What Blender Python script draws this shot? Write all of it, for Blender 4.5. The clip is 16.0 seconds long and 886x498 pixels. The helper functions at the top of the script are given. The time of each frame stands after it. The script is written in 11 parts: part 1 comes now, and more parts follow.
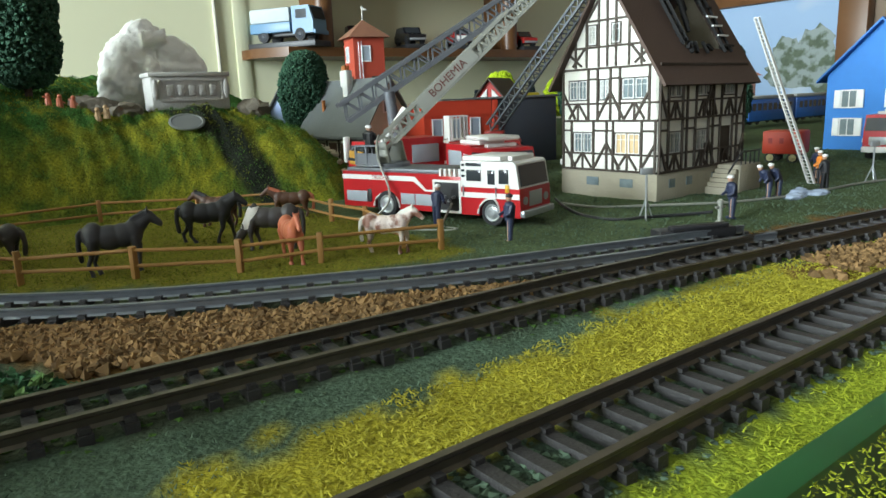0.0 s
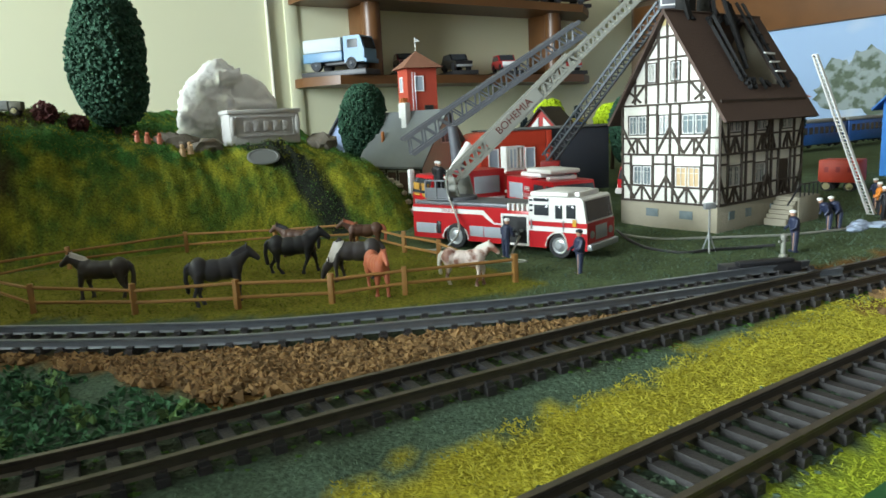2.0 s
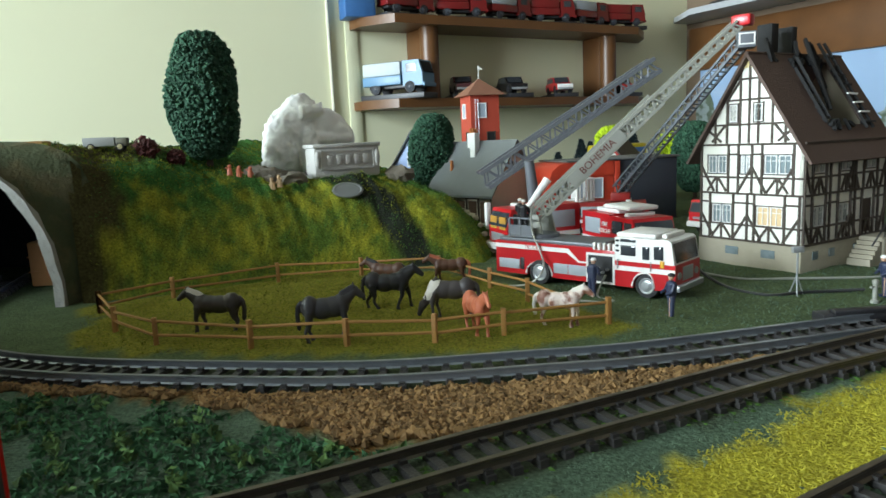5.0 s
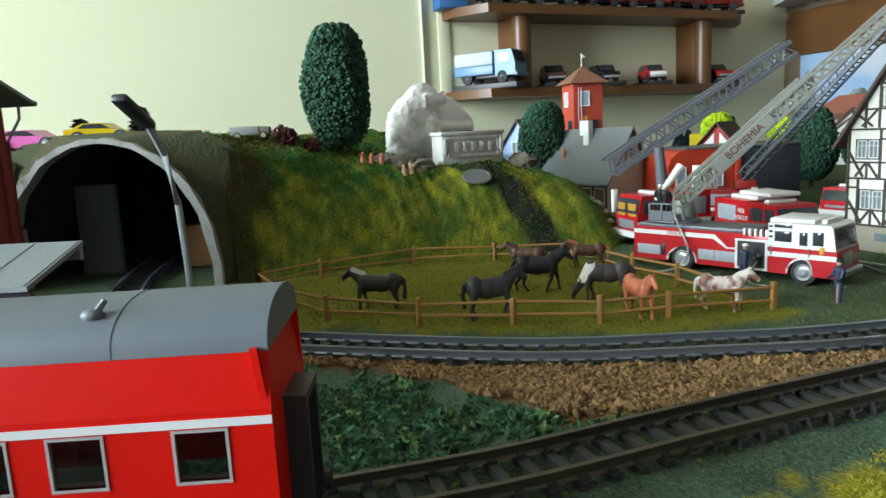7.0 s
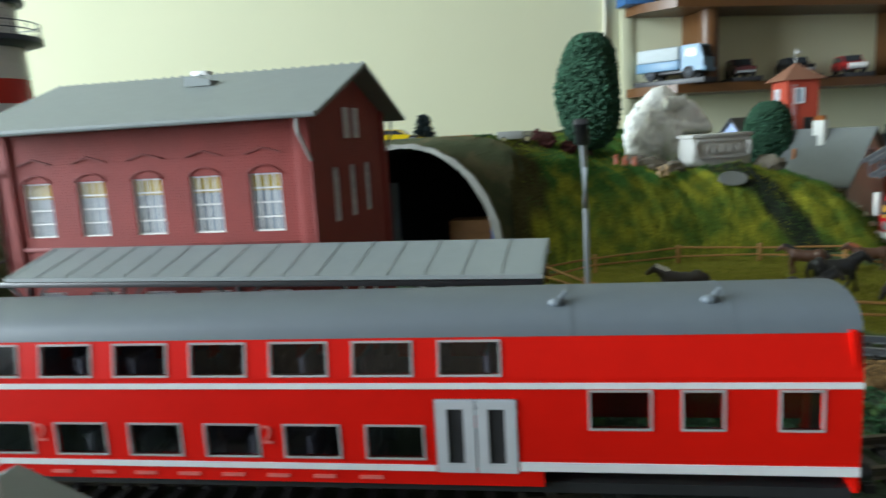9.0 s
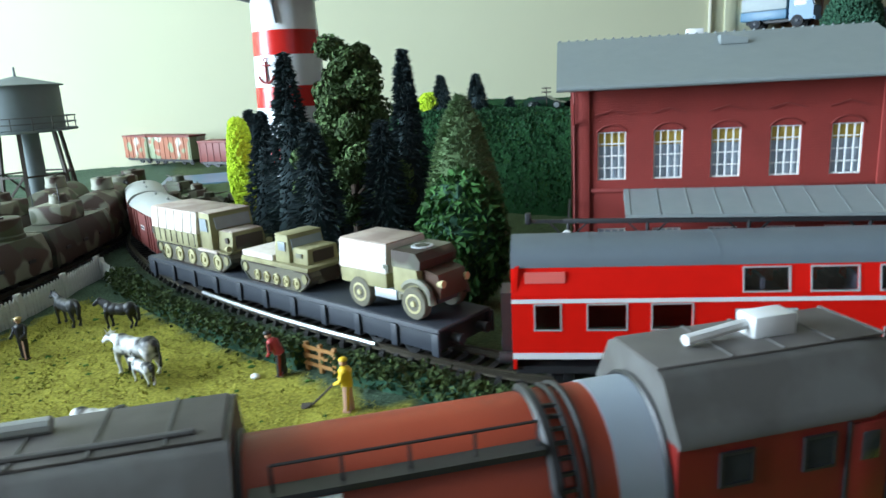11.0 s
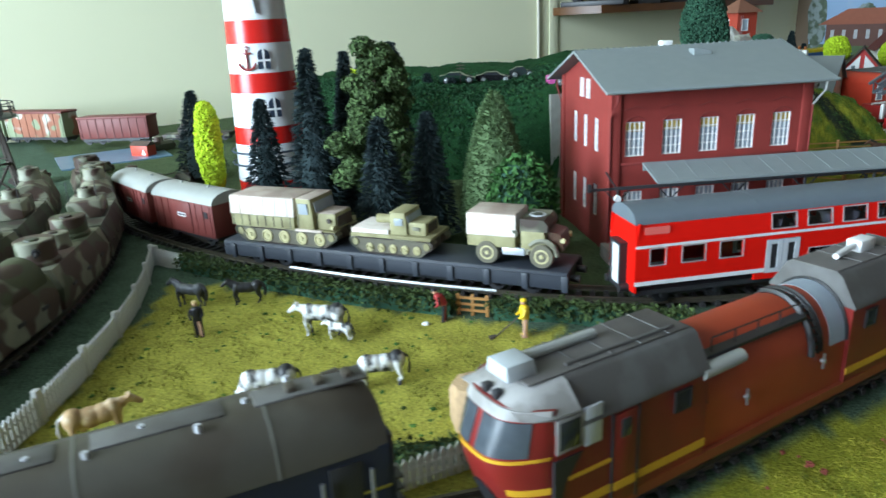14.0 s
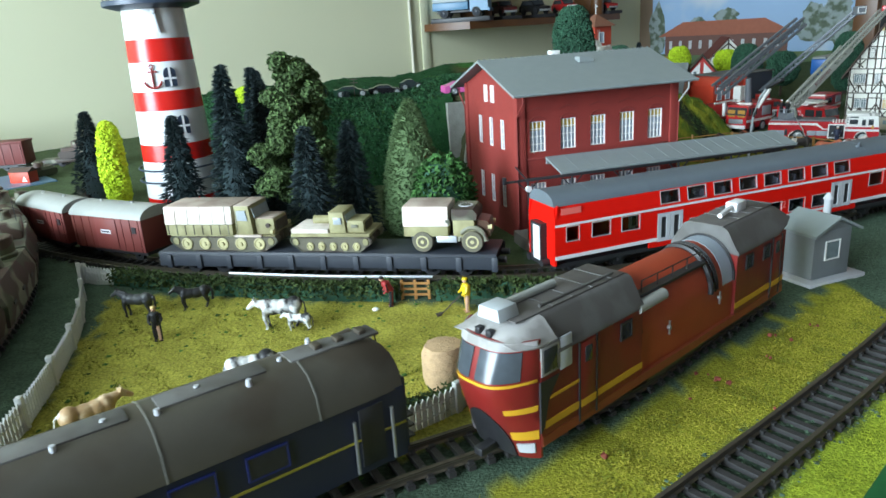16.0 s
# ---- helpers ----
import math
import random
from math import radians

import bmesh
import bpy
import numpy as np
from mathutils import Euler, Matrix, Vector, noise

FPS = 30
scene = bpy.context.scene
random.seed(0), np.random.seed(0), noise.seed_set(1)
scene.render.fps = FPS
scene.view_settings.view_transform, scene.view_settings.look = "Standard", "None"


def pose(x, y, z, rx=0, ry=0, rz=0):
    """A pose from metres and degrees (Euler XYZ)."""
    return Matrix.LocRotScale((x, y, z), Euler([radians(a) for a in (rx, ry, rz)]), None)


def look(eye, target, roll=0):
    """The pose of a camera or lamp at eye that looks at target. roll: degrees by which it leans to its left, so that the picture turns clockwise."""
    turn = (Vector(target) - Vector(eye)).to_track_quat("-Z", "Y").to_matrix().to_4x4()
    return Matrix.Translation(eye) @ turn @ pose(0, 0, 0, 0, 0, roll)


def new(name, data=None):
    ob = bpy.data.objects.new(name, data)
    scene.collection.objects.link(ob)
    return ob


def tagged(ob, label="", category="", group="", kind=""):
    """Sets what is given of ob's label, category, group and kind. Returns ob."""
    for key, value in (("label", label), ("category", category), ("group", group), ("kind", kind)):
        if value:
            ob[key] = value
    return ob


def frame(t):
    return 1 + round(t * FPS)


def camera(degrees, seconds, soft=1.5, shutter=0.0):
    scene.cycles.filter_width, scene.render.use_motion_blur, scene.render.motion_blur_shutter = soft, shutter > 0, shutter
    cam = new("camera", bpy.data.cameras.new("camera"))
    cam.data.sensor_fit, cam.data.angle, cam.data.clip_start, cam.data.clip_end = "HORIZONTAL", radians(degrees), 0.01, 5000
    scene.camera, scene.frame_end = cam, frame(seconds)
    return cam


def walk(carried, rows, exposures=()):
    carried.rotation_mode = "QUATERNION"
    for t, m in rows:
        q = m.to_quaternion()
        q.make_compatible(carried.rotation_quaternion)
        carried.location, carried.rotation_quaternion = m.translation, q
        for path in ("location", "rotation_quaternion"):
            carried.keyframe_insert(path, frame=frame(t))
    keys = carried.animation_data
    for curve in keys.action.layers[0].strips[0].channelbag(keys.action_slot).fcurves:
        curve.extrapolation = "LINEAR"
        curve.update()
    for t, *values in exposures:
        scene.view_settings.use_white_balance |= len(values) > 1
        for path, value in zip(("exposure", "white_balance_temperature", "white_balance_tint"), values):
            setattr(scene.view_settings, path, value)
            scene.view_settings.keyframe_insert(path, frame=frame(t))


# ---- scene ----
cam = camera(65.6, 16.0, shutter=0.5)
PATH = [
    (0, (0.23339, 0.22248, 0.05954), (0.02241, 2.16601, -0.36255), -2.39),
    (0.5, (0.22851, 0.22414, 0.05904), (0.01309, 2.16623, -0.36743), -2.34),
    (1, (0.22591, 0.21891, 0.06117), (-0.02065, 2.15855, -0.35953), -2.64),
    (1.5, (0.22263, 0.20987, 0.06469), (-0.05021, 2.152, -0.32732), -2.25),
    (2, (0.22008, 0.20435, 0.06948), (-0.10047, 2.14521, -0.29149), -2.85),
    (2.5, (0.21599, 0.204, 0.07088), (-0.1335, 2.13844, -0.29766), -3.38),
    (3, (0.21389, 0.20548, 0.07096), (-0.1457, 2.14045, -0.28481), -3.35),
    (5.3, (0.19617, 0.18771, 0.08521), (-0.26951, 2.10814, -0.2232), -2.53),
    (5.5, (0.1941, 0.1868, 0.08265), (-0.29207, 2.10251, -0.22344), -2.48),
    (6, (0.17992, 0.17784, 0.08437), (-0.36621, 2.07503, -0.23561), -2.53),
    (6.5, (0.16491, 0.17097, 0.0832), (-0.42914, 2.052, -0.24667), -2.94),
    (7, (0.16041, 0.16996, 0.08372), (-0.47207, 2.03876, -0.24428), -2.98),
    (7.5, (0.15572, 0.16978, 0.0835), (-0.5052, 2.03044, -0.23454), -2.58),
    (8, (0.13437, 0.15707, 0.08558), (-0.5547, 2.00906, -0.2232), -1.53),
    (8.5, (0.09703, 0.11601, 0.09186), (-0.64334, 1.94898, -0.21156), -1.82),
    (9, (0.09079, 0.09931, 0.09615), (-0.88804, 1.81281, -0.22916), -3.29),
    (9.3, (0.08312, 0.09066, 0.10426), (-1.02752, 1.71344, -0.26051), -4.34),
    (9.5, (0.06811, 0.0756, 0.10133), (-1.05045, 1.70528, -0.20356), -3.29),
    (9.7, (0.03561, 0.04532, 0.10371), (-1.08455, 1.67594, -0.1901), -1.90),
    (11.8, (-0.13193, -0.08292, 0.12759), (-0.94799, 1.65328, -0.43777), -4.93),
    (12, (-0.13643, -0.09614, 0.13305), (-0.92054, 1.65254, -0.43905), -4.93),
    (12.5, (-0.15791, -0.1183, 0.13366), (-0.78905, 1.67611, -0.48418), -3.76),
    (13, (-0.21241, -0.1537, 0.15038), (-0.73982, 1.66982, -0.4794), -3.30),
    (13.5, (-0.24365, -0.19035, 0.15798), (-0.62383, 1.65711, -0.50714), -2.89),
    (14, (-0.22029, -0.18456, 0.15146), (-0.5994, 1.6754, -0.47846), -2.90),
    (14.5, (-0.19951, -0.16949, 0.14332), (-0.50758, 1.70023, -0.49642), -3.19),
    (15, (-0.22365, -0.20897, 0.14803), (-0.34974, 1.67801, -0.50267), -4.95),
    (15.5, (-0.23952, -0.22225, 0.15), (-0.277, 1.67339, -0.48652), -4.73),
    (16, (-0.25255, -0.23018, 0.15161), (-0.27089, 1.67579, -0.45416), -3.71),
]
walk(cam, [(t, look(eye, target, roll)) for t, eye, target, roll in PATH],
     [(0, 0.30, 6700, 10), (3, 0.28, 6700, 10), (5.5, 0.25, 6500, 10), (8, 0.30, 6500, 10), (9.5, -0.13, 6350, 10), (12, -0.13, 5700, 8), (14, -0.22, 5900, 9), (16, -0.20, 6100, 9)])

# ---- axes of the board: U along its front edge, N away from it ----
UA = 43.0
U = Vector((math.cos(radians(UA)), math.sin(radians(UA)), 0))
N = Vector((-U.y, U.x, 0))


def un(u, n, z=0.0):
    return U * u + N * n + Vector((0, 0, z))


# ---- world and light ----
world = bpy.data.worlds.new("sky")
scene.world = world
world.use_nodes = True
sky = world.node_tree.nodes.new("ShaderNodeTexSky")
sky.sky_type, sky.sun_disc, sky.sun_elevation, sky.sun_rotation = "NISHITA", False, radians(35), radians(230)
world.node_tree.links.new(sky.outputs[0], world.node_tree.nodes["Background"].inputs[0])
world.node_tree.nodes["Background"].inputs[1].default_value = 0.08


def window_light(name, m, sx, sy, power, colour=(1, 1, 1)):
    lamp = bpy.data.lights.new(name, "AREA")
    lamp.shape, lamp.size, lamp.size_y, lamp.energy, lamp.color = "RECTANGLE", sx, sy, power, colour
    ob = new(name, lamp)
    ob.matrix_world = m
    return ob


WIN_U, WIN_N, WIN_Z = -2.25, 0.42, 0.60
window_light("window_light", look(un(WIN_U, WIN_N, WIN_Z), un(0.3, 0.35, 0.0)), 1.35, 1.3, 215.0, (0.742, 0.88, 0.955))
# Weak fill lamp added behind the camera; no window is known there.
window_light("window_light", look(un(0.35, -1.70, 0.70), un(0.45, 0.5, 0.1)), 1.0, 1.0, 1.2, (0.742, 0.88, 0.955))


# ---- materials ----
def mat(name, colour, rough=0.6, metal=0.0, vary=0.15, scale=120.0, bump=0.0, bump_scale=None, second=None, mix_scale=None,
        sharp=0.5, emit=0.0, piece=0.0, gloss=0.5):
    """A surface: base colour with grain at two scales, an optional second colour in patches, and fine relief."""
    m = bpy.data.materials.new(name)
    m.use_nodes = True
    nt = m.node_tree
    b = nt.nodes["Principled BSDF"]
    b.inputs["Roughness"].default_value, b.inputs["Metallic"].default_value = rough, metal
    b.inputs["Specular IOR Level"].default_value = gloss
    co = nt.nodes.new("ShaderNodeTexCoord")

    def noise_node(sc, detail=4.0):
        t = nt.nodes.new("ShaderNodeTexNoise")
        t.inputs["Scale"].default_value, t.inputs["Detail"].default_value = sc, detail
        nt.links.new(co.outputs["Object"], t.inputs["Vector"])
        return t

    c = Vector((*colour[:3],))
    mix = nt.nodes.new("ShaderNodeMix")
    mix.data_type = "RGBA"
    mix.inputs[6].default_value = (*(c * (1 - vary)), 1)
    mix.inputs[7].default_value = (*[min(v, 1.0) for v in c * (1 + vary)], 1)
    nt.links.new(noise_node(scale).outputs["Fac"], mix.inputs[0])
    out = mix.outputs[2]
    if second:
        ramp = nt.nodes.new("ShaderNodeMapRange")
        ramp.inputs[1].default_value, ramp.inputs[2].default_value = sharp - 0.06, sharp + 0.06
        nt.links.new(noise_node(mix_scale or scale / 6, 3.0).outputs["Fac"], ramp.inputs[0])
        two = nt.nodes.new("ShaderNodeMix")
        two.data_type = "RGBA"
        nt.links.new(ramp.outputs[0], two.inputs[0])
        nt.links.new(out, two.inputs[6])
        two.inputs[7].default_value = (*second, 1)
        out = two.outputs[2]
    if piece:
        info = nt.nodes.new("ShaderNodeNewGeometry")
        hsv = nt.nodes.new("ShaderNodeHueSaturation")
        rng = nt.nodes.new("ShaderNodeMapRange")
        rng.inputs[3].default_value, rng.inputs[4].default_value = 1 - piece, 1 + piece
        nt.links.new(info.outputs["Random Per Island"], rng.inputs[0])
        nt.links.new(rng.outputs[0], hsv.inputs["Value"])
        nt.links.new(out, hsv.inputs["Color"])
        out = hsv.outputs[0]
    nt.links.new(out, b.inputs["Base Color"])
    if emit:
        b.inputs["Emission Color"].default_value, b.inputs["Emission Strength"].default_value = (*colour[:3], 1), emit
    if bump:
        bn = nt.nodes.new("ShaderNodeBump")
        bn.inputs["Strength"].default_value, bn.inputs["Distance"].default_value = min(bump, 1.0), 0.001
        nt.links.new(noise_node(bump_scale or scale * 3, 6.0).outputs["Fac"], bn.inputs["Height"])
        nt.links.new(bn.outputs[0], b.inputs["Normal"])
    return m


def glass(name, tint=(0.75, 0.8, 0.8), rough=0.05):
    m = bpy.data.materials.new(name)
    m.use_nodes = True
    b = m.node_tree.nodes["Principled BSDF"]
    b.inputs["Base Color"].default_value = (*tint, 1)
    b.inputs["Transmission Weight"].default_value, b.inputs["Roughness"].default_value, b.inputs["IOR"].default_value = 1.0, rough, 1.45
    return m


# ---- mesh helpers ----
def box(bm, x0, x1, y0, y1, z0, z1, bev=0.0, m=None):
    r = bmesh.ops.create_cube(bm, size=1.0)
    vs = r["verts"]
    bmesh.ops.scale(bm, vec=(abs(x1 - x0), abs(y1 - y0), abs(z1 - z0)), verts=vs)
    bmesh.ops.translate(bm, vec=((x0 + x1) / 2, (y0 + y1) / 2, (z0 + z1) / 2), verts=vs)
    if bev:
        es = list({e for v in vs for e in v.link_edges})
        r = bmesh.ops.bevel(bm, geom=es, offset=bev, segments=2, affect="EDGES", profile=0.5)
        vs = list({v for f in r["faces"] for v in f.verts} | {v for v in vs if v.is_valid})
    if m is not None:
        bmesh.ops.transform(bm, matrix=m, verts=vs)
    return bm


def rod(bm, p0, p1, r0, r1=None, seg=8, caps=True):
    p0, p1 = Vector(p0), Vector(p1)
    d = p1 - p0
    m = Matrix.Translation((p0 + p1) / 2) @ d.to_track_quat("Z", "Y").to_matrix().to_4x4()
    bmesh.ops.create_cone(bm, cap_ends=caps, segments=seg, radius1=r0, radius2=r0 if r1 is None else r1, depth=d.length, matrix=m)
    return bm


def beam(bm, p0, p1, w, h):
    """A square bar between two points."""
    p0, p1 = Vector(p0), Vector(p1)
    d = p1 - p0
    m = Matrix.Translation((p0 + p1) / 2) @ d.to_track_quat("X", "Z").to_matrix().to_4x4()
    bmesh.ops.create_cube(bm, size=1.0, matrix=m @ Matrix.Diagonal((d.length, w, h, 1)))
    return bm


def prism(bm, pts, axis, a, b):
    """A polygon pts in the two other axes, pushed from a to b along axis ('x', 'y' or 'z')."""
    def at(p, v):
        return {"x": (v, p[0], p[1]), "y": (p[0], v, p[1]), "z": (p[0], p[1], v)}[axis]
    lo = [bm.verts.new(at(p, a)) for p in pts]
    hi = [bm.verts.new(at(p, b)) for p in pts]
    k = len(pts)
    fs = [bm.faces.new(lo[::-1]), bm.faces.new(hi)]
    fs += [bm.faces.new((lo[i], lo[(i + 1) % k], hi[(i + 1) % k], hi[i])) for i in range(k)]
    bmesh.ops.recalc_face_normals(bm, faces=fs)
    return bm


def lathe(bm, profile, seg=24, cx=0.0, cy=0.0):
    rings = [[bm.verts.new((cx + r * math.cos(2 * math.pi * i / seg), cy + r * math.sin(2 * math.pi * i / seg), z)) for i in range(seg)] for r, z in profile]
    for a, b in zip(rings, rings[1:]):
        for i in range(seg):
            bm.faces.new((a[i], a[(i + 1) % seg], b[(i + 1) % seg], b[i]))
    bm.faces.new(rings[0][::-1])
    bm.faces.new(rings[-1])
    return bm


def tube(bm, pts, r, seg=6):
    pts = [Vector(p) for p in pts]
    rings = []
    for i, p in enumerate(pts):
        d = (pts[min(i + 1, len(pts) - 1)] - pts[max(i - 1, 0)]).normalized()
        a = d.orthogonal().normalized() if abs(d.z) > 0.95 else d.cross(Vector((0, 0, 1))).normalized()
        b = d.cross(a)
        rings.append([bm.verts.new(p + r * (math.cos(2 * math.pi * k / seg) * a + math.sin(2 * math.pi * k / seg) * b)) for k in range(seg)])
    for a, b in zip(rings, rings[1:]):
        for k in range(seg):
            bm.faces.new((a[k], a[(k + 1) % seg], b[(k + 1) % seg], b[k]))
    bm.faces.new(rings[0][::-1])
    bm.faces.new(rings[-1])
    return bm


def ball(bm, c, r, sub=2, rough=0.0, freq=1.0, seed=0):
    """An ellipsoid with uneven skin. r: radius or three radii."""
    r = Vector(r) if hasattr(r, "__len__") else Vector((r, r, r))
    vs = bmesh.ops.create_icosphere(bm, subdivisions=sub, radius=1.0)["verts"]
    for v in vs:
        k = 1 + (rough * noise.noise(v.co * freq + Vector((seed * 7.3, seed * 3.1, 0))) if rough else 0)
        v.co = Vector(c) + Vector((v.co.x * r.x, v.co.y * r.y, v.co.z * r.z)) * k
    return bm


def mesh_of(name, bm, smooth=True):
    me = bpy.data.meshes.new(name)
    bmesh.ops.recalc_face_normals(bm, faces=bm.faces)
    bm.to_mesh(me)
    bm.free()
    if smooth:
        me.shade_smooth()
        me.set_sharp_from_angle(angle=radians(35))
    return me


def part(name, bm, material, parent, label="", m=None):
    ob = new(name, mesh_of(name, bm))
    ob.data.materials.append(material)
    if parent is not None:
        ob.parent = parent
    if m is not None:
        ob.matrix_local = m
    if label:
        ob["label"] = label
    return ob


def thing(name, m, label, category, group=""):
    ob = new(name)
    ob.empty_display_size = 0.01
    ob.matrix_world = m
    return tagged(ob, label, category, group)


def solo(name, bm, material, m, label, category, group="", kind=""):
    ob = part(name, bm, material, None)
    ob.matrix_world = m
    return tagged(ob, label, category, group, kind)


def fused(name, bm, voxel, rounds=3):
    """One closed skin round all the solids of bm, softened like a moulding."""
    me = bpy.data.meshes.new(name)
    bm.to_mesh(me)
    bm.free()
    tmp = new("tmp", me)
    shell = tmp.modifiers.new("shell", "REMESH")
    shell.mode, shell.voxel_size = "VOXEL", voxel
    soft = tmp.modifiers.new("soft", "SMOOTH")
    soft.iterations, soft.factor = rounds, 0.5
    bpy.context.view_layer.update()
    out = bpy.data.meshes.new_from_object(tmp.evaluated_get(bpy.context.evaluated_depsgraph_get()))
    bpy.data.objects.remove(tmp)
    out.name = name
    out.shade_smooth()
    return out


def spline(pts, step=0.004):
    """A smooth line through points (Catmull-Rom), resampled at even steps."""
    p = [Vector((*q, 0.0)) if len(q) == 2 else Vector(q) for q in pts]
    p = [2 * p[0] - p[1]] + p + [2 * p[-1] - p[-2]]
    out = []
    for i in range(1, len(p) - 2):
        for k in range(24):
            t = k / 24
            a, b, c, d = p[i - 1:i + 3]
            out.append(0.5 * (2 * b + (c - a) * t + (2 * a - 5 * b + 4 * c - d) * t * t + (3 * b - 3 * c + d - a) * t ** 3))
    out.append(p[-2])
    even, left = [out[0]], step
    for a, b in zip(out, out[1:]):
        seg = (b - a).length
        while seg >= left > 0:
            a = a + (b - a).normalized() * left
            even.append(a.copy())
            seg, left = (b - a).length, step
        left -= seg
    return even

# ---- colours of the place ----
M = {}
M["wall"] = mat("wall_paint", (0.73, 0.72, 0.50), 0.85, vary=0.03, scale=6, bump=0.15, bump_scale=900)
# Ceiling, floor and the other walls are kept dark to hold down bounced light.
M["ceiling"] = mat("ceiling_paint", (0.38, 0.37, 0.34), 0.9, vary=0.03, scale=5)
M["floor"] = mat("floor_wood", (0.07, 0.042, 0.025), 0.5, vary=0.2, scale=12)
M["low_bounce_wall"] = mat("brown_panelling", (0.16, 0.11, 0.07), 0.6, vary=0.25, scale=14)
M["fascia"] = mat("green_board_edge", (0.008, 0.075, 0.02), 0.45, vary=0.2, scale=60)
M["plank"] = mat("raw_plank", (0.42, 0.27, 0.13), 0.6, vary=0.25, scale=60, bump=0.2)
M["shelf"] = mat("varnished_pine", (0.115, 0.047, 0.014), 0.4, vary=0.35, scale=18, bump=0.1, bump_scale=60)
M["rail"] = mat("rail_brown", (0.085, 0.072, 0.052), 0.4, 0.5, vary=0.3, scale=300)
M["rail_grey"] = mat("rail_grey", (0.20, 0.22, 0.24), 0.35, 0.6, vary=0.2, scale=300)
M["rail_white"] = mat("rail_white", (0.62, 0.64, 0.64), 0.3, 0.2, vary=0.05)
M["tie"] = mat("sleeper_plastic", (0.034, 0.032, 0.031), 0.5, vary=0.3, scale=500, bump=0.3)
M["black"] = mat("black_plastic", (0.018, 0.018, 0.020), 0.45, vary=0.3, scale=300)
M["plaster"] = mat("grey_plaster", (0.28, 0.28, 0.25), 0.85, vary=0.25, scale=150, bump=0.8, bump_scale=500)
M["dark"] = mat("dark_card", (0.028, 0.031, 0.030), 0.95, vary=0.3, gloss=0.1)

# ---- the lines of the tracks (centre lines) ----
LINE_A = spline([(-0.20, 0.585), (-0.155, 0.505), (-0.11, 0.447), (-0.06, 0.417), (-0.012, 0.4075), (0.048, 0.4075), (0.117, 0.413), (0.177, 0.4305), (0.213, 0.4425), (0.262, 0.466), (0.33, 0.5)])
LINE_B = spline([(-0.70, 0.42), (-0.60, 0.325), (-0.54, 0.281), (-0.45, 0.235), (-0.355, 0.2045), (-0.27, 0.1865), (-0.20, 0.1775), (-0.13, 0.188), (-0.05, 0.218), (0.02, 0.252), (0.091, 0.2985), (0.126, 0.3225), (0.167, 0.3565), (0.217, 0.3965), (0.273, 0.4405), (0.376, 0.5145), (0.52, 0.61), (0.70, 0.72)])
LINE_C = spline([(-0.46, -0.262), (-0.33, -0.158), (-0.178, -0.046), (-0.0515, 0.0545), (0.086, 0.179), (0.2285, 0.316), (0.3285, 0.408), (0.45, 0.515), (0.62, 0.66)])
LINE_D = spline([(-0.53, -0.198), (-0.44, -0.132), (-0.36, -0.0725), (-0.298, -0.0300), (-0.20, 0.019), (-0.14, 0.071), (-0.086, 0.118)])
LINE_E = spline([(-0.50, -0.12), (-0.495, 0.03), (-0.515, 0.13), (-0.56, 0.235), (-0.63, 0.335), (-0.72, 0.43)])
LINE_F = spline([(-0.56, -0.10), (-0.555, 0.03), (-0.575, 0.13), (-0.62, 0.235), (-0.69, 0.335), (-0.78, 0.43)])


def arr(line):
    return np.array([(p.x, p.y) for p in line])


LINES = {k: arr(v) for k, v in dict(A=LINE_A, B=LINE_B, C=LINE_C, D=LINE_D, E=LINE_E).items()}


def dist_to(line, x, y):
    """Distance to a line, and on which side (plus: away from the board's front)."""
    pts = LINES[line][::3]
    tang = np.gradient(pts, axis=0)
    best, sign = np.full(x.shape, 9.0), np.ones(x.shape)
    for (px, py), (tx, ty) in zip(pts, tang):
        d = np.hypot(x - px, y - py)
        near = d < best
        best = np.where(near, d, best)
        sign = np.where(near, np.sign(tx * (y - py) - ty * (x - px)), sign)
    return best, sign


def inside(poly, x, y):
    res = np.zeros(x.shape, bool)
    for (x0, y0), (x1, y1) in zip(poly, poly[1:] + poly[:1]):
        cross = ((y0 > y) != (y1 > y)) & (x < (x1 - x0) * (y - y0) / (y1 - y0 + 1e-12) + x0)
        res ^= cross
    return res


PASTURE = [(-0.085, 0.52), (-0.03, 0.44), (0.05, 0.438), (0.11, 0.442), (0.17, 0.458), (0.215, 0.49), (0.17, 0.545), (0.13, 0.60), (0.03, 0.63)]
COWFIELD = [(-0.475, 0.19), (-0.45, 0.09), (-0.435, 0.0), (-0.45, -0.10), (-0.40, -0.12), (-0.30, -0.04), (-0.21, 0.045), (-0.13, 0.13), (-0.19, 0.125), (-0.27, 0.145), (-0.36, 0.165)]
HILL = [(-0.66, 0.74), (-0.54, 0.60), (-0.44, 0.515), (-0.34, 0.475), (-0.248, 0.480), (-0.095, 0.526), (-0.055, 0.548), (0.013, 0.605), (0.06, 0.628), (0.125, 0.65), (0.135, 0.70), (0.07, 0.78), (0.04, 0.86), (-0.02, 1.0), (-0.22, 1.2), (-0.70, 0.98)]
PORTAL = pose(-0.167, 0.503, 0, 0, 0, 16)  # x across, y into the hill
PORTAL_W, PORTAL_H = 0.0635, 0.089


def poly_dist(poly, x, y):
    best = np.full(x.shape, 9.0)
    for (x0, y0), (x1, y1) in zip(poly, poly[1:] + poly[:1]):
        dx, dy = x1 - x0, y1 - y0
        t = np.clip(((x - x0) * dx + (y - y0) * dy) / (dx * dx + dy * dy), 0, 1)
        best = np.minimum(best, np.hypot(x - x0 - t * dx, y - y0 - t * dy))
    return best


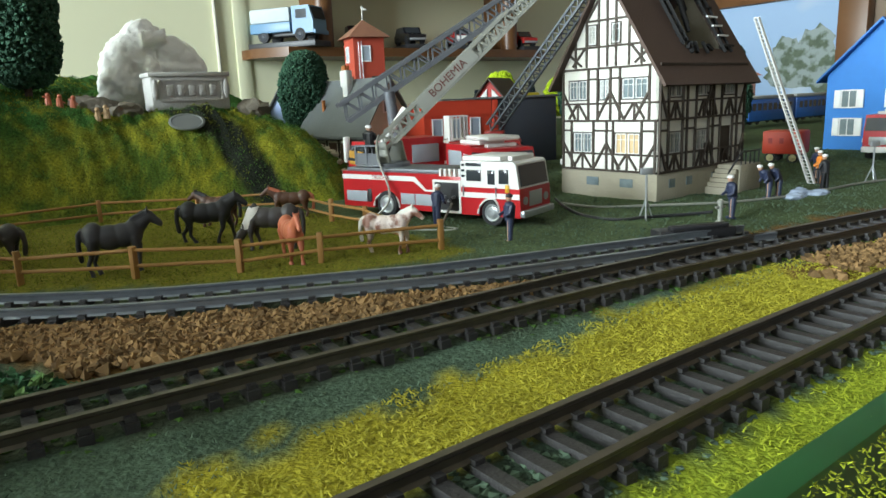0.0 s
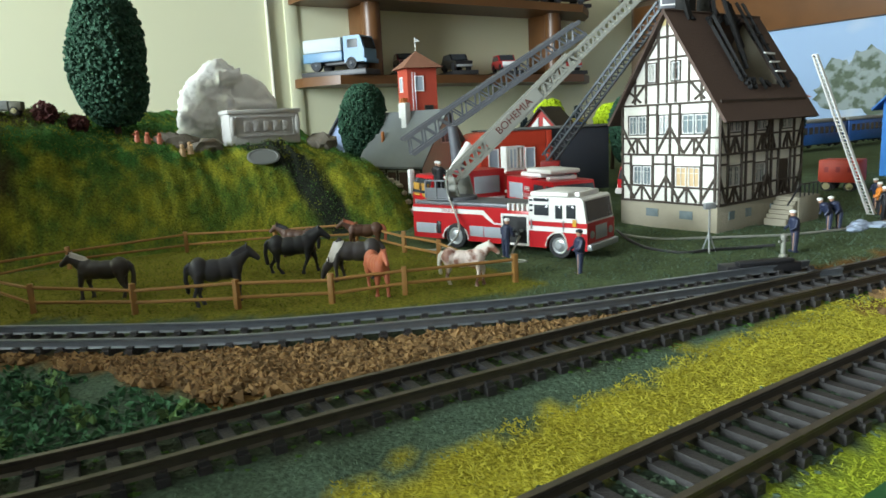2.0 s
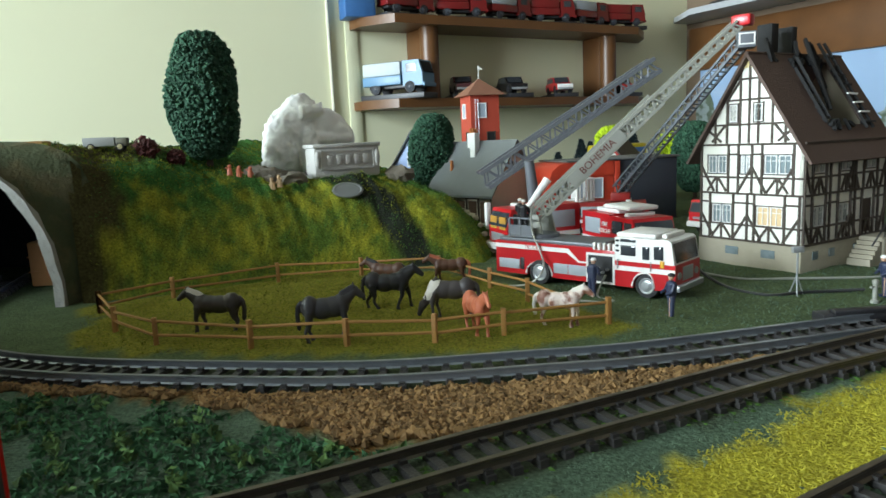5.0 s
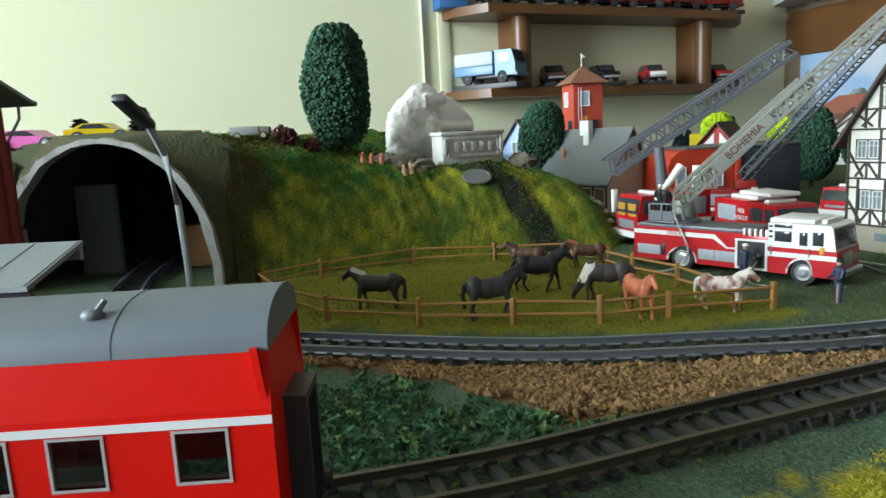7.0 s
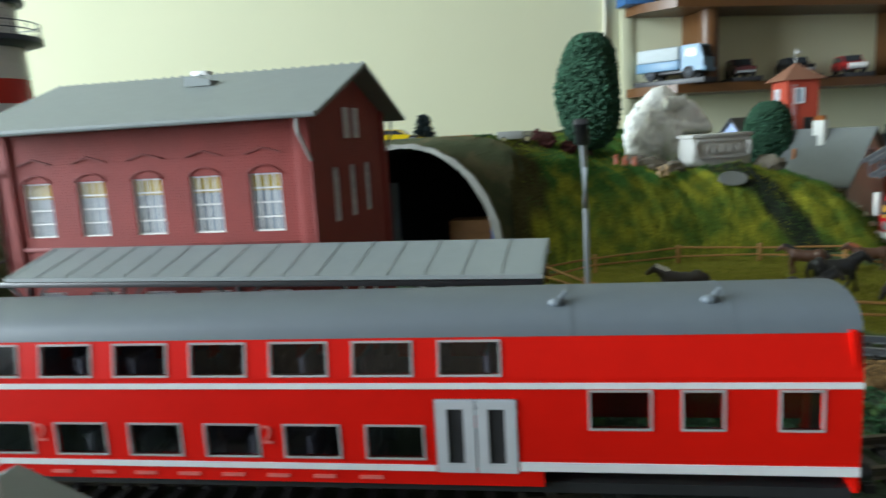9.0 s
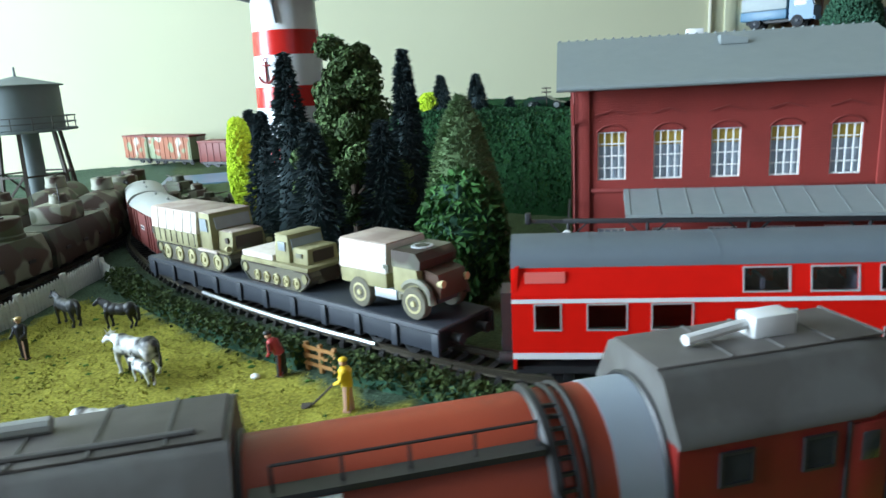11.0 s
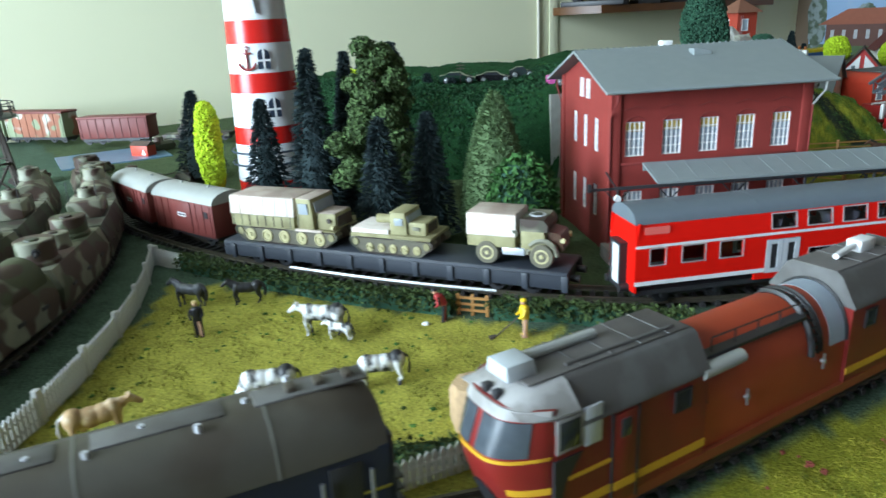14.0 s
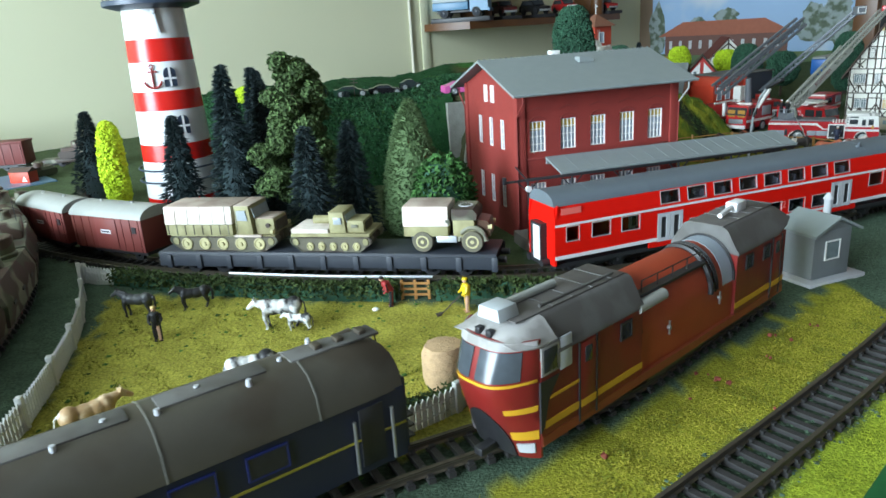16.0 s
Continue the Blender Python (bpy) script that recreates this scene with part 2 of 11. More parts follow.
def wave(x, y, s, seed=0.0):
    """Smooth uneven values between about -1 and 1."""
    return (np.sin(x * s * 1.3 + 2.1 * np.sin(y * s * 0.7 + seed)) + np.sin(y * s * 1.1 + 1.7 * np.sin(x * s * 0.9 - seed)) + np.sin((x + y) * s * 2.3 + seed * 2)) / 3


def ground_z(x, y):
    x, y = np.asarray(x, float), np.asarray(y, float)
    return 0.0008 * wave(x, y, 60) + 0.0005 * wave(x, y, 210, 1.0) + 0.0001


def hill_z(x, y):
    x, y = np.asarray(x, float), np.asarray(y, float)
    d = poly_dist(HILL, x, y) * np.where(inside(HILL, x, y), 1, -1)
    inv = PORTAL.inverted()
    s, t = inv[0][0] * x + inv[0][1] * y + inv[0][3], inv[1][0] * x + inv[1][1] * y + inv[1][3]
    near = np.clip(1 - np.maximum(np.abs(s) - 0.07, 0) / 0.05, 0, 1) * (t < 0.2)
    top = 0.063 + 0.030 * np.clip((-0.03 - x) / 0.10, 0, 1) - 0.02 * np.clip((x - 0.03) / 0.09, 0, 1)
    top = top - 0.012 * np.clip((-0.24 - x) / 0.06, 0, 1) + 0.004 * wave(x, y, 30, 2.0)
    width = 0.062 * (1 - near) + 0.008 * near
    k = np.clip(d / width, 0, 1)
    prof = (1 - (1 - k) ** 2.1)
    return top * prof - 0.004 + (0.0022 * wave(x, y, 190, 0.4) + 0.0015 * wave(x, y, 430, 3.0)) * np.clip(k * 3, 0, 1)


def sheet(name, us, ns, zf, colf, material, keep=None, parent=None):
    """A sheet over a grid in board axes, with colours from colf at its points."""
    gu, gn = np.meshgrid(us, ns)
    x, y = gu * U.x + gn * N.x, gu * U.y + gn * N.y
    z = zf(x, y)
    w, h = len(us), len(ns)
    idx = np.arange(w * h).reshape(h, w)
    faces = np.stack([idx[:-1, :-1], idx[:-1, 1:], idx[1:, 1:], idx[1:, :-1]], -1).reshape(-1, 4)
    if keep is not None:
        ok = keep(x, y, z).ravel()
        faces = faces[ok[faces].all(1)]
    me = bpy.data.meshes.new(name)
    me.from_pydata(np.stack([x, y, z], -1).reshape(-1, 3).tolist(), [], faces.tolist())
    col = me.color_attributes.new("tone", "FLOAT_COLOR", "POINT")
    rgb = np.concatenate([colf(x, y).reshape(-1, 3), np.ones((w * h, 1))], 1)
    col.data.foreach_set("color", rgb.ravel())
    me.shade_smooth()
    me.materials.append(material)
    ob = new(name, me)
    return ob


def flock_mat(name, attr=True):
    """Dyed flock: the dye from the sheet's points, fibre grain and relief."""
    m = mat(name, (0.1, 0.1, 0.03), 0.95, vary=0.0, bump=1.0, bump_scale=900, gloss=0.1)
    nt = m.node_tree
    b = nt.nodes["Principled BSDF"]
    a = nt.nodes.new("ShaderNodeVertexColor")
    a.layer_name = "tone"
    co = nt.nodes.new("ShaderNodeTexCoord")
    n1, n2 = nt.nodes.new("ShaderNodeTexNoise"), nt.nodes.new("ShaderNodeTexNoise")
    n1.inputs["Scale"].default_value, n2.inputs["Scale"].default_value = 700, 70
    mul = nt.nodes.new("ShaderNodeMath")
    mul.operation = "MULTIPLY_ADD"
    mul.inputs[1].default_value, mul.inputs[2].default_value = 1.7, 0.15
    add = nt.nodes.new("ShaderNodeMath")
    add.operation = "MULTIPLY_ADD"
    add.inputs[1].default_value = 0.7
    hsv = nt.nodes.new("ShaderNodeHueSaturation")
    nt.links.new(co.outputs["Object"], n1.inputs["Vector"])
    nt.links.new(co.outputs["Object"], n2.inputs["Vector"])
    nt.links.new(n1.outputs["Fac"], mul.inputs[0])
    nt.links.new(n2.outputs["Fac"], add.inputs[0])
    nt.links.new(mul.outputs[0], add.inputs[2])
    sub = nt.nodes.new("ShaderNodeMath")
    sub.operation = "SUBTRACT"
    sub.inputs[1].default_value = 0.35
    nt.links.new(add.outputs[0], sub.inputs[0])
    nt.links.new(sub.outputs[0], hsv.inputs["Value"])
    nt.links.new(a.outputs["Color"], hsv.inputs["Color"])
    nt.links.new(hsv.outputs[0], b.inputs["Base Color"])
    return m


M["flock"] = flock_mat("dyed_flock")
DARK, YELLOW, BROWN, OLIVE, MEADOW, ROADSIDE, MOSS = [np.array(c) for c in ((0.070, 0.108, 0.072), (0.30, 0.27, 0.025), (0.15, 0.082, 0.026), (0.16, 0.15, 0.018), (0.31, 0.295, 0.05), (0.070, 0.098, 0.046), (0.035, 0.085, 0.018))]


def ground_tone(x, y):
    c = np.broadcast_to(ROADSIDE, (*x.shape, 3)).copy()
    w = 0.006 * wave(x, y, 90, 5.0) + 0.004 * wave(x, y, 230, 1.0)
    dA, sA = dist_to("A", x, y)
    dB, sB = dist_to("B", x, y)
    dC, sC = dist_to("C", x, y)
    dD, sD = dist_to("D", x, y)
    dE, sE = dist_to("E", x, y)

    def lay(mask, tone):
        c[mask] = tone
    between = (sB < 0) & (sC > 0)
    lay(between, DARK)
    lay(between & (dC + 1.4 * w < 0.040 + 0.10 * np.clip(x - 0.2, 0, 0.1)) & (x + 3 * w > 0.178), YELLOW)
    lay(between & (dC + w < 0.05) & (x < -0.03), YELLOW * np.array([0.84, 0.94, 1]))
    lay((sA < 0) & (sB > 0) & (x > -0.2), DARK)
    lay((sA < 0) & (sB > 0) & (dA + w < 0.018 + 0.45 * np.clip(x - 0.06, 0, 0.08)) & (x > -0.03), BROWN)
    lay((sB > 0) & (dB + w < 0.03) & (x > 0.19) & (dA > 0), BROWN)
    lay((sB < 0) & (dB + w < 0.036) & (x + 2 * w > 0.33), BROWN)
    lay(sC < 0, YELLOW * np.array([0.75, 1.05, 1.0]))
    lay((sC < 0) & (dC + w > 0.043), DARK * 1.4)
    lay(inside(PASTURE, x + w, y + w), OLIVE)
    lay(inside(COWFIELD, x + w, y + w), MEADOW)
    lay((dA < 0.0125) | (dB < 0.0125), DARK * 0.5 + BROWN * 0.1)
    lay((dC < 0.0115) | (dD < 0.0115) | (dE < 0.013), DARK * 0.6)
    return np.clip(c, 0, 1)


FRONT, BACK, LEFT, RIGHT = 0.052, 1.315, -1.05, 1.83
ground = sheet("ground", np.arange(LEFT, RIGHT, 0.006), np.arange(FRONT, BACK, 0.006), ground_z, ground_tone, M["flock"])
tagged(ground, "layout baseboard covered with green, yellow and brown flock", "ground", kind="structure")


inv_portal = PORTAL.inverted()


def hill_patch(x, y, z):
    """Uneven patches that follow the slope as well as the plan."""
    a, b = x + 0.35 * y, 1.3 * z + 0.45 * y
    return 0.8 * wave(a, b, 75, 0.7) + 0.7 * wave(a, b, 230, 2.0)


def hill_tone(x, y):
    z = hill_z(x, y)
    n = hill_patch(x, y, z)
    c = np.empty((*x.shape, 3))
    c[:] = np.array([0.125, 0.145, 0.016])

    def lay(k, tone):
        k = np.clip(k, 0, 1)[..., None]
        c[:] = c * (1 - k) + np.array(tone) * k
    lay((n - 0.05) * 4, (0.070, 0.112, 0.016))
    lay((-0.25 - n) * 4, (0.215, 0.215, 0.020))
    lay((z - 0.052 + 0.012 * n) / 0.008, (0.036, 0.108, 0.022))
    s = inv_portal[0][0] * x + inv_portal[0][1] * y + inv_portal[0][3]
    lay((0.030 - (np.abs(s) - 0.066) + 0.012 * n) / 0.012, (0.055, 0.050, 0.018))
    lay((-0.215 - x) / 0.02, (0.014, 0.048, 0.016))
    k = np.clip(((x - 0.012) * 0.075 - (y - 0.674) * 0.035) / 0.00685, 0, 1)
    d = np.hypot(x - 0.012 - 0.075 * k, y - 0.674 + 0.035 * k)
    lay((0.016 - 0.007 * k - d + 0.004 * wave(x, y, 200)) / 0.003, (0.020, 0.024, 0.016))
    return c


def hill_keep(x, y, z):
    s = inv_portal[0][0] * x + inv_portal[0][1] * y + inv_portal[0][3]
    t = inv_portal[1][0] * x + inv_portal[1][1] * y + inv_portal[1][3]
    bore = (np.abs(s) < PORTAL_W + 0.005) & (t < 0.02) & (z < PORTAL_H * np.sqrt(np.clip(1 - (s / (PORTAL_W + 0.005)) ** 2, 0, 1)) + 0.001)
    bore |= (np.abs(s) < PORTAL_W + 0.008) & (t < 0.011)
    return (inside(HILL, x, y) | (poly_dist(HILL, x, y) < 0.008)) & ~bore


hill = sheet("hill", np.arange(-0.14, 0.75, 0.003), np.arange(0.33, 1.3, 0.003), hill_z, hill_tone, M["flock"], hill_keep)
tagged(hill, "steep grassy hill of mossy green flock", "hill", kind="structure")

# ---- board edge, room ----
bm = bmesh.new()
box(bm, LEFT, RIGHT, FRONT - 0.006, FRONT, -0.05, 0.0015, 0.001)
fascia = solo("board_edge", bm, M["fascia"], pose(0, 0, 0, 0, 0, UA), "green painted edge strip of the layout board", "trim", kind="structure")
bm = bmesh.new()
box(bm, LEFT, RIGHT, FRONT - 0.024, FRONT - 0.007, -0.06, -0.012, 0.001)
solo("trim", bm, M["plank"], pose(0, 0, 0, 0, 0, UA), "raw wooden batten under the board's green edge", "trim", kind="structure")

ROOM = dict(u0=-2.45, u1=1.83, n0=-1.85, n1=1.32, z0=-0.85, z1=1.65)
R = ROOM
wall_specs = {
    "wall_back": [(R["u0"], R["u1"] + 0.1, R["n1"], R["n1"] + 0.1, R["z0"], R["z1"])],
    "wall_right": [(R["u1"], R["u1"] + 0.1, R["n0"], R["n1"] - 0.001, R["z0"], R["z1"])],
    "wall_left": [(R["u0"] - 0.1, R["u0"], R["n0"], -0.30, R["z0"], R["z1"]), (R["u0"] - 0.1, R["u0"], 1.15, R["n1"], R["z0"], R["z1"]),
                  (R["u0"] - 0.1, R["u0"], -0.30, 1.15, R["z0"], -0.10), (R["u0"] - 0.1, R["u0"], -0.30, 1.15, 1.35, R["z1"])],
    # Unseen front wall, with an opening added for the fill lamp.
    "wall_front": [(R["u0"], -0.25, R["n0"] - 0.1, R["n0"], R["z0"], R["z1"]), (0.95, R["u1"], R["n0"] - 0.1, R["n0"], R["z0"], R["z1"]),
                   (-0.25, 0.95, R["n0"] - 0.1, R["n0"], R["z0"], 0.1), (-0.25, 0.95, R["n0"] - 0.1, R["n0"], 1.25, R["z1"])],
}
for name, boxes in wall_specs.items():
    bm = bmesh.new()
    for b in boxes:
        box(bm, *b)
    seen = name == "wall_back"
    solo(name, bm, M["wall"] if seen else M["low_bounce_wall"], pose(0, 0, 0, 0, 0, UA), "room wall painted pale yellow-green" if seen else "brown room wall, darkened to cut bounced light", "wall", kind="structure")
bm = bmesh.new()
box(bm, R["u0"], R["u1"], R["n0"], R["n1"], R["z1"], R["z1"] + 0.1)
solo("ceiling", bm, M["ceiling"], pose(0, 0, 0, 0, 0, UA), "plain greyish ceiling", "ceiling", kind="structure")
bm = bmesh.new()
box(bm, R["u0"], R["u1"], R["n0"], R["n1"], R["z0"] - 0.1, R["z0"])
solo("floor", bm, M["floor"], pose(0, 0, 0, 0, 0, UA), "brown wooden floor", "floor", kind="structure")
bm = bmesh.new()
box(bm, LEFT, RIGHT - 0.01, FRONT, BACK, -0.025, -0.006)
solo("baseboard", bm, M["plank"], pose(0, 0, 0, 0, 0, UA), "wooden board that carries the layout", "board", kind="structure")
bm = bmesh.new()
for lu in (LEFT + 0.05, 0.4, RIGHT - 0.1):
    for ln in (FRONT + 0.05, BACK - 0.08):
        box(bm, lu, lu + 0.05, ln, ln + 0.05, R["z0"], -0.025)
solo("trestle", bm, M["plank"], pose(0, 0, 0, 0, 0, UA), "wooden legs under the layout board", "support", kind="structure")


# ---- tracks ----
tie_bm = bmesh.new()
box(tie_bm, -0.0014, 0.0014, -0.0112, 0.0112, -0.0006, 0.0018)
for s in (-1, 1):
    box(tie_bm, -0.0011, 0.0011, s * 0.0083 - 0.0021, s * 0.0083 + 0.0021, 0.0018, 0.0028)
TIE = mesh_of("sleeper", tie_bm, False)
TIE.materials.append(M["tie"])


def track(line, label, rail_mat, z=0.0002, gauge=0.0083, first=0.0):
    base = thing("railway_track", pose(0, 0, z), label, "railway track", "model railway tracks")
    for side in (-1, 1):
        rows = []
        for i, p in enumerate(line):
            d = (line[min(i + 1, len(line) - 1)] - line[max(i - 1, 0)]).normalized()
            nn = Vector((-d.y, d.x, 0))
            c = p + nn * side * gauge
            rows.append([c + nn * a + Vector((0, 0, b)) for a, b in ((-0.0012, 0.0022), (-0.0005, 0.0028), (-0.0005, 0.0042), (-0.0008, 0.0046), (-0.0008, 0.0052), (0.0008, 0.0052), (0.0008, 0.0046), (0.0005, 0.0042), (0.0005, 0.0028), (0.0012, 0.0022))])
        bm = bmesh.new()
        vs = [[bm.verts.new(q) for q in r] for r in rows]
        for a, b in zip(vs, vs[1:]):
            for k in range(10):
                bm.faces.new((a[k], a[(k + 1) % 10], b[(k + 1) % 10], b[k]))
        bm.faces.new(vs[0]), bm.faces.new(vs[-1])
        part("rail", bm, rail_mat, base)
    run = 0.0
    for a, b in zip(line, line[1:]):
        run += (b - a).length
        if run >= 0.0076:
            run = 0.0
            t = new("sleeper", TIE)
            t.parent = base
            t.matrix_local = pose(b.x, b.y, 0, 0, 0, math.degrees(math.atan2(b.y - a.y, b.x - a.x)))
    return base


track(LINE_A, "grey model railway track on black sleepers", M["rail_grey"])
track(LINE_B, "dull brown model railway track on black sleepers", M["rail"])
track(LINE_C, "brown-railed model track along the board's front", M["rail"])
track(LINE_D, "short brown model railway siding", M["rail"])
track(LINE_E, "model railway track beside the white picket fence", M["rail"])
track(LINE_F, "model railway track behind the picket fence line", M["rail"])

# ---- shared surfaces ----
def paint(name, c, rough=0.4, **k):
    M[name] = mat(name, c, rough, **{"vary": 0.08, "scale": 150, "bump": 0.06, **k})
    return M[name]


paint("coach_red", (0.56, 0.006, 0.002), 0.45)
M["coach_red"].node_tree.nodes["Principled BSDF"].inputs["Specular IOR Level"].default_value = 0.15
paint("white_line", (0.62, 0.62, 0.62), 0.45)
paint("roof_grey", (0.10, 0.12, 0.138), 0.55)
paint("light_grey", (0.42, 0.43, 0.45), 0.5)
paint("dim_red", (0.62, 0.12, 0.10), 0.5)
M["pane"] = glass("window_pane", (0.42, 0.44, 0.46))
M["frame_pale"] = mat("pale_frame", (0.34, 0.31, 0.31), 0.35)
M["seat"] = mat("seat_dark", (0.09, 0.085, 0.11), 0.8)
M["steel"] = mat("steel", (0.35, 0.35, 0.36), 0.35, 0.8)
paint("loco_red", (0.18, 0.013, 0.010), 0.4, second=(0.14, 0.012, 0.01), mix_scale=30)
paint("loco_orange", (0.32, 0.046, 0.016), 0.45, second=(0.26, 0.036, 0.013), mix_scale=25)
paint("loco_yellow", (0.55, 0.30, 0.015), 0.5)
paint("loco_roof", (0.115, 0.105, 0.10), 0.6, second=(0.08, 0.073, 0.068), mix_scale=40)
paint("loco_grey", (0.10, 0.098, 0.094), 0.6, second=(0.075, 0.07, 0.066), mix_scale=60)
paint("loco_visor", (0.30, 0.29, 0.28), 0.5, second=(0.21, 0.20, 0.19), mix_scale=90)
paint("box_grey", (0.40, 0.43, 0.45), 0.5)
M["loco_glass"] = mat("loco_glass", (0.030, 0.034, 0.038), 0.12, vary=0.3, scale=300)
M["windscreen"] = mat("windscreen", (0.055, 0.065, 0.075), 0.2, vary=0.35, scale=220)
paint("blue_body", (0.009, 0.012, 0.032), 0.4)
paint("blue_roof", (0.062, 0.056, 0.042), 0.55, second=(0.048, 0.038, 0.026), mix_scale=35)
paint("blue_seam", (0.15, 0.15, 0.13), 0.5)
paint("army", (0.27, 0.25, 0.125), 0.7, second=(0.20, 0.18, 0.085), mix_scale=60)
paint("tarp", (0.62, 0.56, 0.50), 0.8, second=(0.5, 0.42, 0.36), mix_scale=50)
paint("hub", (0.42, 0.38, 0.20), 0.7)
paint("bonnet", (0.060, 0.030, 0.018), 0.35)
paint("flat_black", (0.03, 0.035, 0.045), 0.5)
paint("ox_red", (0.15, 0.028, 0.022), 0.55)
paint("van_roof", (0.30, 0.31, 0.29), 0.6)


def camo_mat(name, tones, size, rough=0.6):
    """Broad soft-edged blotches of three paints, dusted all over."""
    m = mat(name, tones[0], rough, vary=0.18, scale=130, bump=0.1)
    nt = m.node_tree
    b = nt.nodes["Principled BSDF"]
    co = nt.nodes.new("ShaderNodeTexCoord")
    last = b.inputs["Base Color"].links[0].from_socket
    for k, tone in enumerate(tones[1:]):
        t = nt.nodes.new("ShaderNodeTexNoise")
        t.inputs["Scale"].default_value, t.inputs["Detail"].default_value = size * (1 + 0.3 * k), 1.0
        shift = nt.nodes.new("ShaderNodeMapping")
        shift.inputs["Location"].default_value = (0.7 * k + 0.2, 0.3, 0.9 * k)
        nt.links.new(co.outputs["Object"], shift.inputs["Vector"])
        nt.links.new(shift.outputs[0], t.inputs["Vector"])
        edge = nt.nodes.new("ShaderNodeMapRange")
        edge.inputs[1].default_value, edge.inputs[2].default_value = 0.52, 0.56
        nt.links.new(t.outputs["Fac"], edge.inputs[0])
        two = nt.nodes.new("ShaderNodeMix")
        two.data_type = "RGBA"
        nt.links.new(edge.outputs[0], two.inputs[0])
        nt.links.new(last, two.inputs[6])
        two.inputs[7].default_value = (*tone, 1)
        last = two.outputs[2]
    nt.links.new(last, b.inputs["Base Color"])
    return m


M["camo"] = camo_mat("camo", ((0.20, 0.20, 0.14), (0.060, 0.068, 0.030), (0.060, 0.034, 0.022)), 38)
M["camo_dark"] = camo_mat("camo_dark", ((0.050, 0.054, 0.032), (0.15, 0.145, 0.10), (0.040, 0.026, 0.018)), 34)

paint("silver", (0.50, 0.53, 0.58), 0.4, metal=0.4)


def holed(bm, x0, x1, z0, z1, holes, y0, y1):
    """A flat wall in x and z with rectangular openings, from y0 (face) to y1 (back)."""
    xs = sorted({x0, x1, *[v for h in holes for v in h[:2]]})
    zs = sorted({z0, z1, *[v for h in holes for v in h[2:]]})

    def hole(a, b):
        return any(h[0] - 1e-9 <= a and b[0] <= h[1] + 1e-9 and h[2] - 1e-9 <= b[1] and b[2] <= h[3] + 1e-9 for h in holes)
    cells = {}
    for i in range(len(xs) - 1):
        for j in range(len(zs) - 1):
            if not hole(xs[i], (xs[i + 1], zs[j], zs[j + 1])):
                cells[i, j] = 1
    made = {}

    def v(i, j, k):
        if (i, j, k) not in made:
            made[i, j, k] = bm.verts.new((xs[i], (y0, y1)[k], zs[j]))
        return made[i, j, k]
    for i, j in cells:
        bm.faces.new((v(i, j, 0), v(i + 1, j, 0), v(i + 1, j + 1, 0), v(i, j + 1, 0)))
        bm.faces.new((v(i, j, 1), v(i, j + 1, 1), v(i + 1, j + 1, 1), v(i + 1, j, 1)))
        for di, dj, a, b in ((-1, 0, (i, j), (i, j + 1)), (1, 0, (i + 1, j), (i + 1, j + 1)), (0, -1, (i, j), (i + 1, j)), (0, 1, (i, j + 1), (i + 1, j + 1))):
            if (i + di, j + dj) not in cells:
                bm.faces.new((v(*a, 0), v(*b, 0), v(*b, 1), v(*a, 1)))
    return bm


# ---- tunnel mouth ----
tunnel = thing("tunnel_portal", PORTAL, "grey plaster tunnel arch, rough and unpainted", "tunnel")


def arch(w, h, k=28):
    return [(w * math.cos(math.pi * i / k), h * math.sin(math.pi * i / k) ** 0.85) for i in range(k + 1)]


bm = bmesh.new()
inner, outer = arch(PORTAL_W, PORTAL_H), arch(PORTAL_W + 0.0055, PORTAL_H + 0.0030)
rings = []
for dy, fl in ((-0.006, 1.0), (0.004, 1.0)):
    rings.append(([bm.verts.new((x, dy + 0.0015 * math.sin(i * 1.9), z)) for i, (x, z) in enumerate(inner)], [bm.verts.new((x * fl, dy + 0.0015 * math.sin(i * 2.3), z * (1 + (fl - 1) * 0.3) + 0.001 * math.sin(i * 3.1))) for i, (x, z) in enumerate(outer)]))
(i0, o0), (i1, o1) = rings
for k in range(len(inner) - 1):
    for a, b in ((i0, o0), (o0, o1), (o1, i1), (i1, i0)):
        bm.faces.new((a[k], a[k + 1], b[k + 1], b[k]))
part("arch_ring", bm, M["plaster"], tunnel)
M["bank"] = mat("bare_bank", (0.065, 0.058, 0.022), 0.95, vary=0.35, scale=160, bump=1.0, bump_scale=500, second=(0.04, 0.05, 0.018), mix_scale=60)
bm = bmesh.new()
edge = []
for i in range(len(outer)):
    th = math.pi * i / (len(outer) - 1)
    edge.append((math.copysign(abs(math.cos(th)) ** 0.45, math.cos(th)) * (PORTAL_W + 0.020), 0.0955 * max(math.sin(th), 0) ** 0.30))
rows = [[bm.verts.new((x + (ex - x) * j, -0.002 + 0.018 * j ** 0.7 + 0.0012 * math.sin(i * 2.9 + 5 * j), z + (ez - z) * j - 0.0005 * (j == 0))) for i, ((x, z), (ex, ez)) in enumerate(zip(outer, edge))] for j in (0, 0.3, 0.65, 1.0)]
for a, b in zip(rows, rows[1:]):
    for k in range(len(outer) - 1):
        bm.faces.new((a[k], a[k + 1], b[k + 1], b[k]))
part("mossy_bank", bm, M["bank"], tunnel, "brown mossy bank over the arch")
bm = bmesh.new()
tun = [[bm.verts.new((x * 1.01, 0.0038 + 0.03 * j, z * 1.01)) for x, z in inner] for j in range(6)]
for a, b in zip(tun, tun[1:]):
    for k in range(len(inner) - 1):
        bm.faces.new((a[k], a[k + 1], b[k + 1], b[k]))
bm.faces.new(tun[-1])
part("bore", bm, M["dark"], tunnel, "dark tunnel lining")
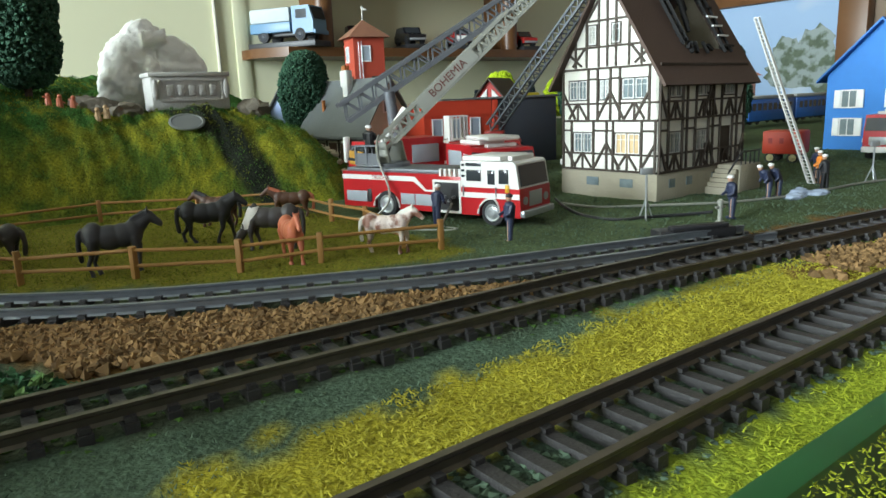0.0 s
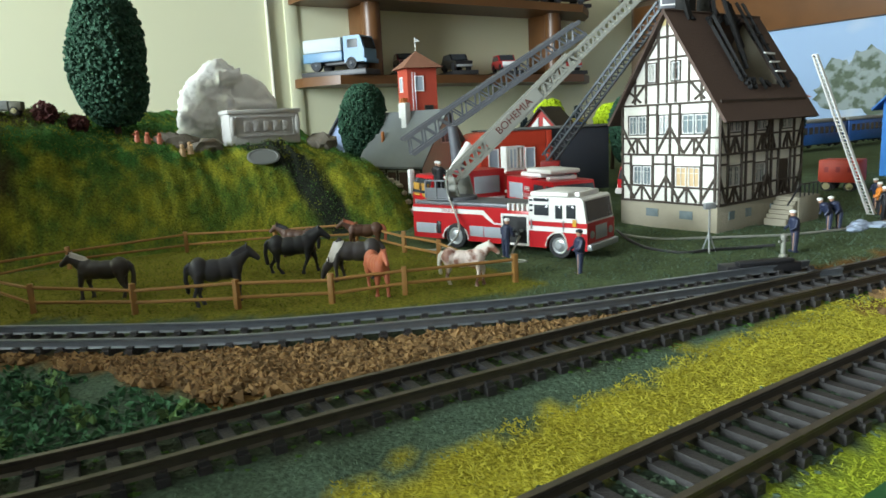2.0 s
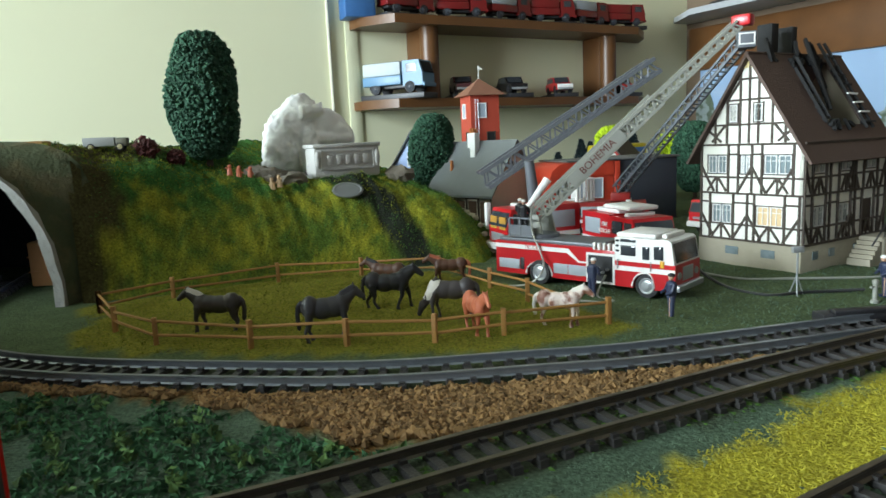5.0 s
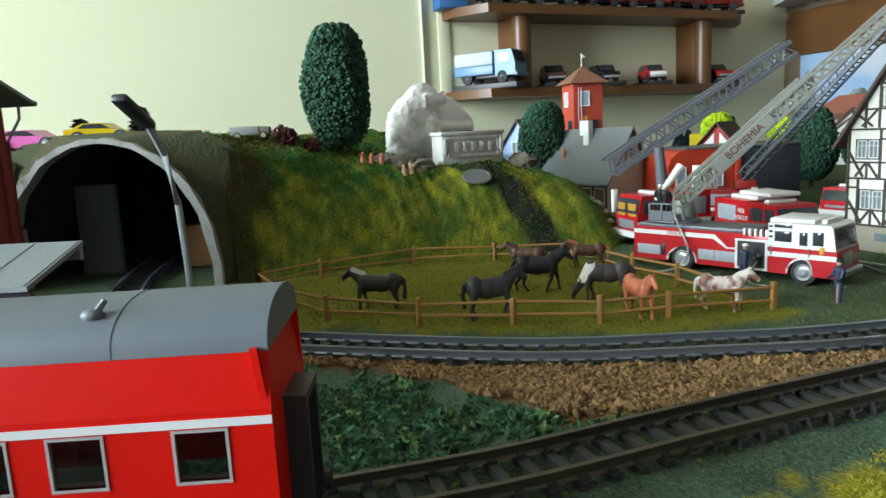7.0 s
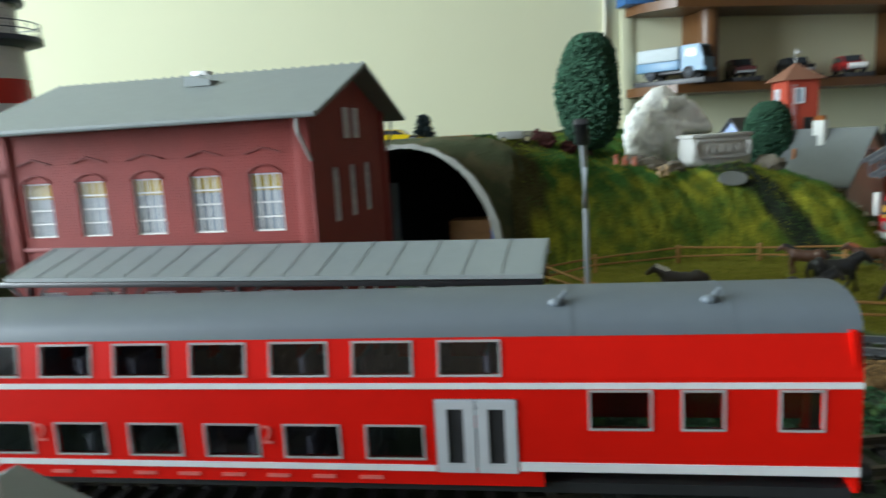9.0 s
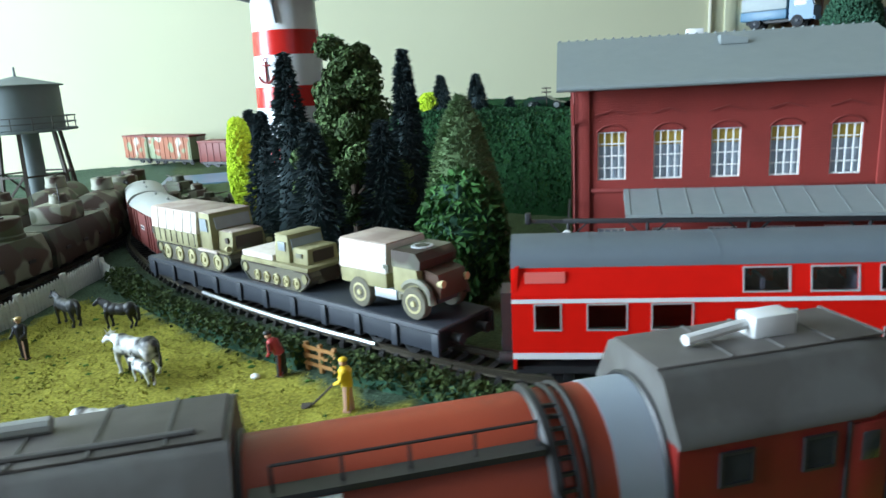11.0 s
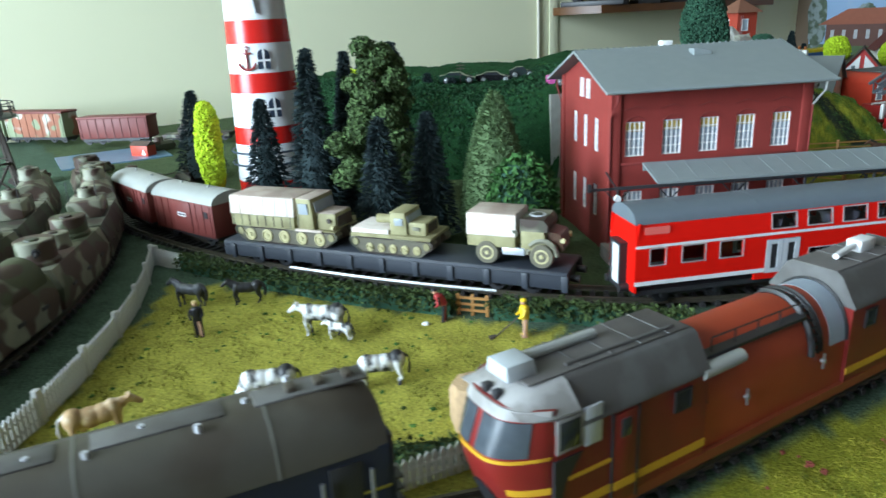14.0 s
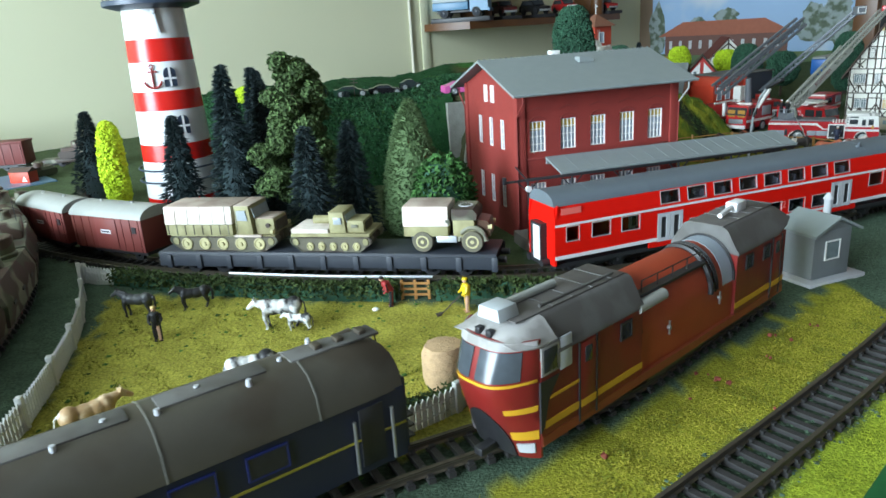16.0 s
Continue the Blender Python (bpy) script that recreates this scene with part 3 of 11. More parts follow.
part("inner_pillar", box(bmesh.new(), -0.050, -0.022, 0.050, 0.056, -0.002, 0.062, 0.001), mat("dull_grey_card", (0.13, 0.14, 0.13), 0.9, vary=0.3, scale=40), tunnel, "dull grey card pillar inside the tunnel")
bm = holed(bmesh.new(), -PORTAL_W - 0.017, -PORTAL_W + 0.004, -0.002, 0.080, [], 0.002, 0.010)
part("wing_wall", bm, M["plaster"], tunnel, "rough grey plaster wing wall")



def frame_bm(x0, x1, z0, z1, y0, y1, w):
    return holed(bmesh.new(), x0 - w, x1 + w, z0 - w, z1 + w, [(x0, x1, z0, z1)], y0, y1)


def words(text, size, material, parent, m, name="lettering"):
    cu = bpy.data.curves.new(name, "FONT")
    cu.body, cu.size, cu.extrude, cu.align_x, cu.align_y = text, size, 0.00012, "CENTER", "CENTER"
    tmp = new("tmp", cu)
    me = bpy.data.meshes.new_from_object(tmp.evaluated_get(bpy.context.evaluated_depsgraph_get()))
    bpy.data.objects.remove(tmp)
    ob = new(name, me)
    me.materials.clear()
    me.materials.append(material)
    ob.parent = parent
    ob.matrix_local = m
    return ob


FACE = pose(0, 0, 0, 90, 0, 0)  # stands writing up on a face that looks along -y


def bogie(parent, x, n=2, wb=0.029, r=0.0053, half=0.0095, mt=None, zr=0.0054):
    b = part("bogie", box(bmesh.new(), x - wb / 2 - 0.006, x + wb / 2 + 0.006, -half, half, 0.0085, 0.0125, 0.0008), mt or M["black"], parent)
    for i in range(n):
        wx = x - wb / 2 + wb * i / max(n - 1, 1)
        for s in (-1, 1):
            bm = rod(bmesh.new(), (wx, s * 0.0078, zr + r - 0.0002), (wx, s * 0.0095, zr + r - 0.0002), r, r, 18)
            rod(bm, (wx, s * 0.0072, zr + r), (wx, s * 0.0078, zr + r), r * 1.12, r * 1.12, 18)
            part("wheel", bm, M["black"], b)
            part("axle_box", box(bmesh.new(), wx - 0.0018, wx + 0.0018, s * 0.0096, s * 0.0118, zr + 0.003, zr + 0.0068, 0.0004), M["black"], b)
    return b


def strip(bm, x0, x1, half, z0, z1, slant=0.0, top=0.0):
    """A box body across the wagon whose upper sides lean in by top and whose front leans back by slant."""
    lo = [(x0, -half, z0), (x1, -half, z0), (x1, half, z0), (x0, half, z0)]
    hi = [(x0, -half + top, z1), (x1 - slant, -half + top, z1), (x1 - slant, half - top, z1), (x0, half - top, z1)]
    v = [bm.verts.new(p) for p in lo + hi]
    for f in ((3, 2, 1, 0), (4, 5, 6, 7), (0, 1, 5, 4), (1, 2, 6, 5), (2, 3, 7, 6), (3, 0, 4, 7)):
        bm.faces.new([v[i] for i in f])
    es = list({e for q in v for e in q.link_edges})
    bmesh.ops.bevel(bm, geom=es, offset=0.0004, segments=2, affect="EDGES", profile=0.5)
    return bm


# ---- red double-deck coach ----
coach = thing("double_deck_coach", pose(-0.0520, 0.2222, 0, 0, 0, 20.8) @ Matrix.Diagonal((1.023, 1, 1, 1)), "bright red double-deck railway coach with a grey roof, standing on track", "railway coach")
HL, HW = 0.151, 0.0160
up = [(-0.078 + 0.02006 * i, -0.078 + 0.02006 * i + 0.0134, 0.0418, 0.0492) for i in range(8)]
low = [(-0.0559 + 0.02006 * i, -0.0559 + 0.02006 * i + 0.0132, 0.0212, 0.0290) for i in range(6)]
endw = [(0.0956, 0.1083, 0.0290, 0.0376), (0.1153, 0.1235, 0.0290, 0.0376), (0.1352, 0.1433, 0.0290, 0.0376),
        (-0.1433, -0.1352, 0.0290, 0.0376), (-0.1262, -0.1140, 0.0290, 0.0376), (-0.1058, -0.0935, 0.0290, 0.0376)]
doors = [(0.0605, 0.0795), (-0.0805, -0.0615)]


def lean(bm):
    for v in bm.verts:
        if v.co.z > 0.041:
            v.co.y -= math.copysign(min(v.co.z - 0.041, 0.0095) * 0.16, v.co.y)
    return bm


for s in (-1, 1):
    mirror = pose(0, 0, 0, 0, 0, 0 if s < 0 else 180)
    holes = up + low + endw + [(a, b, 0.0185, 0.036) for a, b in doors]
    bm = holed(bmesh.new(), -HL, HL, 0.0185, 0.041, [h for h in holes if h[3] < 0.041], -HW, -HW + 0.0012)
    holed(bm, -HL, HL, 0.041, 0.0505, up, -HW, -HW + 0.0012)
    holed(bm, -0.086, 0.085, 0.0145, 0.0185, [], -HW, -HW + 0.0012)
    part("side_wall", lean(bm), M["coach_red"], coach, m=mirror)
    line = box(bmesh.new(), -HL, HL, -HW - 0.00025, -HW + 0.0002, 0.0384, 0.0398)
    part("stripe", line, M["white_line"], coach, "white stripe", mirror)
    bm = box(bmesh.new(), -0.0613, 0.0603, -HW - 0.00025, -HW + 0.0002, 0.0180, 0.0195)
    for a, b in ((0.0797, HL), (-HL, -0.0807)):
        box(bm, a, b, -HW - 0.00025, -HW + 0.0002, 0.0184, 0.0206)
    part("stripe", bm, M["white_line"], coach, "pale grey lower stripe", mirror)
    for h in up + low + endw:
        w = part("window", lean(frame_bm(*h, -HW - 0.0002, -HW + 0.0011, 0.0005)), M["frame_pale"], coach, "pale window frame", mirror)
        p = part("pane", lean(box(bmesh.new(), h[0], h[1], -HW + 0.0006, -HW + 0.0009, h[2], h[3])), M["pane"], w)
        p.visible_shadow = False
    for a, b in doors:
        mid = (a + b) / 2
        bm = bmesh.new()
        for x0, x1 in ((a + 0.0003, mid - 0.0002), (mid + 0.0002, b - 0.0003)):
            c = (x0 + x1) / 2
            holed(bm, x0, x1, 0.0178, 0.0358, [(c - 0.0019, c + 0.0019, 0.0200, 0.0335)], -HW - 0.0003, -HW + 0.0008)
        d = part("door", bm, M["light_grey"], coach, "grey double door with slit windows", mirror)
        for c in ((a + mid) / 2, (b + mid) / 2):
            part("pane", box(bmesh.new(), c - 0.0019, c + 0.0019, -HW + 0.0002, -HW + 0.0005, 0.0200, 0.0335), M["black"], d)
    for x in (-0.0395, 0.0206):
        words("2", 0.0068, M["dim_red"], coach, mirror @ pose(x - 0.0008, -HW - 0.0002, 0.0265) @ FACE, "numeral")
    part("marking", box(bmesh.new(), -0.1465, -0.1335, -HW + 0.0004, -HW + 0.0008, 0.0452, 0.0490), M["dim_red"], coach, "faded pink panel", mirror)
    bm = bmesh.new()
    for k in range(9):
        box(bm, -0.05 + k * 0.0115, -0.0445 + k * 0.0115, -HW - 0.0002, -HW + 0.0001, 0.0157, 0.0166)
    part("marking", bm, M["dim_red"], coach, "small faded lettering bars", mirror)
for e in (-1, 1):
    bm = holed(bmesh.new(), -HW + 0.0002, HW - 0.0002, 0.0145, 0.051, [(-0.0048, 0.0048, 0.0155, 0.0375)], -HL, -HL + 0.0012)
    part("end_wall", lean(bm), M["coach_red"], coach, m=pose(0, 0, 0, 0, 0, -90 if e > 0 else 90) @ pose(0, 0, 0, 0, 0, 180))
    bm = frame_bm(-0.0048, 0.0048, 0.0155, 0.0375, -HL - 0.004, -HL + 0.001, 0.0016)
    part("gangway", bm, M["black"], coach, "black gangway bellows", pose(0, 0, 0, 0, 0, -90 if e > 0 else 90) @ pose(0, 0, 0, 0, 0, 180))
part("gangway_door", box(bmesh.new(), -HL - 0.0032, -HL - 0.0022, -0.0047, 0.0047, 0.0157, 0.0373), M["white_line"], coach, "white end door")
part("gangway_door", box(bmesh.new(), HL - 0.003, HL - 0.002, -0.0046, 0.0046, 0.016, 0.037), M["black"], coach, "dark end door")
prof = [(HW - 0.0014, 0.0503)] + [((HW - 0.0014) * math.cos(a), 0.0503 + 0.0078 * math.sin(a) ** 0.8) for a in [math.pi * k / 14 for k in range(1, 14)]] + [(-HW + 0.0014, 0.0503)]
bm = prism(bmesh.new(), prof, "x", -HL, HL)
part("roof", bm, M["roof_grey"], coach, "smooth grey curved roof")
for x in (-0.125, -0.085, 0.092, 0.126):
    ring = [((y * 1.006), 0.0503 + (z - 0.0503) * 1.02) for y, z in prof]
    part("roof_seam", prism(bmesh.new(), ring, "x", x - 0.0002, x + 0.0002), M["roof_grey"], coach)
for x in (0.092, 0.125):
    bm = ball(bmesh.new(), (x - 0.003, -0.0095, 0.0568), (0.0020, 0.0014, 0.0012), 2)
    rod(bm, (x - 0.003, -0.0095, 0.0565), (x - 0.001, -0.0088, 0.0592), 0.0007, 0.0005, 6)
    part("roof_vent", bm, M["roof_grey"], coach)
part("floor_pan", box(bmesh.new(), -HL + 0.001, HL - 0.001, -HW + 0.0012, HW - 0.0012, 0.0125, 0.0150), M["black"], coach)
part("deck", box(bmesh.new(), -0.086, 0.086, -HW + 0.0013, HW - 0.0013, 0.0345, 0.0360), M["seat"], coach, "dark upper floor")
for k in range(11):
    x = -0.072 + 0.0145 * k
    for z in (0.016, 0.036):
        bm = bmesh.new()
        for s in (-1, 1):
            box(bm, x - 0.0025, x + 0.0025, s * 0.009 - 0.005, s * 0.009 + 0.005, z, z + 0.004)
            box(bm, x - 0.0006, x + 0.0006, s * 0.009 - 0.005, s * 0.009 + 0.005, z + 0.004, z + 0.0095)
        part("seat_row", bm, M["seat"], coach)
bogie(coach, -0.118)
bogie(coach, 0.118)
for e in (-1, 1):
    bm = rod(bmesh.new(), (e * HL, -0.008, 0.0155), (e * (HL + 0.005), -0.008, 0.0155), 0.0022, 0.0022, 12)
    rod(bm, (e * HL, 0.008, 0.0155), (e * (HL + 0.005), 0.008, 0.0155), 0.0022, 0.0022, 12)
    part("buffer", bm, M["black"], coach)

# ---- red and orange locomotive on the siding ----
LOCO = pose(-0.1665, 0.0479, 0, 0, 0, 41.5)
loco = thing("diesel_locomotive", LOCO, "dark red and orange diesel locomotive with grey roofs on rails", "locomotive")
LW, LL = 0.0165, 0.1025


def hull(x0, x1, w, z0, z1, tw, tz, nose0=0.0, nose1=0.0):
    """A body with sloping upper sides: full width w up to tz, narrowing to tw at z1; noses push the ends out at mid height."""
    bm = bmesh.new()
    prof = [(-w, z0), (w, z0), (w, tz), (tw, z1), (-tw, z1), (-w, tz)]
    prism(bm, prof, "x", x0, x1)
    return bm


# body sections with sloping roofs
LZ, LT = 0.0455, 0.0578  # foot and top of the roofs
xn = -LL + 0.010


def loco_roof(secs):
    """A roof through sections of (x, width factor, foot, top): upright lip, leaning side, flat top."""
    bm = bmesh.new()
    rings = []
    for x, k, z0, z1 in secs:
        w, t = (LW + 0.0005) * k, 0.0098 * k
        h = z1 - z0
        ring = [(w, z0), (w, z0 + h * 0.10), (w - 0.0012, z0 + h * 0.24), (t + 0.0012, z0 + h * 0.92), (t - 0.0008, z1), (-t + 0.0008, z1), (-t - 0.0012, z0 + h * 0.92), (-w + 0.0012, z0 + h * 0.24), (-w, z0 + h * 0.10), (-w, z0)]
        rings.append([bm.verts.new((x, y, z)) for y, z in ring])
    for a, b in zip(rings, rings[1:]):
        for i in range(10):
            bm.faces.new((a[i], a[(i + 1) % 10], b[(i + 1) % 10], b[i]))
    bm.faces.new(rings[0]), bm.faces.new(rings[-1])
    return bm


for x0, x1, front in ((xn, -0.032, True), (0.045, LL - 0.006, False)):
    part("cab_body", hull(x0, x1, LW, 0.013, LZ + 0.0004, LW - 0.0003, LZ), M["loco_red"], loco, "dark red cab section")
    if front:
        part("cab_roof", loco_roof([(xn - 0.0098, 0.86, LZ + 0.0070, LZ + 0.0076), (xn - 0.0060, 0.93, LZ + 0.0060, LT - 0.0022), (xn - 0.0010, 0.98, LZ + 0.0052, LT - 0.0006), (xn + 0.0085, 1.0, LZ + 0.0050, LT)]), M["loco_visor"], loco, "pale grey worn cab roof")
        part("roof_slope", loco_roof([(xn + 0.0090, 1.0, LZ, LT), (x1, 1.0, LZ, LT)]), M["loco_grey"], loco, "weathered dark grey sloping roof")
    else:
        part("roof_slope", loco_roof([(x0, 1.0, LZ, LT), (x1 - 0.010, 1.0, LZ, LT), (x1, 0.98, LZ + 0.003, LT - 0.0008), (x1 + 0.006, 0.90, LZ + 0.0055, LT - 0.004)]), M["loco_grey"], loco, "weathered dark grey sloping roof")
    part("roof_panel", box(bmesh.new(), x0 - (0.003 if front else 0), x1 - 0.001, -0.0088, 0.0088, LT - 0.0001, LT + 0.0006, 0.0003), M["loco_roof"], loco, "brownish roof panel")
    for k in range(4):
        x = x0 + 0.016 + k * 0.0115
        part("panel_joint", box(bmesh.new(), x - 0.0002, x + 0.0002, -0.0089, 0.0089, LT + 0.0005, LT + 0.0009), M["loco_grey"], loco)
    part("band", box(bmesh.new(), x0 + 0.0002, x1, -LW - 0.0003, LW + 0.0003, 0.0195, 0.0222), M["loco_yellow"], loco, "yellow band")
    for s in (-1, 1):
        for wx in ((x0 + 0.049,) if front else (x0 + 0.012, x0 + 0.030)):
            f = part("window", frame_bm(wx - 0.0030, wx + 0.0030, 0.0370, 0.0430, -0.0005, 0.0005, 0.0006), M["black"], loco, "small square side window", pose(0, s * (LW + 0.0002), 0))
            part("pane", box(bmesh.new(), wx - 0.0030, wx + 0.0030, -0.0002, 0.0003, 0.0370, 0.0430), M["loco_glass"], f)
        dx = x0 + 0.0255 if front else x1 - 0.010
        d = part("door", box(bmesh.new(), dx - 0.0046, dx + 0.0046, -0.0004, 0.0004, 0.0150, 0.0445, 0.0003), M["loco_red"], loco, m=pose(0, s * (LW + 0.0001), 0))
        for e in (-0.0050, 0.0050):
            part("door_edge", box(bmesh.new(), dx + e - 0.0003, dx + e + 0.0003, -0.0006, 0.0006, 0.0140, 0.0452), M["black"], d, "dark door gap")
        part("pane", box(bmesh.new(), dx - 0.0020, dx + 0.0020, -0.0007, 0.0007, 0.0365, 0.0425, 0.0002), M["loco_glass"], d)
        part("band", box(bmesh.new(), dx - 0.0044, dx + 0.0044, -0.0007, 0.0007, 0.0195, 0.0222), M["loco_yellow"], d)


# bulging nose: a surface over width and height
def nose_x(y, z):
    reach = float(np.interp(z, [0.008, 0.016, 0.026, 0.036, 0.040, 0.0505, 0.0545], [0.0050, 0.0085, 0.0128, 0.0162, 0.0160, 0.0122, 0.0098]))
    return xn - reach * max(0.0, 1 - abs(y / 0.0163) ** 3.4)


def nose_patch(y0, y1, low, high, out, name, material, label="", cols=14, rows=8):
    """A shell on the nose between two widths and two heights (numbers, or functions of the width)."""
    lo = low if callable(low) else (lambda y: low)
    hi = high if callable(high) else (lambda y: high)
    bm = bmesh.new()
    face, back = [], []
    for i in range(cols + 1):
        y = y0 + (y1 - y0) * i / cols
        zs = [lo(y) + (hi(y) - lo(y)) * j / rows for j in range(rows + 1)]
        face.append([bm.verts.new((nose_x(y, z) - out, y * (1 + out * 10), z)) for z in zs])
        back.append([bm.verts.new((nose_x(y, z) - out + 0.0012, y * 0.985, z)) for z in zs])
    for i in range(cols):
        for j in range(rows):
            bm.faces.new((face[i][j], face[i + 1][j], face[i + 1][j + 1], face[i][j + 1]))
            bm.faces.new((back[i][j], back[i][j + 1], back[i + 1][j + 1], back[i + 1][j]))
    for a, b in ((0, rows),):
        for i in range(cols):
            bm.faces.new((face[i][a], back[i][a], back[i + 1][a], face[i + 1][a]))
            bm.faces.new((face[i][b], face[i + 1][b], back[i + 1][b], back[i][b]))
    for i in (0, cols):
        for j in range(rows):
            bm.faces.new((face[i][j], face[i][j + 1], back[i][j + 1], back[i][j]))
    return part(name, bm, material, loco, label)


def mouth(y):
    return 0.0125 + 0.0150 * max(0.0, 1 - (y / 0.0095) ** 2) ** 0.5


nose_patch(-0.0162, 0.0162, 0.0085, LZ + 0.0080, 0.0, "nose", M["loco_red"], "bulging dark red nose", 26, 14)
for a, b in ((-0.0138, -0.0013), (0.0013, 0.0138)):
    nose_patch(a, b, 0.0402, 0.0502, 0.0004, "windscreen", M["windscreen"], "dusty grey windscreen", 10, 5)
nose_patch(-0.0162, 0.0162, 0.0508, 0.0534, 0.0007, "visor", M["loco_visor"], "pale grey visor over the windscreens", 22, 2)
nose_patch(-0.0160, 0.0160, 0.0384, 0.0394, 0.0004, "nose_band", M["loco_yellow"], "yellow line below the windscreens", 22, 1)
for s in (-1, 1):
    for z0, z1 in ((0.0275, 0.0296), (0.0165, 0.0200)):
        nose_patch(*sorted((s * 0.0098, s * 0.0160)), z0, z1, 0.0004, "nose_band", M["loco_yellow"], "yellow line beside the coupler", 8, 1)
    nose_patch(*sorted((s * 0.0108, s * 0.0152)), 0.0112, 0.0150, 0.0008, "headlight", M["light_grey"], "pale headlight", 6, 3)
    y0, y1 = sorted((s * (LW - 0.0004), s * (LW + 0.0004)))
    f = part("side_window", box(bmesh.new(), xn + 0.0002, xn + 0.0098, y0, y1, 0.0395, 0.0502, 0.0003), M["loco_visor"], loco, "pale framed cab side window")
    part("pane", box(bmesh.new(), xn + 0.0012, xn + 0.0085, y0 - 0.0001, y1 + 0.0001, 0.0405, 0.0492, 0.0002), M["loco_glass"], f)
    part("cab_pillar", box(bmesh.new(), xn + 0.0100, xn + 0.0165, y0, y1, 0.0385, 0.0508, 0.0004), M["silver"], loco, "scuffed silver pillar")
    part("nose_chevron", prism(bmesh.new(), [(xn - 0.0006, 0.0378), (xn + 0.0095, 0.0378), (xn + 0.0035, 0.0300), (xn + 0.0012, 0.0200), (xn - 0.0006, 0.0185)], "y", y0, y1), M["black"], loco, "black slanted panel")
    part("side_line", box(bmesh.new(), xn + 0.0045, xn + 0.0202, y0, y1, 0.0300, 0.0311), M["loco_yellow"], loco, "thin yellow side line")
nose_patch(-0.0094, 0.0094, 0.0084, mouth, 0.0005, "coupler_mouth", M["black"], "open dark coupler mouth", 16, 6)
part("coupler", box(bmesh.new(), xn - 0.0150, xn - 0.004, -0.002, 0.002, 0.0095, 0.0125, 0.0005), M["black"], loco)
part("roof_box", strip(bmesh.new(), xn - 0.0070, xn + 0.0030, 0.0052, LT + 0.0004, LT + 0.0050, 0.0006, 0.0008), M["box_grey"], loco, "pale grey air-conditioner box")
for y in (0.0028, -0.0022):
    part("roof_lamp", box(bmesh.new(), xn - 0.0098, xn - 0.0072, y - 0.0012, y + 0.0012, LZ + 0.0078, LZ + 0.0104, 0.0004), M["black"], loco, "small dark roof lamp")
part("roof_pipe", rod(bmesh.new(), (xn + 0.004, 0.0032, LT + 0.0018), (xn + 0.031, 0.0032, LT + 0.0018), 0.0015, 0.0015, 10), M["van_roof"], loco, "long pale exhaust pipe")
part("roof_pipe", rod(bmesh.new(), (xn + 0.012, -0.006, LT + 0.0010), (xn + 0.055, -0.006, LT + 0.0010), 0.0006, 0.0006, 8), M["loco_grey"], loco)
# orange middle
mid = [(-0.0152, 0.016), (0.0152, 0.016)] + [(0.0152 * math.cos(a), 0.034 + 0.0185 * math.sin(a)) for a in [math.pi * k / 16 for k in range(17)]]
part("engine_hood", prism(bmesh.new(), mid, "x", -0.032, 0.045), M["loco_orange"], loco, "rounded orange middle body")
for x in (-0.0315, 0.0290, 0.0444):
    hoop = [(y * 1.03, 0.034 + (z - 0.034) * 1.03) for y, z in mid[2:]]
    bm = tube(bmesh.new(), [(x, y, z) for y, z in hoop] , 0.0007, 5)
    part("hoop", bm, M["black"], loco, "black hoop round the hood")
bm = tube(bmesh.new(), [(0.0225, -0.0156 * math.cos(a) - 0.0004, 0.034 + 0.019 * math.sin(a)) for a in [math.pi * k / 20 * 0.62 for k in range(21)]], 0.0013, 6)
duct = part("cable_duct", bm, M["black"], loco, "thick black cable duct")
for k in range(9):
    a = 0.06 + 0.15 * k
    p, q = Vector((0.0225, -0.0163 * math.cos(a), 0.034 + 0.0195 * math.sin(a))), Vector((0.0265, -0.0160 * math.cos(a), 0.034 + 0.0192 * math.sin(a)))
    part("duct_rung", beam(bmesh.new(), p, q, 0.0007, 0.0007), M["black"], duct)
bm = tube(bmesh.new(), [(0.0265, -0.0158 * math.cos(a) - 0.0003, 0.034 + 0.0191 * math.sin(a)) for a in [math.pi * k / 20 * 0.62 for k in range(21)]], 0.0006, 6)
part("duct_rail", bm, M["black"], duct)
bm = prism(bmesh.new(), [(y * 1.012, 0.034 + (z - 0.034) * 1.012) for y, z in mid[2:]], "x", 0.0345, 0.0446)
part("tape", bm, paint("tape", (0.27, 0.31, 0.36), 0.5), loco, "grey-blue torn tape round the hood")
part("walkway", box(bmesh.new(), -0.030, 0.021, -0.0135, -0.0095, 0.0475, 0.0487), M["black"], loco, "black walkway edge")
bm = bmesh.new()
for k in range(5):
    x = -0.026 + 0.0115 * k
    rod(bm, (x, -0.0118, 0.0485), (x, -0.0118, 0.0535), 0.0003, 0.0003, 5)
rod(bm, (-0.026, -0.0118, 0.0535), (0.020, -0.0118, 0.0535), 0.0003, 0.0003, 5)
part("handrail", bm, M["black"], loco, "thin black handrail")
part("exhaust", rod(bmesh.new(), (-0.0345, -0.0150, 0.0452), (-0.0150, -0.0150, 0.0455), 0.0026, 0.0024, 12), M["van_roof"], loco, "pale exhaust tube")
for x in (-0.012, 0.030):
    bm = rod(bmesh.new(), (x, -0.0158, 0.030), (x, -0.0172, 0.030), 0.0009, 0.0009, 8)
    rod(bm, (x, -0.0166, 0.027), (x, -0.0166, 0.033), 0.0005, 0.0005, 6)
    part("valve", bm, M["steel"], loco)
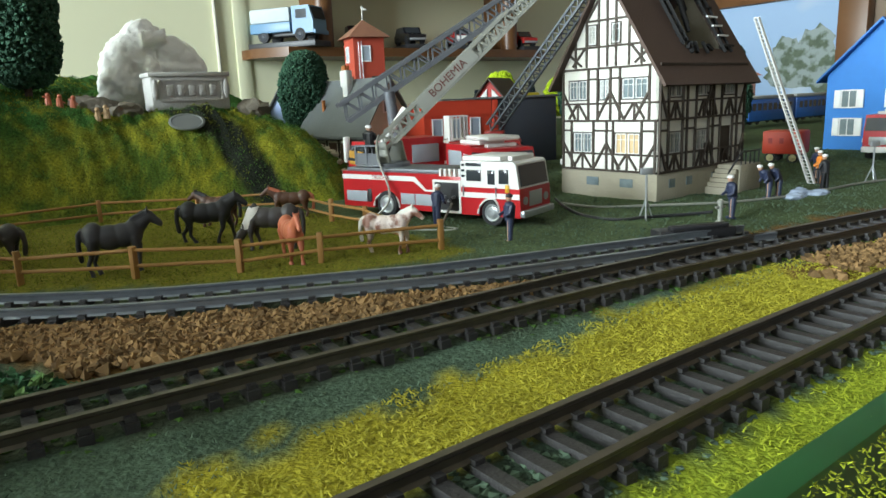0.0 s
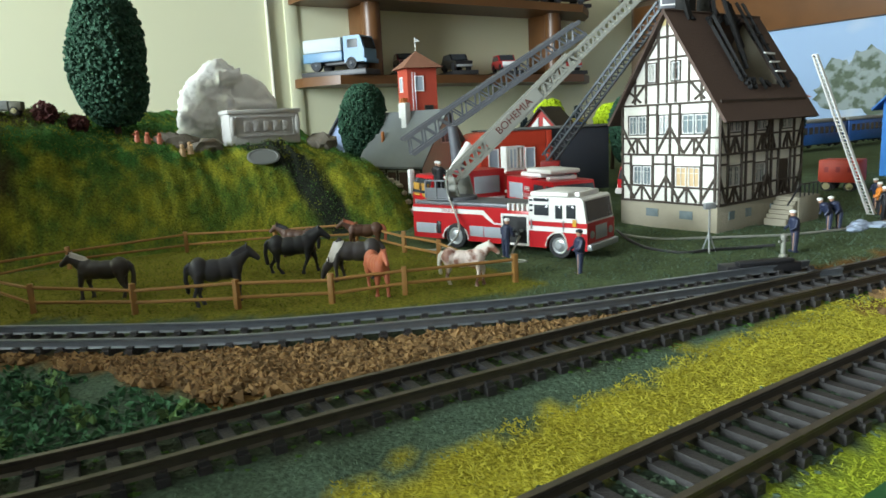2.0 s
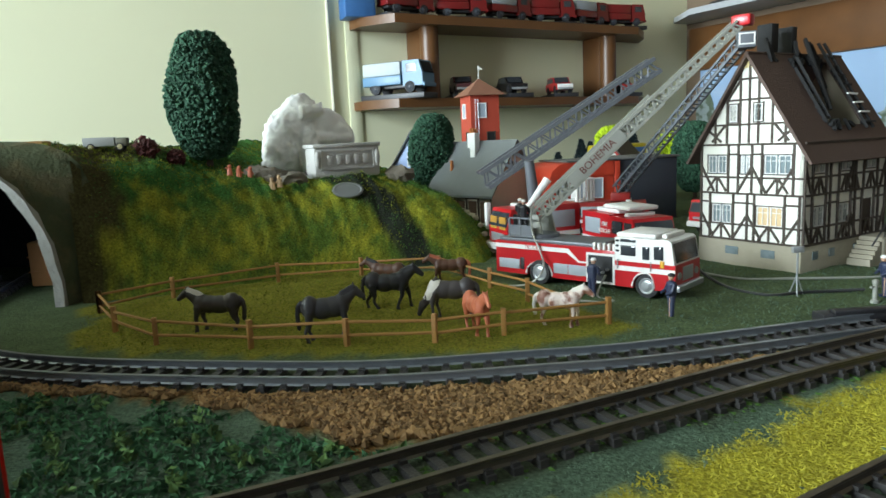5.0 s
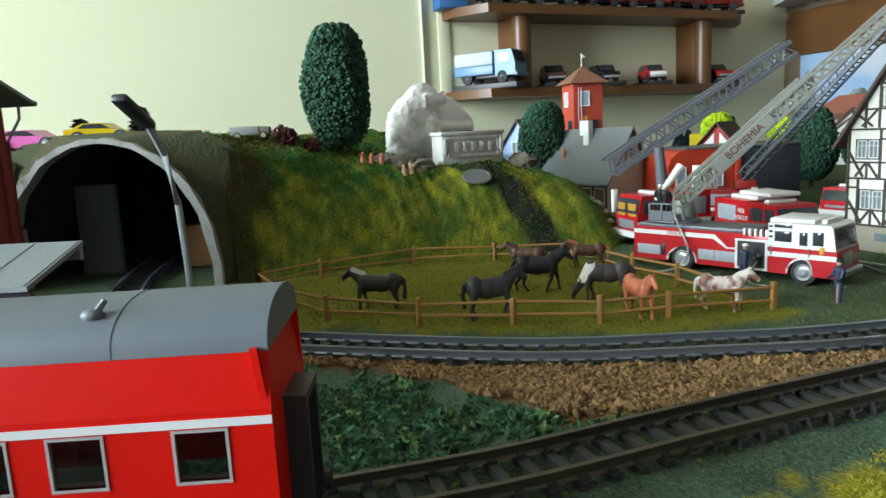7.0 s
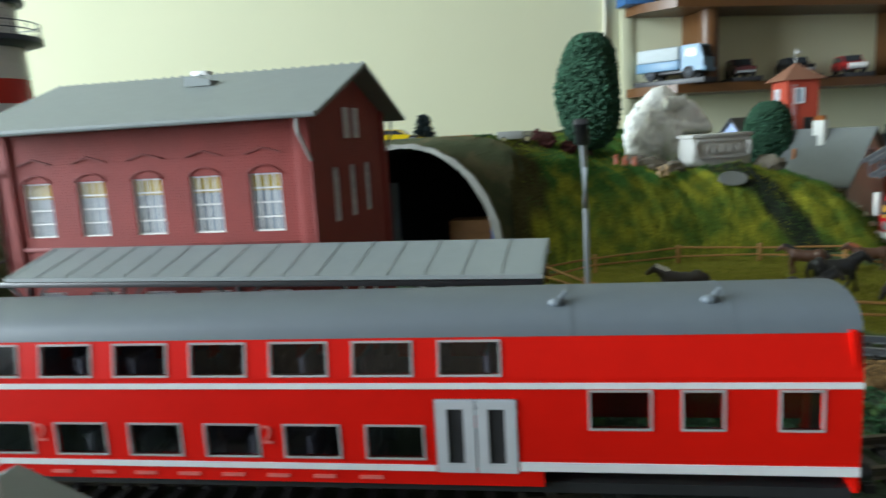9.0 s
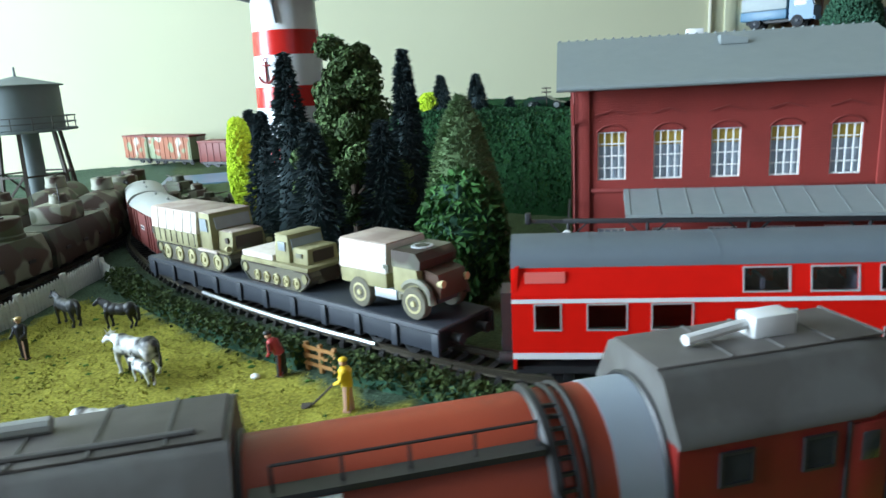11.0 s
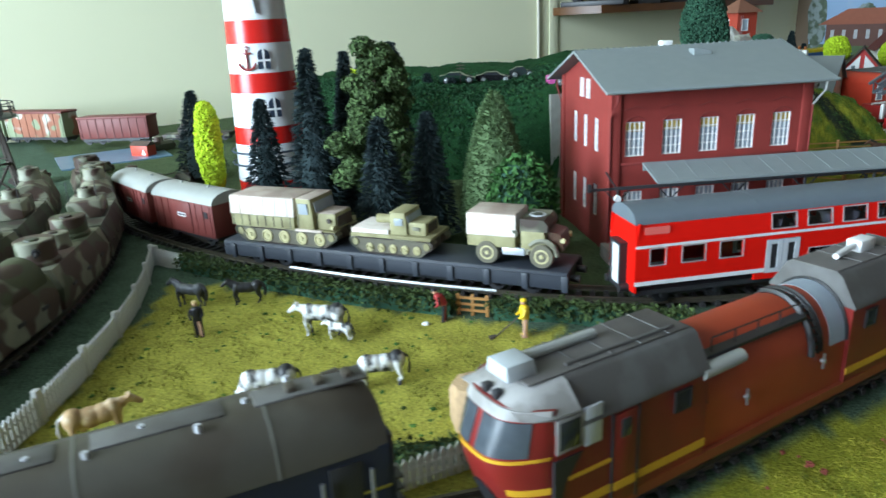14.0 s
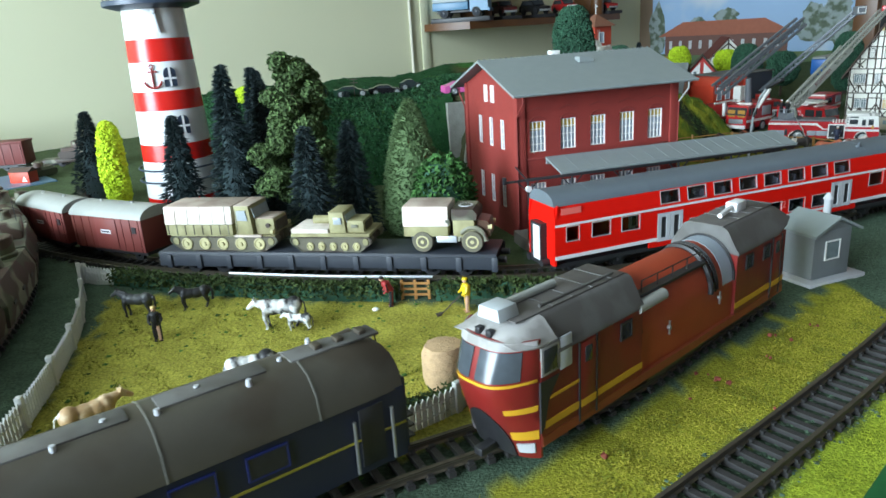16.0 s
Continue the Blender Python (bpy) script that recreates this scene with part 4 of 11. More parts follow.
part("sole_bar", box(bmesh.new(), -0.092, 0.097, -LW - 0.0002, LW + 0.0002, 0.0128, 0.0165), paint("sole", (0.22, 0.045, 0.015), 0.5), loco, "rusty orange sole bar")
part("tank", box(bmesh.new(), -0.022, 0.024, -0.0135, 0.0135, 0.0075, 0.0128, 0.001), paint("tank_olive", (0.07, 0.07, 0.03), 0.6), loco, "olive underframe tank")
bogie(loco, -0.055, 3, 0.036)
bogie(loco, 0.060, 3, 0.036)
bm = box(bmesh.new(), 0.070, 0.080, -0.003, 0.003, 0.0580, 0.0630, 0.0006)
rod(bm, (0.055, -0.002, 0.0600), (0.071, 0.0, 0.0610), 0.0012, 0.0012, 8)
part("roof_fitting", bm, M["white_line"], loco, "white roof fitting")

# ---- blue locomotive on the siding ----
blue = thing("blue_locomotive", pose(-0.361, -0.0735, 0.0045, 0, 0, 36.5), "dark blue locomotive with a dusty grey-brown roof, on rails", "locomotive")
BL = 0.1005
part("body", prism(bmesh.new(), [(-0.0158, 0.010), (0.0158, 0.010), (0.0158, 0.036), (-0.0158, 0.036)], "x", -BL, BL), M["blue_body"], blue, "dark blue body side")
rp = [(0.0164, 0.0355), (0.0150, 0.0435), (0.0105, 0.0490), (0.0045, 0.0512), (-0.0045, 0.0512), (-0.0105, 0.0490), (-0.0150, 0.0435), (-0.0164, 0.0355)]
bm = bmesh.new()
secs = [(-BL, 1.0), (BL - 0.016, 1.0), (BL - 0.006, 0.93), (BL, 0.72)]
rings = [[bm.verts.new((x, y * (0.8 + 0.2 * k), 0.0355 + (z - 0.0355) * k)) for y, z in rp] for x, k in secs]
for a, b in zip(rings, rings[1:]):
    for k in range(len(rp)):
        bm.faces.new((a[k], a[(k + 1) % 8], b[(k + 1) % 8], b[k]))
bm.faces.new(rings[0]), bm.faces.new(rings[-1])
part("roof", bm, M["blue_roof"], blue, "dusty rounded roof")
for x in (-0.06, -0.018, 0.024, 0.07):
    part("roof_seam", prism(bmesh.new(), [(y * 1.012, 0.0355 + (z - 0.0355) * 1.015) for y, z in rp], "x", x - 0.0003, x + 0.0003), M["blue_seam"], blue)
for k in range(5):
    x = -0.092 + 0.040 * k
    part("roof_panel", box(bmesh.new(), x, x + 0.032, -0.0042, 0.0042, 0.0508, 0.0518, 0.0003), M["loco_grey"], blue, "flat grey-green roof panel")
rng = random.Random(4)
for k in range(14):
    x, y = -0.09 + 0.013 * k, rng.choice((-0.006, 0.0, 0.006)) + rng.uniform(-0.001, 0.001)
    part("roof_rivet", rod(bmesh.new(), (x, y, 0.050), (x, y, 0.0524), 0.0010, 0.0008, 8), M["light_grey"], blue)
part("roof_horn", rod(bmesh.new(), (BL - 0.012, 0.004, 0.0505), (BL - 0.007, 0.004, 0.0505), 0.0016, 0.002, 12), M["blue_roof"], blue)
for x in (BL - 0.022, BL - 0.014, BL - 0.0055):
    part("roof_horn", box(bmesh.new(), x - 0.0014, x + 0.0014, -0.0022, 0.0022, 0.0508, 0.0532, 0.0004), M["blue_roof"], blue)
for s in (-1, 1):
    part("band", box(bmesh.new(), -BL, BL, s * 0.0158, s * 0.0162, 0.0222, 0.0230), mat("band_olive", (0.22, 0.19, 0.02), 0.5), blue, "thin yellow line")
    for x in (-0.07, -0.045, -0.02, 0.005, 0.03, 0.052):
        f = part("window", frame_bm(x - 0.006, x + 0.006, 0.0255, 0.0325, -0.0004, 0.0004, 0.0006), mat("blue_frame", (0.01, 0.016, 0.10), 0.4), blue, "bright blue window frame", pose(0, s * 0.0161, 0))
        part("pane", box(bmesh.new(), x - 0.006, x + 0.006, -0.0002, 0.0002, 0.0255, 0.0325), M["black"], f)
    for x in (BL - 0.006, BL - 0.020):
        bm = rod(bmesh.new(), (x, s * 0.0175, 0.012), (x, s * 0.0175, 0.031), 0.0006, 0.0006, 8)
        part("grab_rail", bm, M["steel"], blue, "steel grab rail")
    part("cab_door", box(bmesh.new(), BL - 0.0175, BL - 0.0085, s * 0.0156, s * 0.0163, 0.0125, 0.0335, 0.0003), M["black"], blue)
part("front_wall", box(bmesh.new(), BL, BL + 0.002, -0.0145, 0.0145, 0.011, 0.038, 0.0008), M["blue_body"], blue)
for y in (-0.0075, 0.0075):
    part("windscreen", box(bmesh.new(), BL + 0.0019, BL + 0.0024, y - 0.0055, y + 0.0055, 0.0265, 0.0345), M["pane"], blue)
bm = bmesh.new()
for z in (0.014, 0.018, 0.022):
    box(bm, BL + 0.001, BL + 0.0045, -0.014, -0.009, z, z + 0.0008)
part("step_ladder", bm, M["black"], blue)
bogie(blue, -0.062, 3, 0.036)
bogie(blue, 0.055, 3, 0.036)

# ---- flat wagon with three army vehicles ----
FLAT = pose(-0.3327, 0.2023, 0, 0, 0, -12.8)
flat = thing("flat_wagon", FLAT, "long black flat wagon carrying army vehicles, on curved track", "railway wagon")
FL = 0.1145
DECK = 0.0034
part("deck", box(bmesh.new(), -FL, FL, -0.0155, 0.0155, 0.0165 + DECK, 0.0182 + DECK, 0.0003), M["flat_black"], flat)
for s in (-1, 1):
    part("side_sill", box(bmesh.new(), -FL, FL, s * 0.0152, s * 0.0163, 0.0118, 0.0180 + DECK, 0.0002), M["flat_black"], flat)
    part("side_lip", box(bmesh.new(), -FL, FL, s * 0.0160, s * 0.0168, 0.0190, 0.0196, 0.0001), M["flat_black"], flat)
    bm = None
    for k in range(11):
        x = -FL + 0.008 + k * 0.0220
        b2 = box(bmesh.new(), x - 0.0018, x + 0.0018, s * 0.0163, s * 0.0176, 0.0108, 0.0200, 0.0003)
        part("stake_pocket", b2, M["flat_black"], flat)
part("truss", box(bmesh.new(), -0.05, 0.05, -0.012, 0.012, 0.0085, 0.0120, 0.0004), M["black"], flat)
part("frame", box(bmesh.new(), -FL + 0.002, FL - 0.002, -0.0148, 0.0148, 0.0115, 0.0165 + DECK), M["black"], flat)
bogie(flat, -0.083, 2, 0.021)
bogie(flat, 0.083, 2, 0.021)
bm = bmesh.new()
for y in (-0.008, 0.008):
    rod(bm, (FL, y, 0.0160), (FL + 0.005, y, 0.0160), 0.002, 0.0022, 12)
part("buffer", bm, M["black"], flat)


M["links"] = mat("track_links", (0.10, 0.09, 0.06), 0.7, vary=0.3, scale=900)
M["cab_glass"] = mat("cab_glass", (0.28, 0.31, 0.33), 0.25)
# Upward faces get a darker, browner tarp colour for their shade.
M["shaded_top"] = mat("tarp_strip", (0.40, 0.33, 0.27), 0.8, vary=0.25, scale=120, second=(0.30, 0.23, 0.19), mix_scale=60, bump=0.3)


def crawler(t, hl, w, h, n, r, x_first, x_last):
    """Both crawler tracks: a band of links round road wheels, with a guard above."""
    for s in (-1, 1):
        pts = [(-hl + 0.009, 0.0), (hl - 0.010, 0.0), (hl - 0.001, h * 0.55), (hl, h * 0.8), (hl - 0.002, h), (-hl + 0.002, h), (-hl, h * 0.8), (-hl + 0.001, h * 0.55)]
        tr = part("crawler_track", prism(bmesh.new(), pts, "y", s * w, s * (w - 0.0065)), M["links"], t, "dusty crawler track")
        rim = [Vector((x, s * (w + 0.0001), z)) for x, z in pts]
        bm = bmesh.new()
        for a, b in zip(rim, rim[1:] + rim[:1]):
            k = max(2, int((b - a).length / 0.0016))
            for i in range(k):
                c = a.lerp(b, (i + 0.5) / k)
                box(bm, c.x - 0.0005, c.x + 0.0005, c.y - 0.0006, c.y + 0.0006, c.z - 0.0005, c.z + 0.0005)
        part("link", bm, M["camo_dark"], tr, "raised track links")
        for k in range(n):
            x = x_first + (x_last - x_first) * k / (n - 1)
            wl = part("road_wheel", lathe(bmesh.new(), [(r, 0.0), (r, 0.0010), (r * 0.80, 0.0013), (r * 0.72, 0.0008), (r * 0.35, 0.0008), (r * 0.28, 0.0016), (r * 0.06, 0.0017)], 18), M["hub"], tr, "pale road wheel", pose(x, s * (w - 0.0002), r + 0.0009, 90 if s < 0 else -90, 0, 0))
        for x in (-hl + 0.0045, hl - 0.0045):
            part("sprocket", rod(bmesh.new(), (x, s * (w - 0.0006), h * 0.68), (x, s * (w + 0.0008), h * 0.68), h * 0.26, h * 0.24, 12), M["army"], tr)
        part("track_guard", box(bmesh.new(), -hl + 0.001, hl - 0.001, s * (w - 0.0068), s * (w + 0.0008), h + 0.0003, h + 0.0010, 0.0002), M["army"], t, "thin olive track guard")


GRP = "army vehicles on the flat wagon"
ON = FLAT @ pose(0.0035, -0.0005, 0.0184 + DECK)
v = thing("tracked_carrier", ON @ pose(-0.0700, 0, 0) @ Matrix.Diagonal((0.95, 1, 1, 1)), "large olive tracked army truck with a pale tarpaulin", "army vehicle", GRP)
crawler(v, 0.0405, 0.0130, 0.0098, 5, 0.0041, -0.0280, 0.0272)
part("lower_hull", box(bmesh.new(), -0.037, 0.036, -0.0064, 0.0064, 0.0025, 0.0105, 0.0005), M["camo_dark"], v)
part("cargo_body", strip(bmesh.new(), -0.0420, 0.0090, 0.0140, 0.0108, 0.0182), M["army"], v, "olive cargo box")
for k in range(8):
    for s in (-1, 1):
        part("stake", box(bmesh.new(), -0.0405 + 0.0066 * k, -0.0400 + 0.0066 * k, s * 0.0138, s * 0.0143, 0.0112, 0.0180), M["camo_dark"], v)
part("tarpaulin", strip(bmesh.new(), -0.0425, 0.0093, 0.0143, 0.0182, 0.0296, 0.0, 0.0012), M["tarp"], v, "creased pale buff tarpaulin cover")
part("tarpaulin_top", strip(bmesh.new(), -0.0423, 0.0091, 0.0128, 0.0294, 0.0302), M["shaded_top"], v, "brownish patchy tarpaulin top, darkened as shaded")
bm = bmesh.new()
for k in range(5):
    for s in (-1, 1):
        beam(bm, (-0.034 + 0.0095 * k, s * 0.01445, 0.0183), (-0.034 + 0.0095 * k, s * 0.0133, 0.0294), 0.0004, 0.0004)
part("tarpaulin_seam", bm, M["tarp"], v)
part("cab", strip(bmesh.new(), 0.0112, 0.0240, 0.0135, 0.0108, 0.0300, 0.0022, 0.0010), M["army"], v, "boxy olive cab with a slanted screen")
part("cab_roof", strip(bmesh.new(), 0.0108, 0.0222, 0.0126, 0.0298, 0.0304), M["shaded_top"], v, "brownish canvas cab roof, darkened as shaded")
for s in (-1, 1):
    part("cab_window", prism(bmesh.new(), [(0.0130, 0.0205), (0.0205, 0.0205), (0.0195, 0.0272), (0.0130, 0.0272)], "y", s * 0.0128, s * 0.0136), M["cab_glass"], v, "dull grey side window")
    part("door_line", box(bmesh.new(), 0.0122, 0.0124, s * 0.0134, s * 0.0138, 0.0115, 0.0275), M["camo_dark"], v)
    part("step", box(bmesh.new(), 0.010, 0.030, s * 0.0125, s * 0.0150, 0.0098, 0.0112, 0.0003), M["tarp"], v, "pale side step")
part("windscreen", prism(bmesh.new(), [(0.0243, 0.0215), (0.0228, 0.0278), (0.0232, 0.0279), (0.0247, 0.0216)], "y", -0.0105, 0.0105), M["cab_glass"], v)
part("bonnet", strip(bmesh.new(), 0.0240, 0.0385, 0.0105, 0.0108, 0.0206, 0.0008, 0.0012), M["army"], v, "olive bonnet")
part("bonnet_top", strip(bmesh.new(), 0.0240, 0.0372, 0.0090, 0.0205, 0.0211), M["shaded_top"], v)
part("vent", rod(bmesh.new(), (0.0335, -0.0098, 0.0165), (0.0335, -0.0107, 0.0165), 0.0016, 0.0016, 12), M["camo_dark"], v, "round dark side vent")
part("grille", box(bmesh.new(), 0.0383, 0.0390, -0.008, 0.008, 0.0120, 0.0190), M["camo_dark"], v)
for s in (-1, 1):
    part("headlight", rod(bmesh.new(), (0.0365, s * 0.0125, 0.0130), (0.0385, s * 0.0125, 0.0130), 0.0014, 0.0016, 10), M["hub"], v)

v = thing("tracked_carrier", ON @ pose(0.0050, 0, 0) @ Matrix.Diagonal((0.84, 1, 0.97, 1)), "small olive tracked army tractor with a square cab", "army vehicle", GRP)
crawler(v, 0.0325, 0.0130, 0.0098, 5, 0.0028, -0.0165, 0.0205)
part("lower_hull", box(bmesh.new(), -0.030, 0.029, -0.0064, 0.0064, 0.0025, 0.0105, 0.0005), M["camo_dark"], v)
part("fender", strip(bmesh.new(), -0.0315, 0.0315, 0.0135, 0.0103, 0.0122), M["army"], v, "olive fender with stowed tools")
part("bed", strip(bmesh.new(), -0.0315, -0.0015, 0.0125, 0.0120, 0.0150), M["tarp"], v, "low pale cargo bed")
part("roll", rod(bmesh.new(), (-0.0195, 0.0035, 0.0172), (-0.0020, 0.0035, 0.0172), 0.0030, 0.0030, 14), M["army"], v, "rolled olive tarpaulin")
part("cab", strip(bmesh.new(), -0.0010, 0.0125, 0.0112, 0.0120, 0.0252, 0.0020, 0.0012), M["army"], v, "square olive cab")
part("cab_roof", strip(bmesh.new(), -0.0015, 0.0106, 0.0102, 0.0250, 0.0257), M["army"], v)
for s in (-1, 1):
    part("cab_window", box(bmesh.new(), 0.0028, 0.0092, s * 0.0104, s * 0.0113, 0.0178, 0.0222, 0.0002), M["cab_glass"], v)
part("windscreen", prism(bmesh.new(), [(0.0126, 0.0185), (0.0112, 0.0235), (0.0116, 0.0236), (0.0130, 0.0186)], "y", -0.0090, 0.0090), M["cab_glass"], v)
part("bonnet", strip(bmesh.new(), 0.0122, 0.0260, 0.0095, 0.0120, 0.0196, 0.0006, 0.0008), M["army"], v, "olive bonnet")
part("louvre", box(bmesh.new(), 0.0160, 0.0215, -0.0098, -0.0092, 0.0150, 0.0172, 0.0002), M["camo_dark"], v, "dark side louvre")
part("grille", box(bmesh.new(), 0.0258, 0.0264, -0.006, 0.006, 0.0130, 0.0185), M["camo_dark"], v)

jeep = thing("army_truck", ON @ pose(0.0805, -0.0005, 0), "olive four-wheeled army truck with a pale tarpaulin, on the flat wagon", "army vehicle", GRP)
for x in (-0.0152, 0.0158):
    for s in (-1, 1):
        w = part("wheel", lathe(bmesh.new(), [(0.0036, -0.0021), (0.0062, -0.0021), (0.0067, -0.0014), (0.0067, 0.0014), (0.0062, 0.0021), (0.0036, 0.0021)], 24), M["links"], jeep, "dusty tyre", pose(x, s * 0.0106, 0.0067, 90 if s < 0 else -90, 0, 0))
        part("hub", lathe(bmesh.new(), [(0.0040, 0.0010), (0.0041, 0.0022), (0.0033, 0.0024), (0.0026, 0.0016), (0.0014, 0.0016), (0.0011, 0.0027), (0.0003, 0.0028)], 18), M["hub"], w, "pale wheel hub")
part("chassis", box(bmesh.new(), -0.024, 0.023, -0.006, 0.006, 0.0058, 0.0090, 0.0005), M["flat_black"], jeep)
part("cargo_box", strip(bmesh.new(), -0.0268, 0.0010, 0.0122, 0.0100, 0.0164), M["army"], jeep, "olive cargo box")
part("tarpaulin", strip(bmesh.new(), -0.0272, 0.0013, 0.0125, 0.0164, 0.0284, 0.0, 0.0010), M["tarp"], jeep, "creased pale tarpaulin cover")
part("tarpaulin_top", strip(bmesh.new(), -0.0270, 0.0011, 0.0113, 0.0282, 0.0290), M["shaded_top"], jeep, "brownish patchy tarpaulin top, darkened as shaded")
part("cab", strip(bmesh.new(), 0.0040, 0.0180, 0.0112, 0.0092, 0.0200, 0.0010), M["army"], jeep, "olive cab sides")
part("cab_roof", prism(bmesh.new(), [(0.0035, 0.0200), (0.0185, 0.0200), (0.0190, 0.0235), (0.0165, 0.0266), (0.0035, 0.0268)], "y", -0.0110, 0.0110), M["camo_dark"], jeep, "dark olive cab top")
part("roof_mark", rod(bmesh.new(), (0.0105, 0, 0.0262), (0.0105, 0, 0.0271), 0.0046, 0.0046, 24), M["light_grey"], jeep, "pale round roof mark")
part("roof_mark", rod(bmesh.new(), (0.0105, 0, 0.0270), (0.0105, 0, 0.0273), 0.0034, 0.0034, 5), M["camo_dark"], jeep)
part("bonnet", prism(bmesh.new(), [(0.0175, 0.0090), (0.0262, 0.0090), (0.0266, 0.0150), (0.0250, 0.0185), (0.0175, 0.0200)], "y", -0.0080, 0.0080), M["bonnet"], jeep, "dark brown bonnet")
for s in (-1, 1):
    part("fender", tube(bmesh.new(), [(0.0158 + 0.0082 * math.cos(a), s * 0.0104, 0.0070 + 0.0082 * math.sin(a)) for a in [math.pi * k / 10 for k in range(11)]], 0.0016, 6), M["camo_dark"], jeep, "rounded front fender")
    part("headlight", rod(bmesh.new(), (0.0250, s * 0.0072, 0.0150), (0.0275, s * 0.0072, 0.0150), 0.0013, 0.0016, 10), M["hub"], jeep)
    part("step", box(bmesh.new(), -0.0065, 0.0062, s * 0.0122, s * 0.0092, 0.0062, 0.0104, 0.0005), M["silver"], jeep, "grey-blue side locker")
    part("cab_window", box(bmesh.new(), -0.0004, 0.0026, s * 0.0117, s * 0.0123, 0.0170, 0.0205, 0.0002), M["camo_dark"], jeep)
# pale unweathered rail in front of the wagon
pale = [p for p in LINE_B if -0.40 < p.x < -0.262]
bm = bmesh.new()
tube(bm, [p + Vector((-(pale[min(i + 1, len(pale) - 1)] - pale[max(i - 1, 0)]).normalized().y * -1, -(pale[min(i + 1, len(pale) - 1)] - pale[max(i - 1, 0)]).normalized().x, 0)) * 0.0094 + Vector((0, 0, 0.0048)) for i, p in enumerate(pale)], 0.0009, 6)
solo("check_rail", bm, M["rail_white"], pose(0, 0, 0), "bare whitish length of rail beside the track", "rail")


# ---- two oxide red box vans ----
def van(m, half, label):
    v = thing("box_van", m, label, "railway wagon", "red box vans")
    part("body", box(bmesh.new(), -half, half, -0.0145, 0.0145, 0.0125, 0.0345, 0.0003), M["ox_red"], v)
    rp = [(0.0150 * math.cos(a), 0.0340 + 0.0072 * math.sin(a)) for a in [math.pi * k / 14 for k in range(15)]]
    part("roof", prism(bmesh.new(), rp, "x", -half - 0.001, half + 0.001), M["van_roof"], v, "pale grey arched roof")
    part("end_wall", prism(bmesh.new(), [(y * 0.97, z - 0.0008) for y, z in rp], "x", -half - 0.0003, half + 0.0003), M["ox_red"], v)
    for s in (-1, 1):
        d = part("door", box(bmesh.new(), -0.011, 0.011, s * 0.0145, s * 0.0152, 0.0135, 0.0330, 0.0002), M["ox_red"], v)
        part("nameplate", box(bmesh.new(), -0.005, 0.005, s * 0.0151, s * 0.0155, 0.0235, 0.0260), M["white_line"], d, "white plate with a dark bar")
        part("nameplate", box(bmesh.new(), -0.004, 0.004, s * 0.0154, s * 0.0157, 0.0243, 0.0252), M["flat_black"], d)
        for k in range(9):
            x = -half + 0.003 + k * (2 * half - 0.006) / 8
            part("rib", box(bmesh.new(), x - 0.0003, x + 0.0003, s * 0.0143, s * 0.0149, 0.0128, 0.0340), M["ox_red"], v)
        part("hatch", box(bmesh.new(), half - 0.010, half - 0.006, s * 0.0143, s * 0.0150, 0.0250, 0.0290), M["black"], v)
    for x in (-half * 0.5, half * 0.4):
        part("roof_vent", rod(bmesh.new(), (x, 0, 0.0408), (x, 0, 0.0425), 0.0012, 0.0009, 8), M["van_roof"], v)
    part("frame", box(bmesh.new(), -half, half, -0.013, 0.013, 0.0105, 0.0126), M["black"], v)
    bogie(v, 0, 2, half * 1.25)
    return v


van(pose(-0.4935, 0.265, 0, 0, 0, -27) @ Matrix.Diagonal((1, 1, 1.12, 1)), 0.037, "oxide red box van with a grey arched roof, on curved track")
van(pose(-0.5635, 0.3075, 0, 0, 0, -36) @ Matrix.Diagonal((1, 1, 1.12, 1)), 0.037, "oxide red box van with a grey arched roof behind another")


# ---- camouflaged armoured trains ----
def turret(parent, x, r, z0, z1, gun=True, a=200):
    t = part("turret", lathe(bmesh.new(), [(r * 1.08, z0), (r * 1.08, z0 + 0.002), (r, z0 + 0.003), (r, z1 - 0.0006), (r - 0.0008, z1)], 24, x, 0), M["camo"], parent, "round gun turret")
    part("hatch", rod(bmesh.new(), (x - r * 0.3, 0, z1), (x - r * 0.3, 0, z1 + 0.001), r * 0.35, r * 0.33, 14), M["camo_dark"], t)
    d = Vector((math.cos(radians(a)), math.sin(radians(a)), 0.05))
    if gun:
        c = Vector((x, 0, (z0 + z1) / 2 + 0.001))
        bm = rod(bmesh.new(), c + d * r * 0.9, c + d * (r + 0.012), 0.0011, 0.0008, 8)
        rod(bm, c + d * r * 0.8, c + d * (r + 0.003), 0.0024, 0.002, 10)
        part("gun", bm, M["black"], t)
    return t


